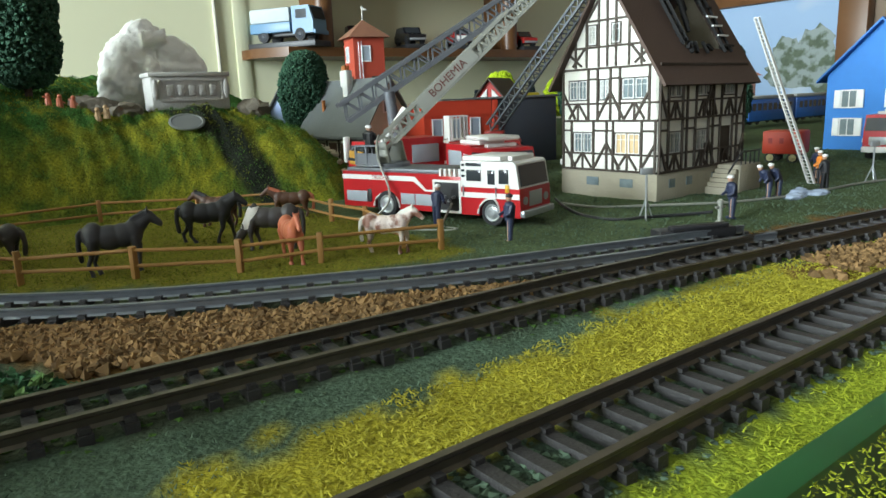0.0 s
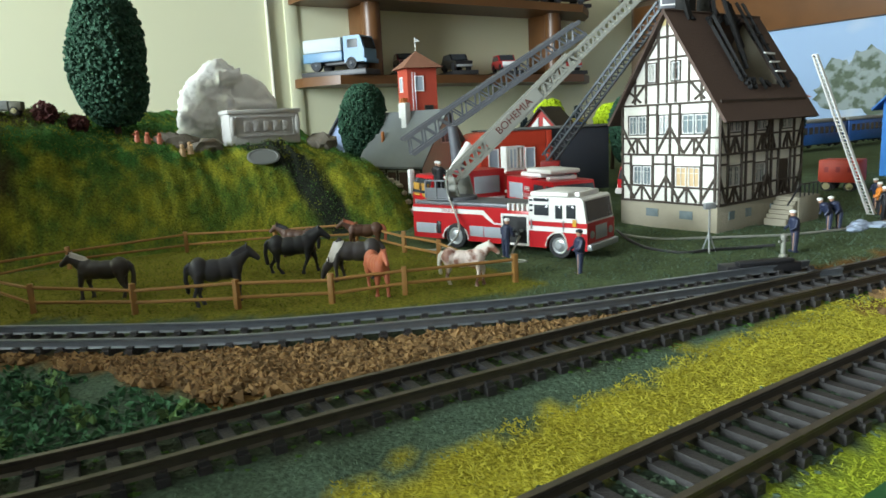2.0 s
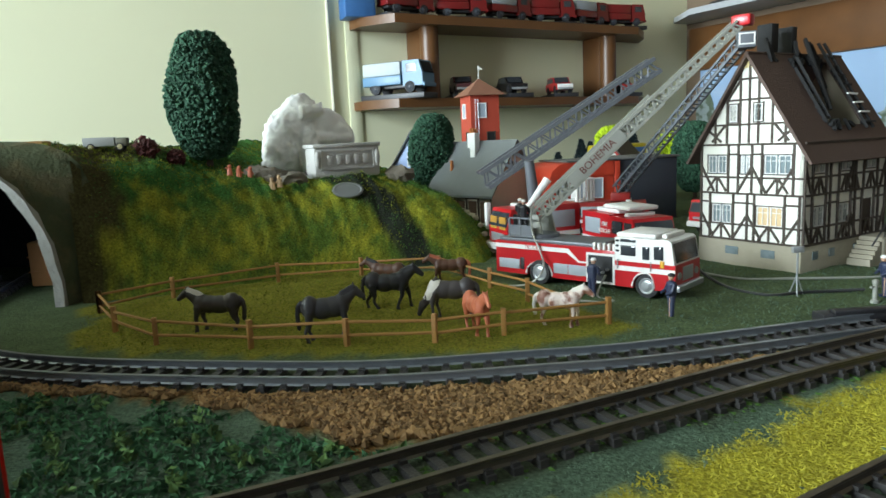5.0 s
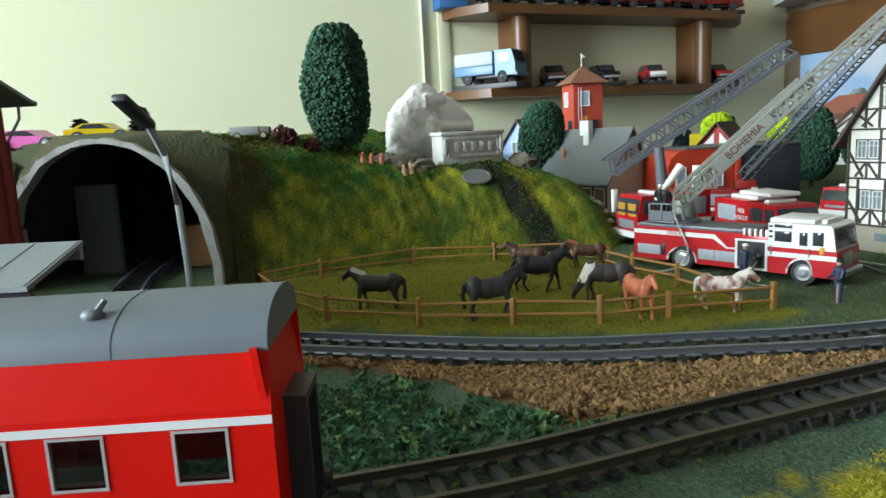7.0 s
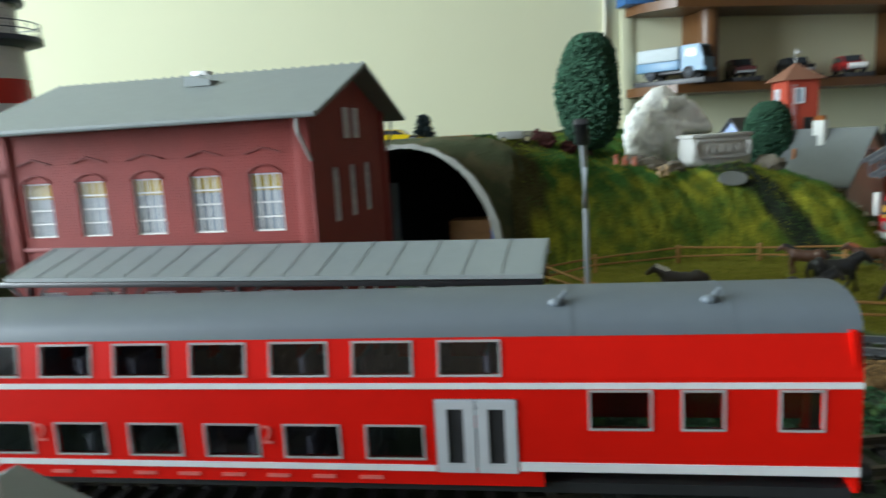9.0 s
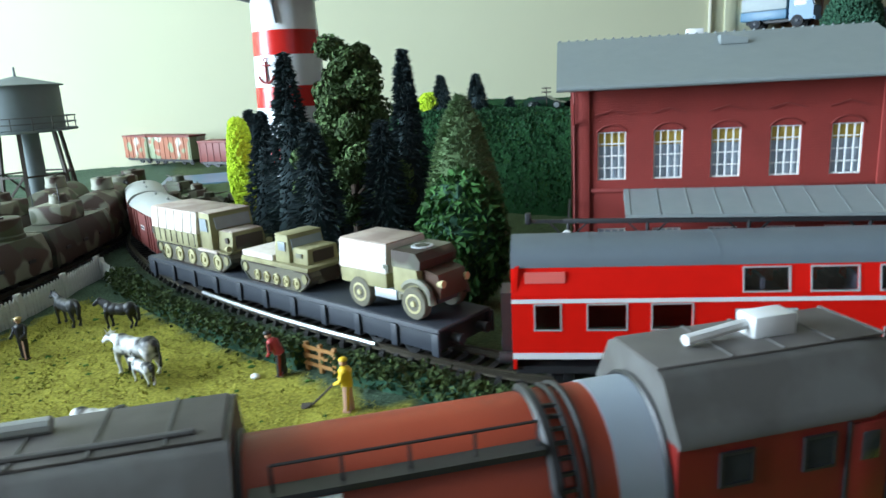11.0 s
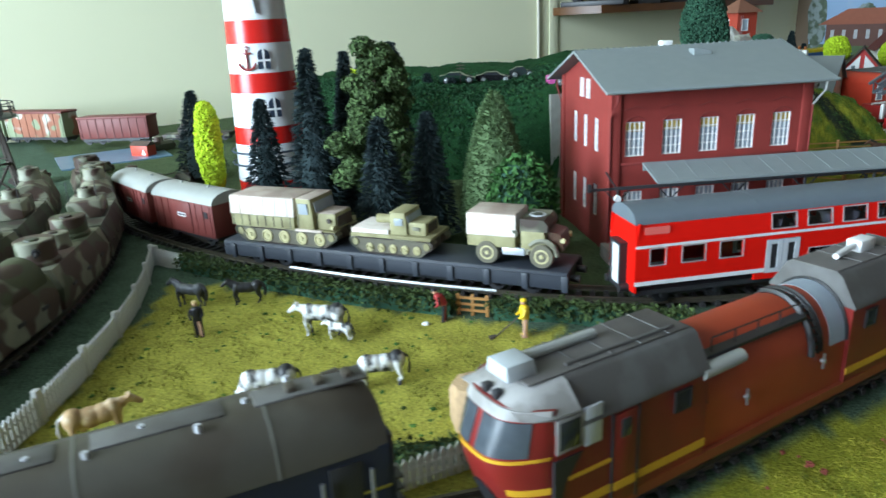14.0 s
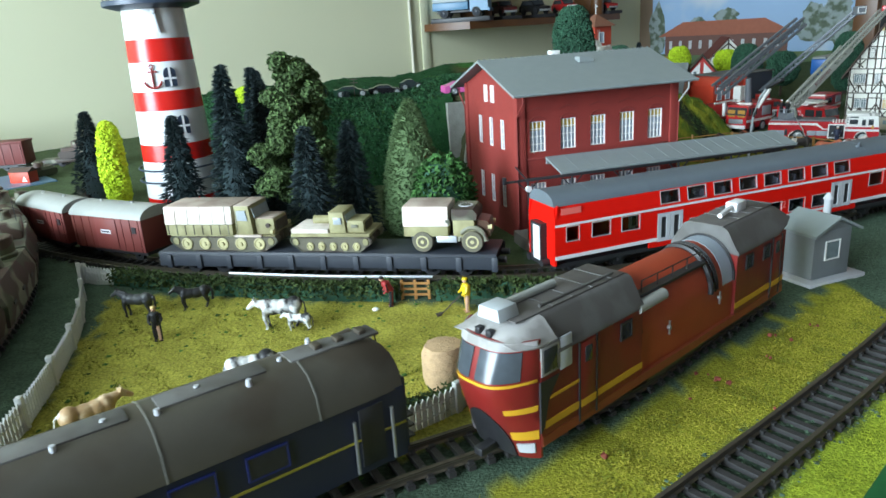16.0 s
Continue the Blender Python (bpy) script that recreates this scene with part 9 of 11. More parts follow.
# pasture, roadside and cow meadow
x, y = rg.uniform(-0.09, 0.22, 22000), rg.uniform(0.43, 0.64, 22000)
ok = inside(PASTURE, x, y) & off_track(x, y, 0.014, "A")
stuff("pasture_grass", x[ok], y[ok], 0.0011, "blade", M["moss"], "short olive grass in the horse pasture", "grass", 90, dirs=up_dirs(ok.sum(), 91))
x, y = rg.uniform(0.17, 0.62, 30000), rg.uniform(0.44, 0.95, 30000)
ok = ~inside(PASTURE, x, y) & off_track(x, y, 0.014, "AB") & (dist_to("B", x, y)[1] > 0)
stuff("rough_grass", x[ok], y[ok], 0.0014, "blade", M["flock_dark"], "dark green rough grass round the house", "grass", 92, dirs=up_dirs(ok.sum(), 93, 1.0))
x, y = rg.uniform(-0.48, -0.12, 42000), rg.uniform(-0.12, 0.20, 42000)
ok = inside(COWFIELD, x, y) & off_track(x, y, 0.014, "BD")
stuff("meadow_grass", x[ok], y[ok], 0.0013, "blade", M["straw"], "short yellow-green meadow grass", "grass", 94, dirs=up_dirs(ok.sum(), 95, 1.1))
ok2 = ok & (wave(x, y, 120, 2.0) > 0.42)
stuff("meadow_grass", x[ok2], y[ok2], 0.0014, "blade", M["moss"], "darker patches in the meadow", "grass", 96, dirs=up_dirs(ok2.sum(), 97, 1.0))
x, y = rg.uniform(-0.46, -0.15, 420), rg.uniform(-0.1, 0.18, 420)
ok = inside(COWFIELD, x, y)
stuff("meadow_specks", x[ok], y[ok], 0.0013, "lump", M["moss_dark"], "scattered dark specks on the meadow", "debris", 98, flat=0.5)
x, y = along(LINE_C, 30000, 0.015, 0.05, 65)
ok = (x < -0.03) & off_track(x, y) & (wave(x, y, 95, 4.0) + 0.5 * wave(x, y, 260, 1.0) > 0.30)
stuff("flock_patches", x[ok], y[ok], 0.0013, "blade", M["moss"], "olive patches in the yellow flock", "flock", 66, lift=0.0003, dirs=up_dirs(ok.sum(), 64, 1.3))
x, y = along(LINE_C, 5200, 0.015, 0.05, 99)
ok = (x < -0.03) & (wave(x, y, 170, 9.0) > 0.82)
stuff("petals", x[ok], y[ok], 0.0011, "lump", M["red_bits"], "tiny red flowers in the yellow flock", "flowers", 100, lift=0.0012)
# moss on the hill
x, y = rg.uniform(-0.45, 0.14, 95000), rg.uniform(0.46, 0.80, 95000)
hz = hill_z(x, y)
iv = PORTAL.inverted()
s_, t_ = iv[0][0] * x + iv[0][1] * y + iv[0][3], iv[1][0] * x + iv[1][1] * y + iv[1][3]
ok = inside(HILL, x, y) & (hz > 0.002) & ~((np.abs(s_) < 0.08) & (t_ < 0.02))
patch = hill_patch(x, y, hz)
for sel, mt, sd, lab in ((patch > 0.1, "moss_dark", 101, "dark green moss on the hill"), (patch <= 0.1, "moss", 103, "olive moss on the hill")):
    o = ok & sel & ((x > -0.2) if mt == "moss" else True)
    e = 0.002
    gx, gy = (hill_z(x[o] + e, y[o]) - hz[o]) / e, (hill_z(x[o], y[o] + e) - hz[o]) / e
    nd = np.stack([-gx, -gy, np.ones(o.sum())], -1)
    nd = nd / np.linalg.norm(nd, axis=1, keepdims=True) + np.random.RandomState(sd).normal(0, 0.5, (o.sum(), 3))
    stuff("hill_moss", x[o], y[o], 0.0016, "blade", M[mt], lab, "moss", sd, zf=hill_z, dirs=nd)


x, y = rg.uniform(-0.70, -0.19, 60000), rg.uniform(0.46, 0.78, 60000)
hz = hill_z(x, y)
ok = inside(HILL, x, y) & (hz > 0.004) & ~((np.abs(iv[0][0] * x + iv[0][1] * y + iv[0][3]) < 0.085) & (iv[1][0] * x + iv[1][1] * y + iv[1][3] < 0.02))
stuff("hill_leaves", x[ok], y[ok], 0.0019, "leaf", M["leaf_hill"], "small dark green leaves covering the back slope", "ground cover", 107, zf=hill_z, lift=0.0010)


# ---- fences ----
paint("fence_wood", (0.30, 0.145, 0.035), 0.6, bump=0.2)
paint("picket_white", (0.56, 0.57, 0.55), 0.6)


def rail_fence(pts, label, h=0.0125, gap=None):
    f = thing("wooden_fence", pose(0, 0, 0), label, "fence", "pasture fences")
    for i, (x, y) in enumerate(pts):
        part("post", box(bmesh.new(), -0.0011, 0.0011, -0.0011, 0.0011, -0.002, h, 0.0002), M["fence_wood"], f, m=pose(x, y, 0, 0, 0, 17 * i))
    for i, ((x0, y0), (x1, y1)) in enumerate(zip(pts, pts[1:])):
        for z in (h * 0.38, h * 0.82):
            sag = 0.0008 * math.sin(i * 2.7 + z * 900)
            part("rail", rod(bmesh.new(), (x0, y0, z + sag), (x1, y1, z - sag), 0.0007, 0.0007, 7), M["fence_wood"], f)
    return f


rail_fence([(-0.065, 0.503), (-0.030, 0.470), (0.006, 0.4505), (0.053, 0.4490), (0.095, 0.4535), (0.131, 0.4630), (0.159, 0.4735), (0.203, 0.496)], "thin brown split-rail fence in front of the horses")
rail_fence([(-0.065, 0.503), (-0.045, 0.540), (0.0, 0.585), (0.05, 0.602), (0.10, 0.607), (0.139, 0.566), (0.163, 0.5375)], "thin brown split-rail fence behind the horses")
rail_fence([(0.163, 0.5375), (0.187, 0.4995)], "short brown rail fence beside the pony")
g = thing("wooden_gate", pose(-0.274, 0.151, 0, 0, 0, -8), "small brown wooden gate in the hedge", "gate")
for x in (-0.008, 0.0, 0.008):
    part("post", box(bmesh.new(), x - 0.0009, x + 0.0009, -0.0008, 0.0008, -0.002, 0.0125, 0.0002), M["fence_wood"], g)
for z in (0.003, 0.0065, 0.010):
    part("rail", box(bmesh.new(), -0.009, 0.009, -0.0013, -0.0006, z, z + 0.0014), M["fence_wood"], g)

pb = bmesh.new()
prism(pb, [(-0.0011, -0.002), (0.0011, -0.002), (0.0011, 0.0105), (0.0, 0.0125), (-0.0011, 0.0105)], "y", -0.0004, 0.0004)
PICKET = mesh_of("picket", pb, False)
PICKET.materials.append(M["picket_white"])


def picket_fence(pts, label, step=0.0029, h=1.0):
    f = thing("picket_fence", pose(0, 0, 0), label, "fence", "white picket fences")
    line = spline(pts, step)
    for i, (a, b) in enumerate(zip(line, line[1:])):
        o = new("picket", PICKET)
        o.parent = f
        ang = math.degrees(math.atan2(b.y - a.y, b.x - a.x))
        o.matrix_local = pose(a.x, a.y, 0.0, 0, 0, ang) @ Matrix.Diagonal((1, 1, h * (1.12 if i % 14 == 0 else 1.0), 1))
        if i % 14 == 0:
            part("post", box(bmesh.new(), -0.0017, 0.0017, -0.0014, 0.0014, -0.002, 0.0138 * h, 0.0003), M["picket_white"], f, m=pose(a.x, a.y, 0, 0, 0, ang))
    for z in (0.003, 0.008):
        part("rail", tube(bmesh.new(), [p + Vector((0, 0, z * h)) for p in line], 0.0006, 5), M["picket_white"], f)
    return f


picket_fence([(-0.508, 0.219), (-0.483, 0.172), (-0.462, 0.122), (-0.447, 0.070), (-0.437, 0.020), (-0.434, -0.03), (-0.440, -0.09)], "long curved white picket fence round the meadow", h=1.1)
picket_fence([(-0.506, 0.221), (-0.490, 0.214), (-0.474, 0.208)], "short white picket fence at the hedge's end")
picket_fence([(-0.285, -0.002), (-0.270, 0.010), (-0.255, 0.021), (-0.245, 0.030)], "short white picket fence beside the siding")


# ---- toy animals and figures: one plain mesh each ----
def toy_horse(m, mats, label, grazing=False, size=1.0, name="toy_horse", cow=False, stride=0.0, patch=None, pale_tail=True, tall=1.0):
    """A moulded plastic animal, about 27 mm long, facing +x. mats: body, mane and tail, patch."""
    b = bmesh.new()
    fat = 1.08 if cow else 1.0
    for c, r in (((-0.0088, 0, 0.0140), (0.0046, 0.0041, 0.0049)), ((-0.0025, 0, 0.0131), (0.0068, 0.0040, 0.0045)), ((0.0030, 0, 0.0134), (0.0062, 0.0039, 0.0044)), ((0.0068, 0, 0.0139), (0.0043, 0.0036, 0.0048))):
        ball(b, c, (r[0], r[1] * fat, r[2] * fat), 3)
    hx, hz = (0.0142, 0.0194) if not grazing else (0.0150, 0.0068)
    if cow:
        hx, hz = (0.0142, 0.0172) if not grazing else (0.0140, 0.0062)
    dx, dz = (0.0042, -0.0030) if not grazing else (0.0020, -0.0044)
    base = Vector((0.0082, 0, 0.0152))
    for k in range(7):
        f = k / 6
        c = base.lerp(Vector((hx - 0.0006, 0, hz - 0.0004)), f)
        ball(b, c, ((0.0032 - 0.0013 * f), (0.0025 - 0.0009 * f), (0.0036 - 0.0016 * f)), 2)
    for k in range(5):
        f = k / 4
        ball(b, (hx + dx * f, 0, hz + dz * f), (0.0021 - 0.0008 * f, 0.0015 - 0.0004 * f, 0.0020 - 0.0007 * f), 2)
    ball(b, (hx + dx * 0.25, 0, hz + dz * 0.25 - 0.0006), (0.0014, 0.0012, 0.0013), 2)
    for s in (-1, 1):
        if cow:
            rod(b, (hx - 0.0004, s * 0.0010, hz + 0.0010), (hx - 0.0008, s * 0.0032, hz + 0.0016), 0.0006, 0.0004, 6)
            rod(b, (hx + 0.0002, s * 0.0008, hz + 0.0014), (hx + 0.0006, s * 0.0017, hz + 0.0036), 0.0005, 0.0003, 6)
        else:
            rod(b, (hx - 0.0005, s * 0.0008, hz + 0.0012), (hx - 0.0007, s * 0.0013, hz + 0.0036), 0.0007, 0.0003, 6)
    for i, (x, s) in enumerate(((-0.0100, -1), (-0.0094, 1), (0.0072, -1), (0.0082, 1))):
        go = stride * (1 if i in (0, 3) else -1)
        hind = i < 2
        knee = Vector((x + go * 0.45 + (0.0010 if not hind else 0.0), s * 0.0021, 0.0068))
        hock = Vector((x + go * 0.75 + (-0.0014 if hind else 0.0004), s * 0.0021, 0.0042))
        foot = Vector((x + go, s * 0.0022, 0.0012))
        rod(b, (x + (0.0006 if hind else 0), s * 0.0019, 0.0128), knee, 0.0027 if hind else 0.0021, 0.0012, 10)
        ball(b, knee, 0.0012, 2)
        rod(b, knee, hock, 0.0011, 0.0009, 8)
        rod(b, hock, foot, 0.0009, 0.0008, 8)
        rod(b, foot + Vector((0, 0, 0.0006)), foot + Vector((0.0005, 0, -0.0017)), 0.0009, 0.0013, 8)
    marked = []
    tail = [Vector((-0.0128, 0, 0.0168)), Vector((-0.0146, 0.0004, 0.0150)), Vector((-0.0152, 0.0006, 0.0105)), Vector((-0.0146, 0.0006, 0.0058))]
    for p, q, r in zip(tail, tail[1:], ((0.0009, 0.0012, 0.0012) if not cow else (0.0006, 0.0006, 0.0008))):
        rod(b, p, q, r, r, 7)
        ball(b, q, r, 1)
        marked.append((p, q, r + 0.0005))
    if not cow:
        top = (Vector((0.0072, 0, 0.0186)), Vector((hx - 0.0014, 0, hz + 0.0014)))
        for k in range(6):
            ball(b, top[0].lerp(top[1], k / 5), (0.0013, 0.0011, 0.0014), 1)
        marked.append((*top, 0.0017))
    else:
        ball(b, (-0.0058, 0, 0.0088), (0.0020, 0.0018, 0.0016), 2)
    me = fused(name, b, 0.00046, 3)
    for q in mats:
        me.materials.append(q)

    def near(c, p, q, r):
        d = q - p
        return (p + d * max(0.0, min(1.0, (c - p).dot(d) / d.length_squared)) - c).length < r
    for f in me.polygons:
        if any(near(f.center, *k) for k in (marked if pale_tail else marked[-1:])):
            f.material_index = 1
        elif patch and len(mats) > 2 and near(f.center, *patch):
            f.material_index = 2
    ob = new(name, me)
    ob.matrix_world = m @ Matrix.Diagonal((size, size, size * tall, 1))
    return tagged(ob, label, "toy horse" if not cow else "toy cow", "toy horses" if not cow else "toy cows")


def toy_mat(name, c, second=None, sharp=0.5, sc=140):
    return mat(name, c, 0.5, vary=0.12, scale=200, second=second, mix_scale=sc, sharp=sharp)


H_DARK, H_GREY, H_BLACK = toy_mat("horse_dark", (0.032, 0.026, 0.022)), toy_mat("horse_grey", (0.034, 0.033, 0.034)), toy_mat("horse_black", (0.012, 0.012, 0.013))
H_BROWN, H_ORANGE, H_PINTO = toy_mat("horse_brown", (0.085, 0.035, 0.018)), toy_mat("horse_orange", (0.42, 0.115, 0.055)), toy_mat("pinto", (0.62, 0.52, 0.46), (0.20, 0.085, 0.055), 0.55, 160)
H_RUMP, H_WHITE = toy_mat("grey_brown_coat", (0.050, 0.042, 0.040), (0.035, 0.030, 0.029), 0.55, 90), toy_mat("mane_white", (0.55, 0.52, 0.46))
toy_horse(pose(0.0220, 0.4745, 0, 0, 0, 190), [H_DARK, H_WHITE, H_DARK], "dark brown toy horse with a white mane", stride=0.0012, pale_tail=False, size=0.93, tall=1.05)
toy_horse(pose(0.0830, 0.4640, 0, 0, 0, 28), [H_GREY, H_BLACK], "dark grey toy horse standing", size=0.87, stride=-0.0010, tall=1.25)
toy_horse(pose(0.0945, 0.5190, 0, 0, 0, 15), [H_BLACK, H_BLACK], "black toy horse stepping forward", size=0.92, stride=0.0032, tall=1.15)
toy_horse(pose(0.0785, 0.5650, 0, 0, 0, 175), [H_BROWN, H_BLACK], "brown toy horse half hidden behind others", size=0.86)
toy_horse(pose(0.112, 0.583, 0, 0, 0, 190), [H_BROWN, H_ORANGE], "brown toy horse with a raised chestnut tail", size=0.82, stride=0.0008)
toy_horse(pose(0.1295, 0.5035, 0, 0, 0, 190), [H_RUMP, H_DARK, H_WHITE], "dark toy horse with a white patch, grazing", grazing=True, size=0.90, tall=1.15, stride=0.0012, patch=(Vector((0.0085, 0, 0.0165)), Vector((0.0115, 0, 0.0125)), 0.0040))
toy_horse(pose(0.1465, 0.478, 0, 0, 0, -60), [H_ORANGE, H_ORANGE], "orange-brown toy foal by the fence", size=0.86, stride=0.0015, tall=1.1)
toy_horse(pose(0.1820, 0.4925, 0, 0, 0, -5), [H_PINTO, H_WHITE], "white and brown pinto toy pony", size=0.78, tall=1.12, stride=0.0010)
C_BW, C_TAN, C_GREY = toy_mat("cow_black_white", (0.68, 0.68, 0.66), (0.015, 0.015, 0.016), 0.46, 95), toy_mat("cow_tan", (0.42, 0.27, 0.13), (0.55, 0.42, 0.26), 0.6), toy_mat("donkey_grey", (0.045, 0.048, 0.05))
toy_horse(pose(-0.348, 0.122, 0, 0, 0, 186), [C_BW, H_BLACK], "black and white toy cow suckling a calf", cow=True, size=0.92, name="toy_cow")
toy_horse(pose(-0.337, 0.116, 0, 0, 0, 170), [C_BW, H_BLACK], "small black and white toy calf", cow=True, size=0.55, name="toy_cow")
toy_horse(pose(-0.3035, 0.0735, 0, 0, 0, 205), [C_BW, H_BLACK], "black and white toy cow with lowered head", cow=True, grazing=True, size=0.85, name="toy_cow")
toy_horse(pose(-0.347, 0.053, 0, 0, 0, 205), [C_BW, H_BLACK], "black and white toy cow grazing", cow=True, grazing=True, size=0.93, name="toy_cow")
toy_horse(pose(-0.4035, 0.0195, 0, 0, 0, 42), [C_TAN, H_WHITE], "tan toy cow with pale horns", cow=True, size=0.90, name="toy_cow")
toy_horse(pose(-0.441, 0.153, 0, 0, 0, 175), [C_GREY, H_BLACK], "dark grey toy donkey by the hedge", size=0.78, name="toy_donkey")
toy_horse(pose(-0.409, 0.160, 0, 0, 0, 200), [H_BLACK, H_BLACK], "black toy goat with a pale muzzle", size=0.72, name="toy_goat")


def figure(m, coat, legs, hat, label, bend=0.0, size=1.0, arm=None):
    """A plain moulded figurine about 20 mm high; slots: coat, legs, head, hat."""
    bm = bmesh.new()

    def mark(n0, idx):
        bm.faces.ensure_lookup_table()
        for f in list(bm.faces)[n0:]:
            f.material_index = idx
    n0 = 0
    top = Matrix.Translation((0, 0, 0.0095)) @ pose(0, 0, 0, 0, bend, 0)

    def tp(x, y, z):
        return top @ Vector((x, y, z))
    rod(bm, tp(0, 0, 0), tp(0, 0, 0.0060), 0.0021, 0.0026, 10)
    ball(bm, tp(0, 0, 0.0062), (0.0022, 0.0027, 0.0016), 2)
    for s in (-1, 1):
        elbow = tp(0.0012, s * 0.0032, 0.0030)
        rod(bm, tp(0, s * 0.0027, 0.0062), elbow, 0.0009, 0.0008, 7)
        rod(bm, elbow, tp(0.0038, s * 0.0024, 0.0020 if arm is None else arm), 0.0008, 0.0006, 7)
    mark(n0, 0)
    n0 = len(bm.faces)
    for s in (-1, 1):
        rod(bm, (0, s * 0.0011, 0.0100), (0.0006 * s, s * 0.0013, 0.0), 0.0014, 0.0010, 8)
        box(bm, -0.0008, 0.0019, s * 0.0014 - 0.0008, s * 0.0014 + 0.0008, -0.0006, 0.0009)
    mark(n0, 1)
    n0 = len(bm.faces)
    ball(bm, tp(0.0002, 0, 0.0092), (0.0014, 0.0013, 0.0016), 2)
    mark(n0, 2)
    n0 = len(bm.faces)
    ball(bm, tp(0, 0, 0.0101), (0.0017, 0.0016, 0.0010), 2)
    mark(n0, 3)
    me = mesh_of("figurine", bm)
    for q in (coat, legs, M["skin_tone"], hat):
        me.materials.append(q)
    ob = new("figurine", me)
    ob.matrix_world = m @ Matrix.Scale(size, 4)
    return tagged(ob, label, "figurine", "figurines")


M["skin_tone"] = mat("moulded_tan", (0.45, 0.26, 0.17), 0.6)
NAVY, WHITE_HAT, BLACK_CLOTH = toy_mat("navy_cloth", (0.02, 0.028, 0.062)), toy_mat("white_helmet", (0.72, 0.72, 0.70)), toy_mat("black_cloth", (0.012, 0.012, 0.014))
RED_SHIRT, YELLOW_D, BLOND, ORANGE_V = toy_mat("red_shirt", (0.28, 0.018, 0.018)), toy_mat("yellow_dress", (0.72, 0.50, 0.01)), toy_mat("blond", (0.55, 0.40, 0.16)), toy_mat("orange_vest", (0.65, 0.20, 0.02))
for x, y, r, b in ((0.231, 0.5085, 200, 0), (0.1955, 0.5495, 60, 10), (0.3345, 0.5530, 190, 8), (0.3710, 0.6110, 190, 35), (0.3775, 0.6150, 195, 32)):
    figure(pose(x, y, 0, 0, 0, r), NAVY, NAVY, WHITE_HAT if x > 0.24 or x < 0.2 else BLACK_CLOTH, "navy uniformed fireman figurine with a pale helmet", b)
for x, y, r, v in ((0.428, 0.690, 200, NAVY), (0.420, 0.665, 160, ORANGE_V), (0.412, 0.640, 120, BLACK_CLOTH)):
    figure(pose(x, y, 0, 0, 0, r), v, BLACK_CLOTH, WHITE_HAT, "fireman figurine at the long ladder", 5)
for dx, dy in ((-0.021, -0.004), (-0.014, -0.010)):
    p = T1 @ Vector((dx, dy, 0.0292))
    figure(Matrix.Translation(p) @ pose(0, 0, 0, 0, 0, 80), BLACK_CLOTH, BLACK_CLOTH, WHITE_HAT, "dark fireman figurine on the ladder engine's deck", 0, 0.92)
figure(pose(-0.4135, 0.1135, 0, 0, 0, -70), BLACK_CLOTH, BLACK_CLOTH, BLOND, "farmhand figurine in dark clothes with fair hair")
figure(pose(-0.288, 0.143, 0, 0, 0, 190), RED_SHIRT, BLACK_CLOTH, BLACK_CLOTH, "stooping figurine in a red shirt by the gate", 30)
figure(pose(-0.2445, 0.1285, 0, 0, 0, 200), YELLOW_D, M["skin_tone"], YELLOW_D, "figurine in a yellow dress with a broom", 4)
bm = rod(bmesh.new(), (0, 0, 0.011), (-0.0105, -0.001, 0.0012), 0.0004, 0.0004, 6)
rod(bm, (-0.0105, -0.001, 0.0016), (-0.0135, -0.0015, -0.0002), 0.0007, 0.0020, 8)
solo("broom", bm, M["timber"], pose(-0.248, 0.126, 0, 0, 0, 0), "thin dark toy broom held out over the grass", "broom")
bm = ball(bmesh.new(), (0, 0, 0.001), (0.0022, 0.0016, 0.0012), 2)
solo("feed_bowl", bm, M["white"], pose(-0.297, 0.137, 0), "small white bowl on the meadow", "bowl")
bm = lathe(bmesh.new(), [(0.0085, -0.001), (0.0098, 0.004), (0.0098, 0.016), (0.0082, 0.0195), (0.003, 0.0205)], 20)
for v in bm.verts:
    v.co += Vector((noise.noise(v.co * 300), noise.noise(v.co * 300 + Vector((5, 0, 0))), 0)) * 0.001
solo("hay_bale", bm, mat("hay", (0.46, 0.31, 0.17), 0.9, vary=0.3, scale=400, bump=0.8), pose(-0.258, 0.047, 0), "rounded straw-coloured hay stack by the siding", "hay")

# ---- white rock sculpture with its lettered plinth, on the hilltop ----
mon = thing("rock_monument", pose(-0.016, 0.697, 0.064, 0, 0, 43), "white plaster rock sculpture on a carved stone plinth", "monument")
paint("white_rock", (0.84, 0.84, 0.81), 0.7, bump=0.5, bump_scale=400)
paint("stone", (0.46, 0.45, 0.42), 0.8, bump=0.5, bump_scale=500)
paint("rock_brown", (0.14, 0.12, 0.09), 0.9, bump=0.8)
bm = bmesh.new()
for c, r in (((-0.010, 0.012, 0.020), (0.030, 0.020, 0.034)), ((-0.009, 0.010, 0.040), (0.016, 0.014, 0.020)), ((-0.018, 0.006, 0.030), (0.015, 0.014, 0.018)),
             ((-0.028, 0.004, 0.012), (0.015, 0.014, 0.018)), ((-0.036, 0.002, 0.003), (0.010, 0.010, 0.010)), ((0.012, 0.010, 0.030), (0.018, 0.015, 0.017)),
             ((0.006, -0.004, 0.036), (0.011, 0.009, 0.012)), ((0.013, -0.005, 0.031), (0.010, 0.008, 0.008)), ((0.024, 0.006, 0.023), (0.0085, 0.012, 0.014)), ((-0.010, -0.008, 0.014), (0.007, 0.010, 0.020))):
    ball(bm, c, r, 3)
rod(bm, (-0.004, -0.010, 0.0245), (0.024, -0.009, 0.0240), 0.0050, 0.0045, 14)
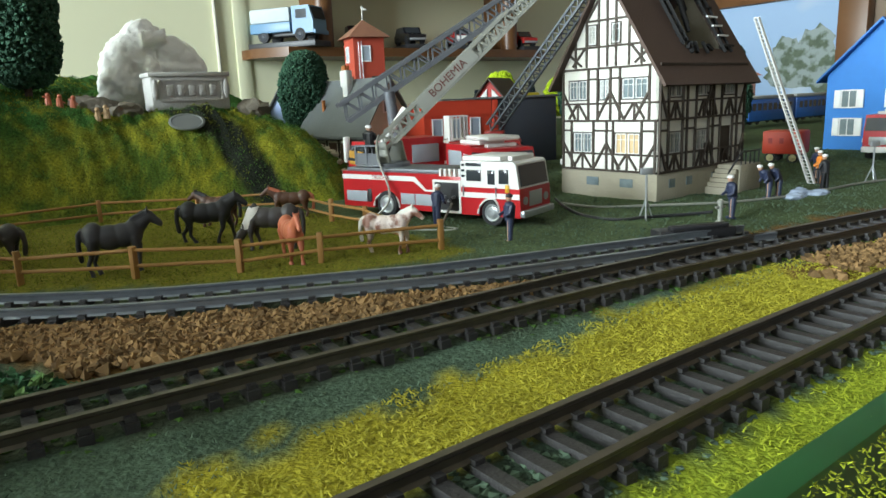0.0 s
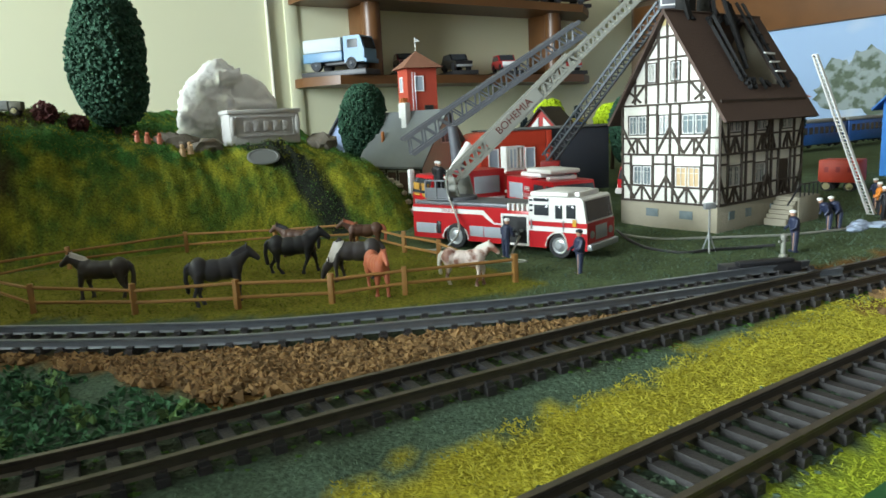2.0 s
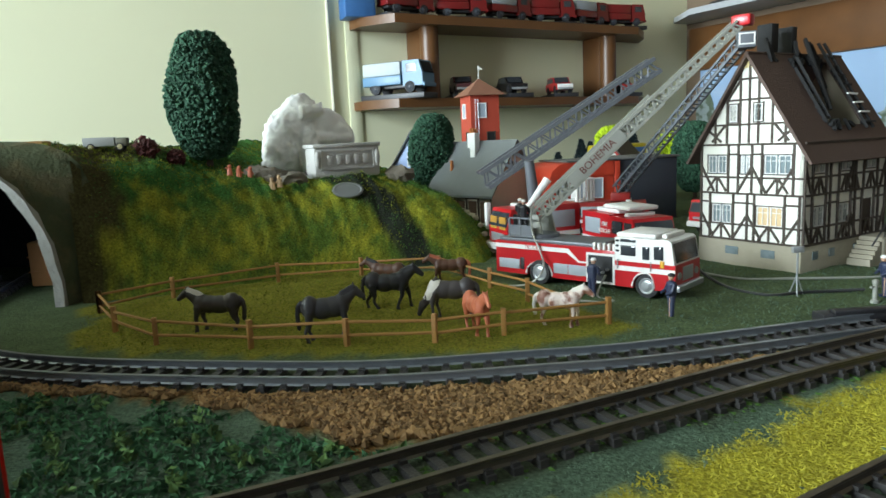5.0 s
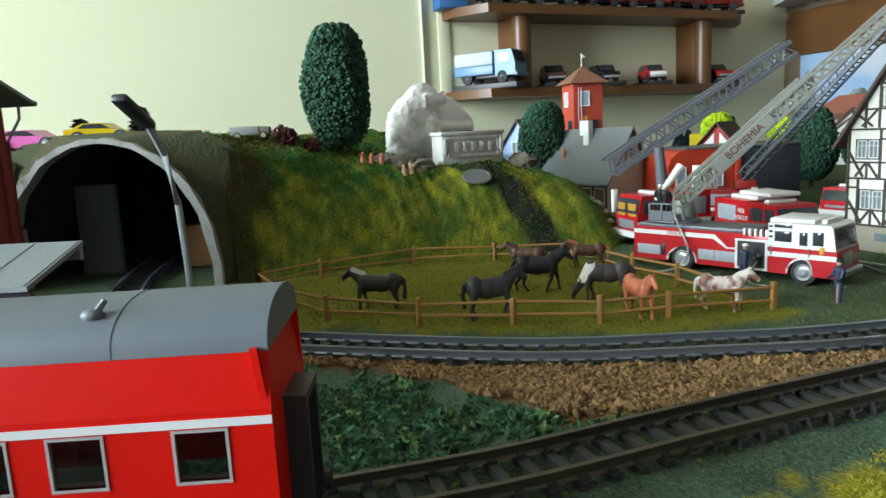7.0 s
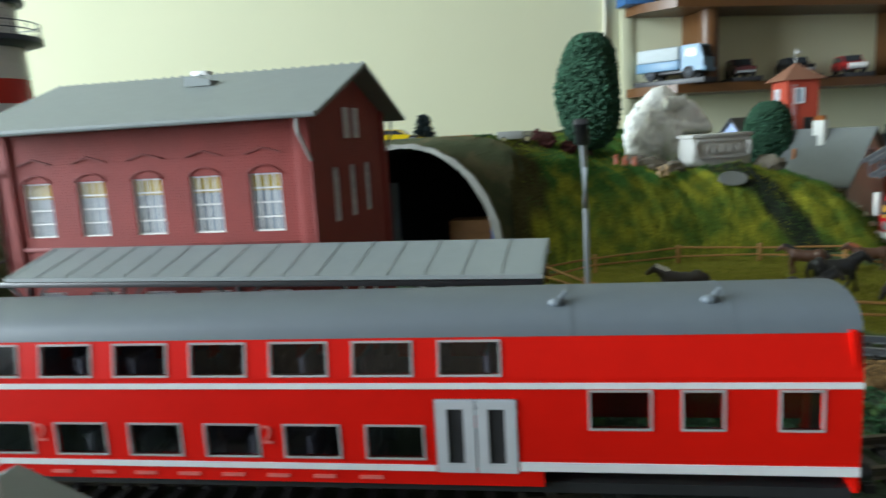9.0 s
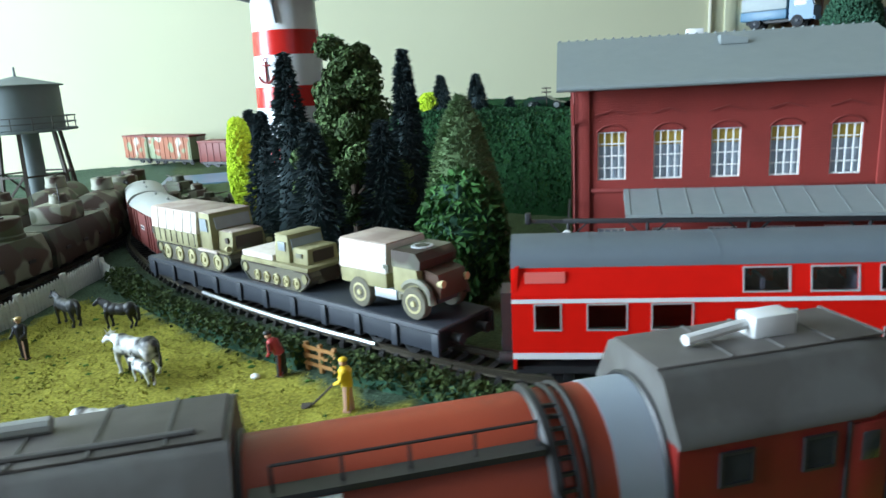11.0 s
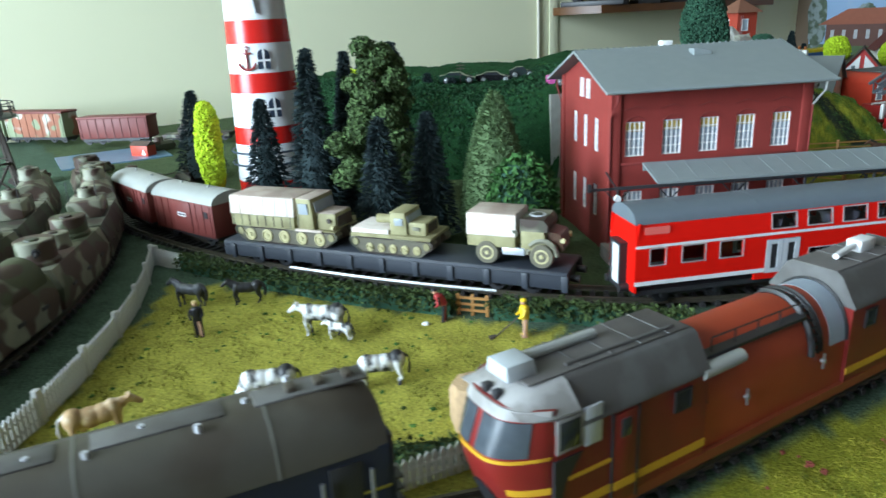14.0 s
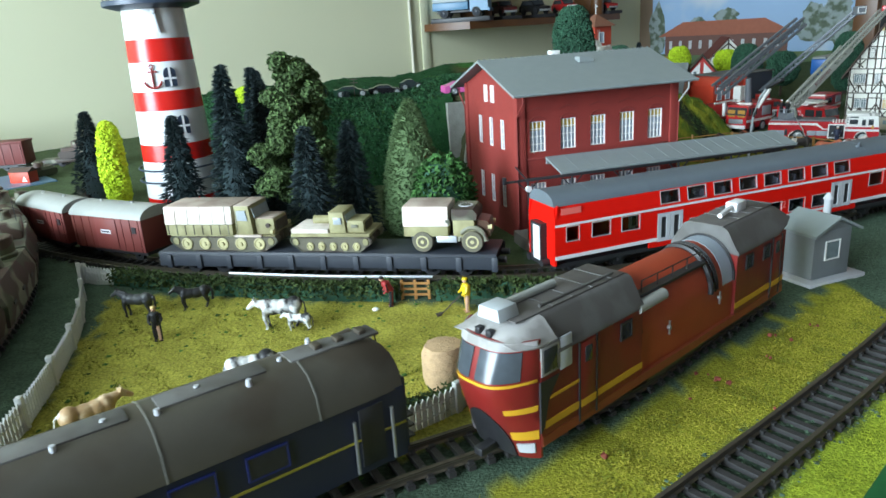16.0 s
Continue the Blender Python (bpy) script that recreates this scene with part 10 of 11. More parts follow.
rod(bm, (-0.014, -0.006, 0.045), (0.002, -0.008, 0.046), 0.006, 0.005, 12)
rock_mesh = fused("rock", bm, 0.0011, 2)
for v in rock_mesh.vertices:
    d = v.co
    rough = 0.0016 if d.x < -0.006 or d.z > 0.050 else 0.0004
    d = Vector((0.0066 + 1.07 * (d.x + 0.009), 0.0468 + 1.07 * (d.y - 0.010), 1.07 * d.z))
    rough *= 1.2
    v.co = d + Vector((d.x + 0.005, d.y - 0.048, d.z - 0.02)).normalized() * rough * (noise.noise(d * 210) + 0.6 * noise.noise(d * 480))
rock = new("rock", rock_mesh)
rock_mesh.materials.append(M["white_rock"])
rock.parent = mon
rock["label"] = "folded white plaster rock"
pl = part("plinth", box(bmesh.new(), -0.012, 0.041, -0.030, -0.010, -0.004, 0.019, 0.0016), M["stone"], mon, "carved grey stone plinth")
part("plinth_cap", box(bmesh.new(), -0.013, 0.042, -0.031, -0.009, 0.0185, 0.0215, 0.0008), M["stone"], mon)
part("panel_frame", frame_bm(-0.006, 0.035, 0.0035, 0.0155, -0.0312, -0.0298, 0.0012), M["stone"], mon, "raised panel border")
for k in range(5):
    part("carved_bar", box(bmesh.new(), -0.002 + 0.0072 * k, 0.0030 + 0.0072 * k, -0.0313, -0.0299, 0.0058, 0.0132, 0.0008), M["stone"], mon, "carved ornament bar")
for s in (-0.0095, 0.0385):
    part("corner_scroll", ball(bmesh.new(), (s, -0.031, 0.010), (0.0022, 0.0012, 0.007), 2), M["stone"], mon)
for i, (x, y, r) in enumerate(((-0.048, 0.660, 0.008), (-0.034, 0.655, 0.010), (-0.018, 0.658, 0.009), (0.046, 0.715, 0.011))):
    bm = ball(bmesh.new(), (0, 0, r * 0.35), (r * 1.3, r, r * 0.75), 3, 0.4, 2.0, i + 9)
    solo("boulder", bm, M["rock_brown"], pose(x, y, float(hill_z(x, y)), 0, 0, 40 * i), "grey-brown boulder on the hilltop", "rock", "boulders")
bm = lathe(bmesh.new(), [(0.0125, 0.0), (0.0135, 0.0006), (0.0135, 0.0016), (0.0118, 0.0020), (0.0112, 0.0016), (0.002, 0.0017)], 32)
for v in bm.verts:
    v.co = Vector((v.co.x * 0.82, v.co.y * 0.50, v.co.z))
solo("silver_disc", bm, paint("dull_silver", (0.17, 0.18, 0.17), 0.5, metal=0.2), pose(0.027, 0.648, float(hill_z(0.027, 0.648)) + 0.0030, 48, 0, 35), "oval silver medal lying on the hillside", "disc")
rg5 = random.Random(5)
for i, (x, y, c) in enumerate(((-0.050, 0.638, "horse_orange"), (-0.043, 0.641, "horse_orange"), (-0.056, 0.636, "horse_orange"), (-0.022, 0.632, "hay"), (-0.018, 0.635, "hay"))):
    bm = bmesh.new()
    rod(bm, (0, 0, 0), (0, 0, 0.006), 0.0022, 0.0016, 8)
    ball(bm, (0.0004, 0, 0.0072), 0.0014, 2)
    rod(bm, (0, 0, 0.005), (0.003, 0.001, 0.003), 0.0007, 0.0005, 6)
    rod(bm, (0, 0, 0.005), (-0.002, 0.002, 0.0065), 0.0007, 0.0005, 6)
    solo("figurine", bm, bpy.data.materials[c], pose(x, y, float(hill_z(x, y)) - 0.0006, 0, 0, 50 * i), "tiny ochre figurine on the hilltop", "figurine", "hilltop figurines")


# ---- cars on the hill ----
def toy_car(m, c, label, L=0.048, sleek=True, name="toy_car"):
    t = thing(name, m, label, "toy car", "toy cars")
    p = paint("car_" + label.split()[0], c, 0.2)
    pr = [(-L / 2, 0.0028), (L / 2, 0.0028), (L / 2 - 0.001, 0.0065), (L * 0.20, 0.0095), (L * 0.06, 0.0135), (-L * 0.22, 0.0135), (-L * 0.38, 0.0105), (-L / 2, 0.0098)]
    part("body", prism(bmesh.new(), pr, "y", -L * 0.2, L * 0.2), p, t)
    wnd = [(L * 0.17, 0.0098), (L * 0.05, 0.0130), (-L * 0.20, 0.0130), (-L * 0.30, 0.0105)]
    for s in (-1, 1):
        part("side_window", prism(bmesh.new(), wnd, "y", s * (L * 0.2 + 0.0003), s * (L * 0.2 - 0.0002)), M["dark_glass"], t)
        for x in (-L * 0.30, L * 0.31):
            wheel(t, x, s * L * 0.185, 0.0044, s, "alu", 0.004)
    return t


for (x, y), c, lab, r, L in (((-0.226, 0.510), (0.62, 0.12, 0.36), "pink metallic toy sports car on the hill", 14, 0.047), ((-0.190, 0.532), (0.60, 0.42, 0.01), "yellow toy sports car on the hilltop", 20, 0.044),
                              ((-0.365, 0.672), (0.02, 0.05, 0.03), "green dark toy car on the far hill", 5, 0.045), ((-0.322, 0.688), (0.012, 0.012, 0.014), "black toy car on the far hill", 5, 0.045), ((-0.290, 0.705), (0.03, 0.04, 0.04), "grey small toy car on the far hill", 10, 0.03)):
    toy_car(pose(x, y, float(hill_z(x, y)) + 0.0012, 0, 0, r), c, lab, L)
t = thing("army_lorry", pose(-0.125, 0.60, float(hill_z(-0.125, 0.60)) + 0.001, 0, 0, 25), "small grey-green army lorry on the hilltop", "army vehicle")
part("cargo_body", box(bmesh.new(), -0.014, 0.006, -0.005, 0.005, 0.003, 0.009, 0.0006), M["van_roof"], t)
part("cab", box(bmesh.new(), 0.0065, 0.0135, -0.0048, 0.0048, 0.003, 0.0085, 0.0008), M["camo_dark"], t)
for x in (-0.009, 0.009):
    for s in (-1, 1):
        wheel(t, x, s * 0.0042, 0.0026, s, "hub", 0.002)
bm = box(bmesh.new(), -0.016, 0.016, -0.007, 0.007, 0.0, 0.006, 0.001)
solo("wooden_crate", bm, M["fence_wood"], pose(-0.165, 0.57, float(hill_z(-0.165, 0.57)) - 0.001, 0, 0, 20), "flat brown crate on the hilltop", "crate")
bm = box(bmesh.new(), -0.017, 0.017, -0.012, 0.012, 0.0, 0.030, 0.0015)
for z in (0.010, 0.020):
    box(bm, -0.0175, 0.0175, -0.0125, 0.0125, z - 0.0004, z + 0.0004)
solo("cardboard_box", bm, mat("cardboard", (0.28, 0.13, 0.04), 0.8, vary=0.2), PORTAL @ pose(0.032, 0.075, 0.0), "brown cardboard box inside the tunnel", "box")
bm = prism(bmesh.new(), [(0.006, 0.0), (0.0075, 0.0), (0.0075, 0.055), (0.006, 0.055)], "y", 0.0, 0.03)
solo("blue_board", bm, mat("blue_card", (0.03, 0.08, 0.28), 0.6), PORTAL @ pose(0.049, 0.022, 0.0), "blue card strip inside the tunnel mouth", "panel")
# stone edging on the hill's shoulder
ed = thing("stone_edging", pose(0, 0, 0), "row of pale stones along the hill's shoulder", "edging")
for i, p in enumerate(spline([(0.062, 0.735), (0.085, 0.715), (0.108, 0.695), (0.128, 0.672)], 0.0058)):
    z = float(hill_z(p.x, p.y))
    part("stone", ball(bmesh.new(), (0, 0, 0.0015), (0.0032, 0.0026, 0.0022), 1, 0.4, 2, i), mat("edging_stone", (0.42, 0.36, 0.26), 0.9) if i == 0 else bpy.data.materials["edging_stone"], ed, m=pose(p.x, p.y, max(z, 0.0), 0, 0, 37 * i))

# ---- far left: camouflaged wagons, water and crates ----
bm = box(bmesh.new(), -0.065, 0.065, -0.055, 0.055, -0.001, 0.0018)
solo("water", bm, mat("painted_water", (0.11, 0.20, 0.30), 0.3, vary=0.25, scale=20, bump=0.3, bump_scale=90), pose(-0.825, 0.622, 0, 0, 0, UA), "pale blue painted pond surface", "water", kind="structure")
M["rust_camo"] = camo_mat("rust_camo", ((0.28, 0.105, 0.06), (0.44, 0.42, 0.36), (0.22, 0.25, 0.15)), 30, 0.8)


def back_wagon(m, half, z1, body, label):
    v = thing("camouflaged_wagon", m, label, "railway wagon", "wagons at the back")
    part("body", box(bmesh.new(), -half, half, -0.015, 0.015, 0.014, z1, 0.001), body, v)
    part("rim", box(bmesh.new(), -half - 0.001, half + 0.001, -0.016, 0.016, z1 - 0.001, z1 + 0.002, 0.0005), M["ox_red"], v)
    part("frame", box(bmesh.new(), -half + 0.002, half - 0.002, -0.012, 0.012, 0.010, 0.014), M["black"], v)
    for k in range(9):
        x = -half + 0.003 + k * (2 * half - 0.006) / 8
        part("rib", box(bmesh.new(), x - 0.0006, x + 0.0006, -0.0158, -0.0148, 0.014, z1 - 0.001), body, v)
    bogie(v, -half * 0.65, 2, 0.02)
    bogie(v, half * 0.65, 2, 0.02)


back_wagon(pose(-1.018, 0.734, 0, 0, 0, -6), 0.055, 0.050, M["rust_camo"], "wagon in rusty brown, beige and green camouflage")
back_wagon(pose(-1.135, 0.748, 0, 0, 0, -6), 0.055, 0.050, M["rust_camo"], "wagon in rusty brown and beige camouflage patches")
back_wagon(pose(-0.871, 0.709, 0, 0, 0, 5), 0.052, 0.043, M["ox_red"], "low maroon open wagon at the back")
for i, (x, y, s, c, lab) in enumerate(((-0.645, 0.445, 0.010, "camo_dark", "small brown tank model by the pond"), (-0.672, 0.425, 0.012, "camo", "small beige armoured car by the pond"), (-0.63, 0.475, 0.011, "camo_dark", "dark tracked gun model by the pond"), (-0.695, 0.475, 0.012, "camo", "pale camouflaged gun model by the pond"), (-0.775, 0.52, 0.013, "camo_dark", "dark camouflaged vehicle behind the trains"), (-0.82, 0.47, 0.013, "camo", "beige camouflaged vehicle behind the trains"), (-0.785, 0.668, 0.013, "camo", "sandy tank model at the pond's edge"), (-0.755, 0.722, 0.016, "camo", "sandy tank model riding on a flat wagon"))):
    t = thing("tank_model", pose(x, y, 0.016 if i == 7 else 0.002, 0, 0, 7 if i == 7 else 30 + 35 * i), lab, "army vehicle", "tank models")
    for sd in (-1, 1):
        part("crawler_track", prism(bmesh.new(), [(-s * 1.2, 0.0), (s * 1.1, 0.0), (s * 1.5, s * 0.35), (s * 1.3, s * 0.6), (-s * 1.4, s * 0.6), (-s * 1.5, s * 0.3)], "y", sd * s * 0.5, sd * s * 0.85), M["camo_dark"], t)
    part("hull", prism(bmesh.new(), [(-s * 1.3, s * 0.3), (s * 1.4, s * 0.4), (s * 0.9, s * 0.9), (-s * 1.2, s * 0.9)], "y", -s * 0.7, s * 0.7), M[c], t)
    tu = part("turret", lathe(bmesh.new(), [(s * 0.55, s * 0.9), (s * 0.5, s * 1.35), (s * 0.2, s * 1.45)], 16), M[c], t)
    part("gun", rod(bmesh.new(), (s * 0.3, 0, s * 1.15), (s * 1.9, 0, s * 1.35), s * 0.09, s * 0.06, 8), M["camo_dark"], tu)
fw = thing("flat_wagon", pose(-0.755, 0.722, 0, 0, 0, 7), "low flat wagon at the back carrying a sandy tank", "railway wagon", "wagons at the back")
part("deck", box(bmesh.new(), -0.050, 0.050, -0.013, 0.013, 0.011, 0.016, 0.0006), M["camo_dark"], fw)
bogie(fw, -0.032, 2, 0.02)
bogie(fw, 0.032, 2, 0.02)
b = thing("toy_hut", pose(-0.782, 0.628, 0.0015, 0, 0, -10), "small red toy hut with a white gable mark", "hut")
part("wall", box(bmesh.new(), -0.014, 0.014, -0.008, 0.008, 0.0, 0.014, 0.0006), M["shed_red"], b)
part("roof", prism(bmesh.new(), [(-0.009, 0.014), (0.009, 0.014), (0.0, 0.019)], "x", -0.015, 0.015), M["tiles"], b)
part("sign", prism(bmesh.new(), [(0.004, 0.002), (0.011, 0.002), (0.0075, 0.009)], "y", -0.0086, -0.0079), M["white"], b, "white triangle")
pole = thing("telegraph_pole", pose(-0.36, 0.66, float(hill_z(-0.36, 0.66))), "small brown telegraph pole on the far hill", "pole")
part("mast", rod(bmesh.new(), (0, 0, -0.002), (0, 0, 0.026), 0.0006, 0.0005, 6), M["timber"], pole)
for z in (0.020, 0.024):
    part("crossarm", box(bmesh.new(), -0.005, 0.005, -0.0005, 0.0005, z, z + 0.0012), M["timber"], pole)

# ---- wall shelf with model vehicles ----
SH = pose(0, 0, 0, 0, 0, UA)
shelf = thing("wall_shelf", SH, "two-tier varnished pine wall shelf with chamfered ends", "shelf")
for z, name in ((0.150, "lower_board"), (0.308, "upper_board")):
    part(name, prism(bmesh.new(), [(0.845, 1.3198), (0.847, 1.27), (0.890, 1.205), (1.53, 1.205), (1.605, 1.26), (1.65, 1.3198)], "z", z, z + 0.017), M["shelf"], shelf, "thick pine board")
for u in (0.985, 1.470):
    part("upright", rod(bmesh.new(), (u, 1.245, 0.167), (u, 1.245, 0.308), 0.019, 0.019, 28), M["shelf"], shelf, "turned pine upright")
    part("upright", box(bmesh.new(), u - 0.012, u + 0.012, 1.26, 1.3198, 0.167, 0.308, 0.003), M["shelf"], shelf)
bm = tube(bmesh.new(), [un(0.80, 1.316, -0.02), un(0.80, 1.316, 0.5), un(0.803, 1.316, 1.2), un(0.80, 1.316, 1.64)], 0.0035, 8)
solo("trim", bm, M["cream"], pose(0, 0, 0), "pale cable conduit running down the wall", "cable", kind="structure")
bm = box(bmesh.new(), 0.835, 0.862, 1.3165, 1.3198, -0.02, 1.645, 0.001)
solo("trim", bm, M["wall"], SH, "flat painted wall batten beside the cable", "trim", kind="structure")


def shelf_lorry(m, cab, bed, label, s=1.0, plinth=True):
    t = thing("model_lorry", m @ Matrix.Scale(s, 4), label, "model lorry", "models on the wall shelf")
    if plinth:
        part("stand", box(bmesh.new(), -0.066, 0.066, -0.026, 0.026, 0.0, 0.010, 0.001), M["black"], t, "black display stand")
    z = 0.010 if plinth else 0.0
    for x in (-0.036, 0.036):
        for sd in (-1, 1):
            wheel(t, x, sd * 0.019, 0.0105, sd, "flat_black", 0.007)
            t.children[-1].location.z += z
    part("chassis", box(bmesh.new(), -0.055, 0.055, -0.012, 0.012, z + 0.010, z + 0.016, 0.001), M["black"], t)
    part("cargo_bed", box(bmesh.new(), -0.062, 0.018, -0.023, 0.023, z + 0.016, z + 0.032, 0.001), cab, t)
    part("cover", box(bmesh.new(), -0.062, 0.018, -0.0232, 0.0232, z + 0.032, z + 0.056, 0.004), bed, t, "pale canvas cover")
    part("cab", prism(bmesh.new(), [(0.022, z + 0.012), (0.062, z + 0.012), (0.062, z + 0.032), (0.055, z + 0.056), (0.022, z + 0.056)], "y", -0.022, 0.022), cab, t)
    for sd in (-1, 1):
        part("cab_window", box(bmesh.new(), 0.030, 0.050, sd * 0.0222 - 0.0006, sd * 0.0222 + 0.0006, z + 0.036, z + 0.050), M["dark_glass"], t)
    part("windscreen", prism(bmesh.new(), [(0.0622, z + 0.034), (0.0558, z + 0.053), (0.0566, z + 0.0535), (0.0632, z + 0.0345)], "y", -0.018, 0.018), M["dark_glass"], t)
    part("bumper", box(bmesh.new(), 0.062, 0.066, -0.022, 0.022, z + 0.010, z + 0.017, 0.001), cab, t)
    return t


paint("model_red", (0.15, 0.010, 0.010), 0.3)
paint("lorry_blue", (0.10, 0.21, 0.33), 0.4)
paint("canvas", (0.42, 0.46, 0.47), 0.8)
shelf_lorry(SH @ pose(0.916, 1.254, 0.167, 0, 0, -58), M["lorry_blue"], M["canvas"], "light blue model lorry with a pale canvas cover", 1.1)


def shelf_car(m, c, label, L=0.09, white=None):
    t = thing("model_car", m, label, "model car", "models on the wall shelf")
    part("stand", box(bmesh.new(), -L * 0.62, L * 0.62, -0.028, 0.028, 0.0, 0.009, 0.001), M["black"], t, "dark display stand")
    z = 0.009
    pr = [(-L / 2, z + 0.008), (L / 2, z + 0.008), (L / 2, z + 0.020), (L * 0.22, z + 0.024), (L * 0.10, z + 0.037), (-L * 0.32, z + 0.037), (-L * 0.44, z + 0.024), (-L / 2, z + 0.022)]
    part("body", prism(bmesh.new(), pr, "y", -0.019, 0.019), c, t)
    for sd in (-1, 1):
        part("side_window", prism(bmesh.new(), [(L * 0.19, z + 0.025), (L * 0.09, z + 0.035), (-L * 0.30, z + 0.035), (-L * 0.38, z + 0.025)], "y", sd * 0.0188, sd * 0.0194), M["dark_glass"], t)
        for x in (-L * 0.3, L * 0.3):
            w = rod(bmesh.new(), (x, sd * 0.014, z + 0.009), (x, sd * 0.0197, z + 0.009), 0.009, 0.009, 20)
            part("wheel", w, M["tyre"], t)
    part("windscreen", prism(bmesh.new(), [(L * 0.225, z + 0.0245), (L * 0.11, z + 0.0365), (L * 0.12, z + 0.037), (L * 0.235, z + 0.025)], "y", -0.016, 0.016), M["dark_glass"], t)
    part("bumper", box(bmesh.new(), L / 2, L / 2 + 0.003, -0.018, 0.018, z + 0.008, z + 0.013, 0.001), M["alu"], t)
    if white is not None:
        part("bonnet_panel", box(bmesh.new(), L * 0.3, L / 2 + 0.001, -0.0185, 0.0185, z + 0.010, z + 0.0205, 0.001), white, t, "white front panel")
    return t


paint("maroon", (0.075, 0.012, 0.012), 0.3)
paint("gloss_black", (0.012, 0.012, 0.014), 0.2)
shelf_car(SH @ pose(1.065, 1.256, 0.167, 0, 0, -112), M["maroon"], "dark maroon model car on a stand")
shelf_car(SH @ pose(1.195, 1.256, 0.167, 0, 0, -104), M["gloss_black"], "black model car with bright trim on a stand")
shelf_car(SH @ pose(1.330, 1.256, 0.167, 0, 0, -112), M["fire_red"], "red and white model car on a stand", 0.085, M["fire_white"])
shelf_car(SH @ pose(1.525, 1.262, 0.167, 0, 0, -100), M["letter_red"], "dark red model car on a stand", 0.085)
plain_blue = SH @ pose(0.850, 1.285, 0.325, 0, 0, -8)
for i, u in enumerate((0.945, 1.07, 1.19, 1.31, 1.42, 1.53)):
    t = shelf_lorry(SH @ pose(u, 1.262, 0.325, 0, 0, -12 if i % 2 else 6), M["model_red"], M["model_red"] if i % 2 else M["shutter_grey"], "red model fire lorry on a black stand", 0.88)
bm = box(bmesh.new(), -0.03, 0.03, -0.025, 0.025, 0.0, 0.06, 0.002)
solo("blue_box", bm, mat("blue_carton", (0.03, 0.11, 0.28), 0.5), plain_blue, "blue carton at the end of the shelf", "box")

# ---- right wall: backdrop picture, wooden panel and second shelf ----
BD = pose(*un(1.828, 0.0), 0, 0, UA - 90)  # x runs along -N, face looks along -U


def flat(name, pts, mt, d, label=""):
    return part(name, prism(bmesh.new(), pts, "y", -0.002 - d, -0.0015), mt, poster, label)


poster = thing("backdrop_picture", BD, "printed backdrop of sky, trees and a long brick building", "picture")
M["p_sky"] = mat("printed_sky", (0.25, 0.36, 0.52), 0.7, vary=0.06, scale=6, second=(0.43, 0.47, 0.51), mix_scale=5, sharp=0.58)
M["p_brick"] = mat("printed_brick", (0.12, 0.055, 0.042), 0.7, vary=0.15, scale=60)
M["p_roof"] = mat("printed_roof", (0.27, 0.085, 0.045), 0.7, vary=0.12, scale=80)
M["p_tree"] = mat("printed_tree", (0.075, 0.10, 0.065), 0.8, vary=0.5, scale=110, second=(0.22, 0.26, 0.25), mix_scale=45)
M["p_pane"] = mat("printed_window", (0.42, 0.42, 0.42), 0.6)
M["p_ground"] = mat("printed_lawn", (0.08, 0.12, 0.05), 0.8, vary=0.3, scale=40)
flat("sky", [(-1.27, 0.02), (-0.66, 0.02), (-0.66, 0.235), (-1.27, 0.235)], M["p_sky"], 0.0)
flat("lawn", [(-1.27, -0.004), (-0.66, -0.004), (-0.66, 0.03), (-1.27, 0.03)], M["p_ground"], 0.0008)
flat("brick_front", [(-1.22, 0.025), (-0.83, 0.025), (-0.83, 0.085), (-1.22, 0.085)], M["p_brick"], 0.001, "printed brick front")
flat("roof", [(-1.245, 0.085), (-0.815, 0.085), (-0.90, 0.128), (-1.16, 0.128)], M["p_roof"], 0.0014, "printed orange roof")
for k in range(11):
    x = -1.205 + 0.034 * k
    flat("window", [(x, 0.045), (x + 0.010, 0.045), (x + 0.010, 0.070), (x, 0.070)], M["p_pane"], 0.0018)
rgp = random.Random(8)


def printed_tree(cx, cz, rx, rz, d):
    k = 26
    return flat("tree", [(cx + rx * math.cos(2 * math.pi * i / k) * rgp.uniform(0.8, 1.12), cz + rz * math.sin(2 * math.pi * i / k) * rgp.uniform(0.8, 1.12)) for i in range(k)], M["p_tree"], d)


for i, (cx, cz, rx, rz) in enumerate(((-0.705, 0.12, 0.045, 0.06), (-0.765, 0.115, 0.035, 0.05), (-1.02, 0.14, 0.04, 0.022), (-1.11, 0.128, 0.022, 0.014), (-0.74, 0.09, 0.07, 0.04), (-0.68, 0.075, 0.03, 0.05), (-1.25, 0.10, 0.03, 0.09))):
    printed_tree(cx, cz, rx, rz, 0.0006 + 0.00012 * i)
bm = box(bmesh.new(), -1.3, 0.0, -0.012, -0.0005, 0.236, 0.345, 0.002)
solo("wooden_backboard", bm, M["shelf"], BD, "brown wooden panel above the backdrop picture", "panel")
bm = box(bmesh.new(), -0.655, -0.60, -0.03, -0.0005, -0.004, 0.2355, 0.002)
solo("wood_post", bm, M["shelf"], BD, "dark wooden post at the backdrop's end", "post")
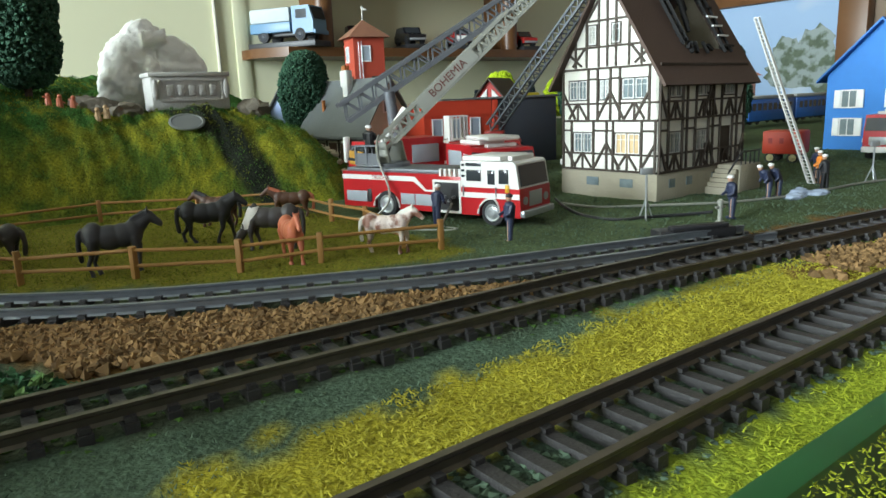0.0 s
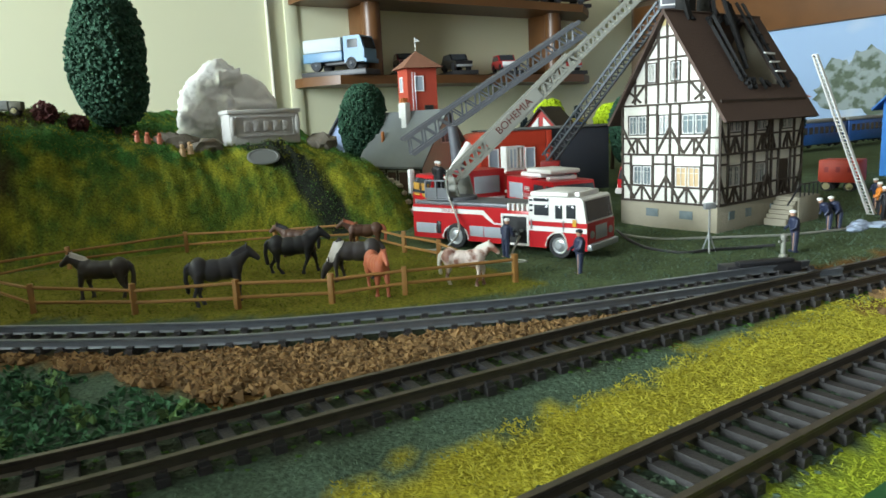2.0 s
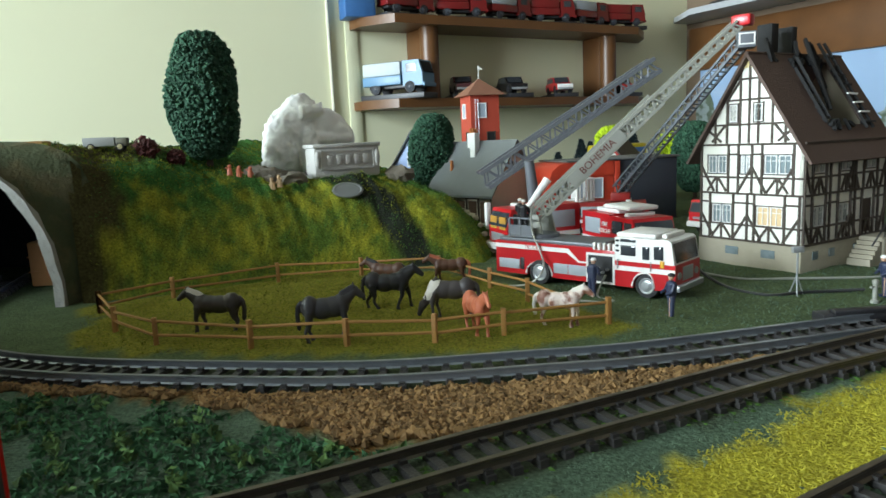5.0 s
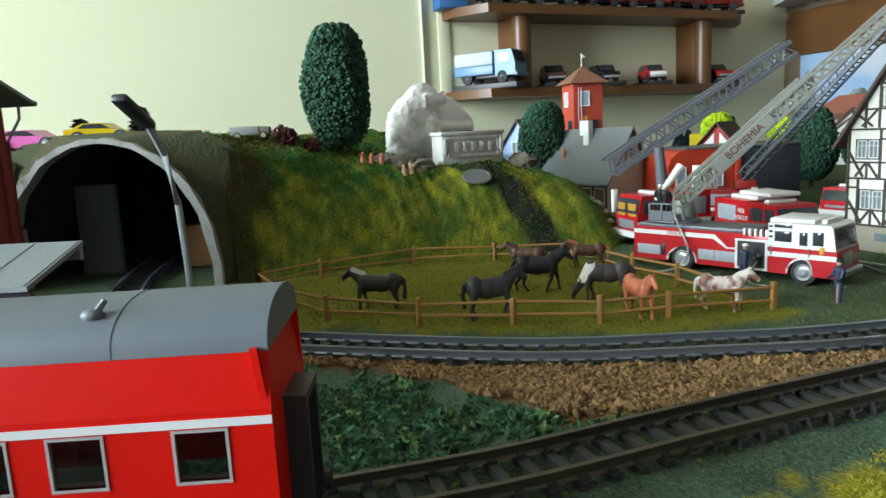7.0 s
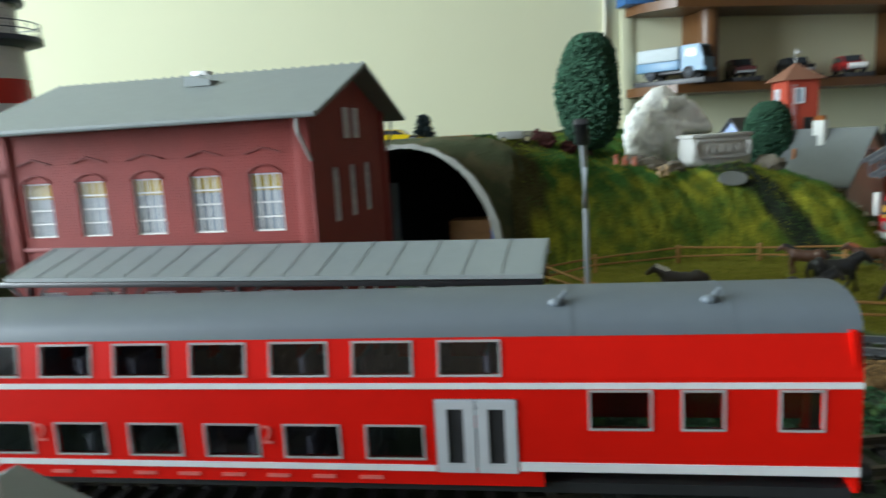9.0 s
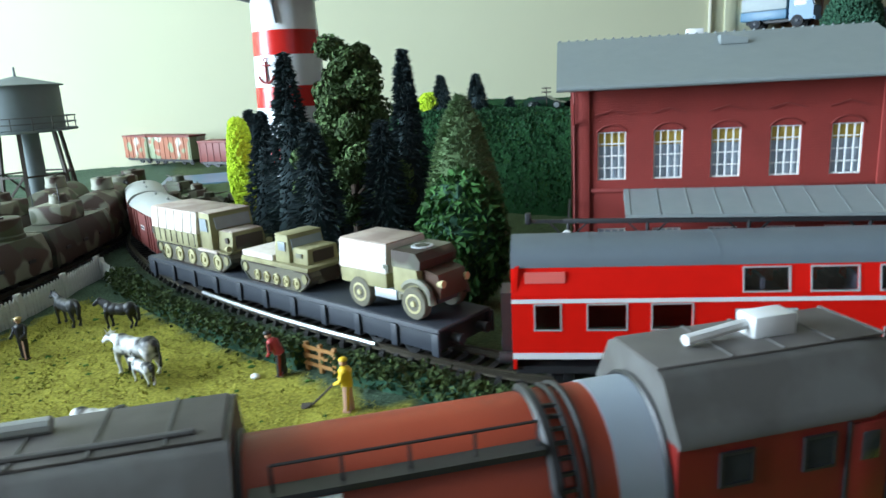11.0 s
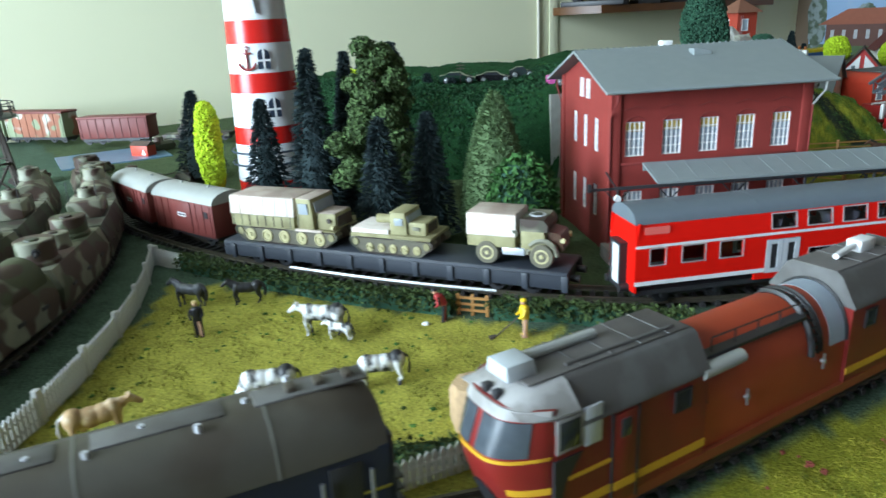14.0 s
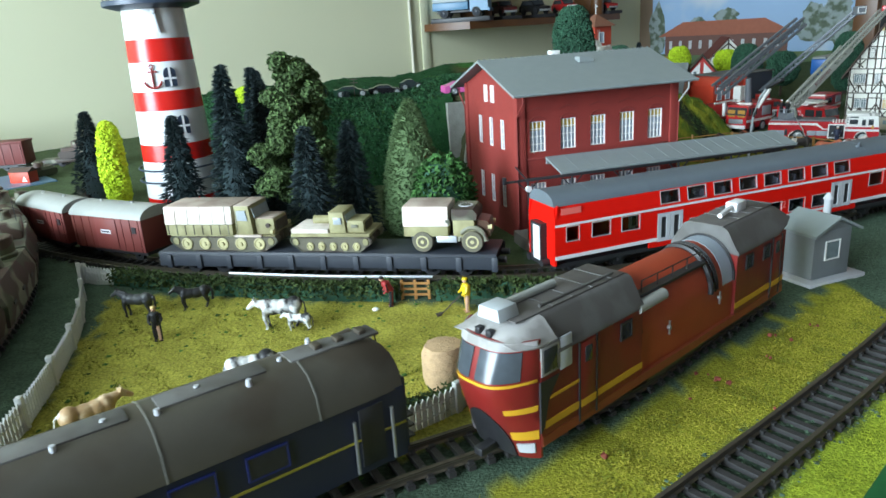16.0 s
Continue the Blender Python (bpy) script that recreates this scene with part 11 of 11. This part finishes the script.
bm = prism(bmesh.new(), [(-1.31, -0.0005), (0.2, -0.0005), (0.2, -0.13), (-1.20, -0.13), (-1.31, -0.06)], "z", 0.360, 0.374)
solo("wall_shelf", bm, M["light_grey"], BD, "pale shelf board on the side wall", "shelf")
shelf_car(BD @ pose(-1.12, -0.06, 0.374, 0, 0, 80), M["fire_red"], "red model car on the side shelf")
bm = box(bmesh.new(), -0.05, 0.05, -0.03, 0.03, 0.0, 0.05, 0.001)
solo("model_box", bm, mat("yellow_carton", (0.55, 0.42, 0.03), 0.5), BD @ pose(-0.98, -0.065, 0.374), "yellow carton on the side shelf", "box")
# blue railcars and a yellow bus at the back
for i, (u, n) in enumerate(((1.36, 0.56), (1.50, 0.56))):
    v = thing("blue_railcar", pose(*un(u, n), 0, 0, UA), "blue model railcar standing at the back", "railway coach", "blue railcars")
    part("body", box(bmesh.new(), -0.066, 0.066, -0.015, 0.015, 0.010, 0.042, 0.002), mat("railcar_blue", (0.02, 0.12, 0.42), 0.4) if i == 0 else bpy.data.materials["railcar_blue"], v)
    part("roof", box(bmesh.new(), -0.066, 0.066, -0.014, 0.014, 0.042, 0.047, 0.002), M["van_roof"], v)
    for k in range(8):
        part("window", box(bmesh.new(), -0.058 + 0.015 * k, -0.048 + 0.015 * k, -0.0154, -0.0148, 0.026, 0.036), M["dark_glass"], v)
    bogie(v, -0.04, 2, 0.02)
    bogie(v, 0.04, 2, 0.02)
bus = thing("yellow_bus", pose(*un(1.06, 0.80), 0, 0, UA), "yellow and blue model bus behind the shed", "bus")
part("body", box(bmesh.new(), -0.05, 0.05, -0.014, 0.014, 0.040, 0.066, 0.003), mat("bus_yellow", (0.60, 0.48, 0.01), 0.4), bus)
part("window_band", box(bmesh.new(), -0.046, 0.046, -0.0144, -0.0138, 0.052, 0.060), mat("bus_blue", (0.05, 0.14, 0.35), 0.3), bus)
TERRACE = un(1.06, 0.80)
solo("layout_block", box(bmesh.new(), -0.07, 0.07, -0.03, 0.03, -0.004, 0.040, 0.002), M["plinth"], pose(*TERRACE, 0, 0, UA), "plain sandy block that carries the bus", "block")
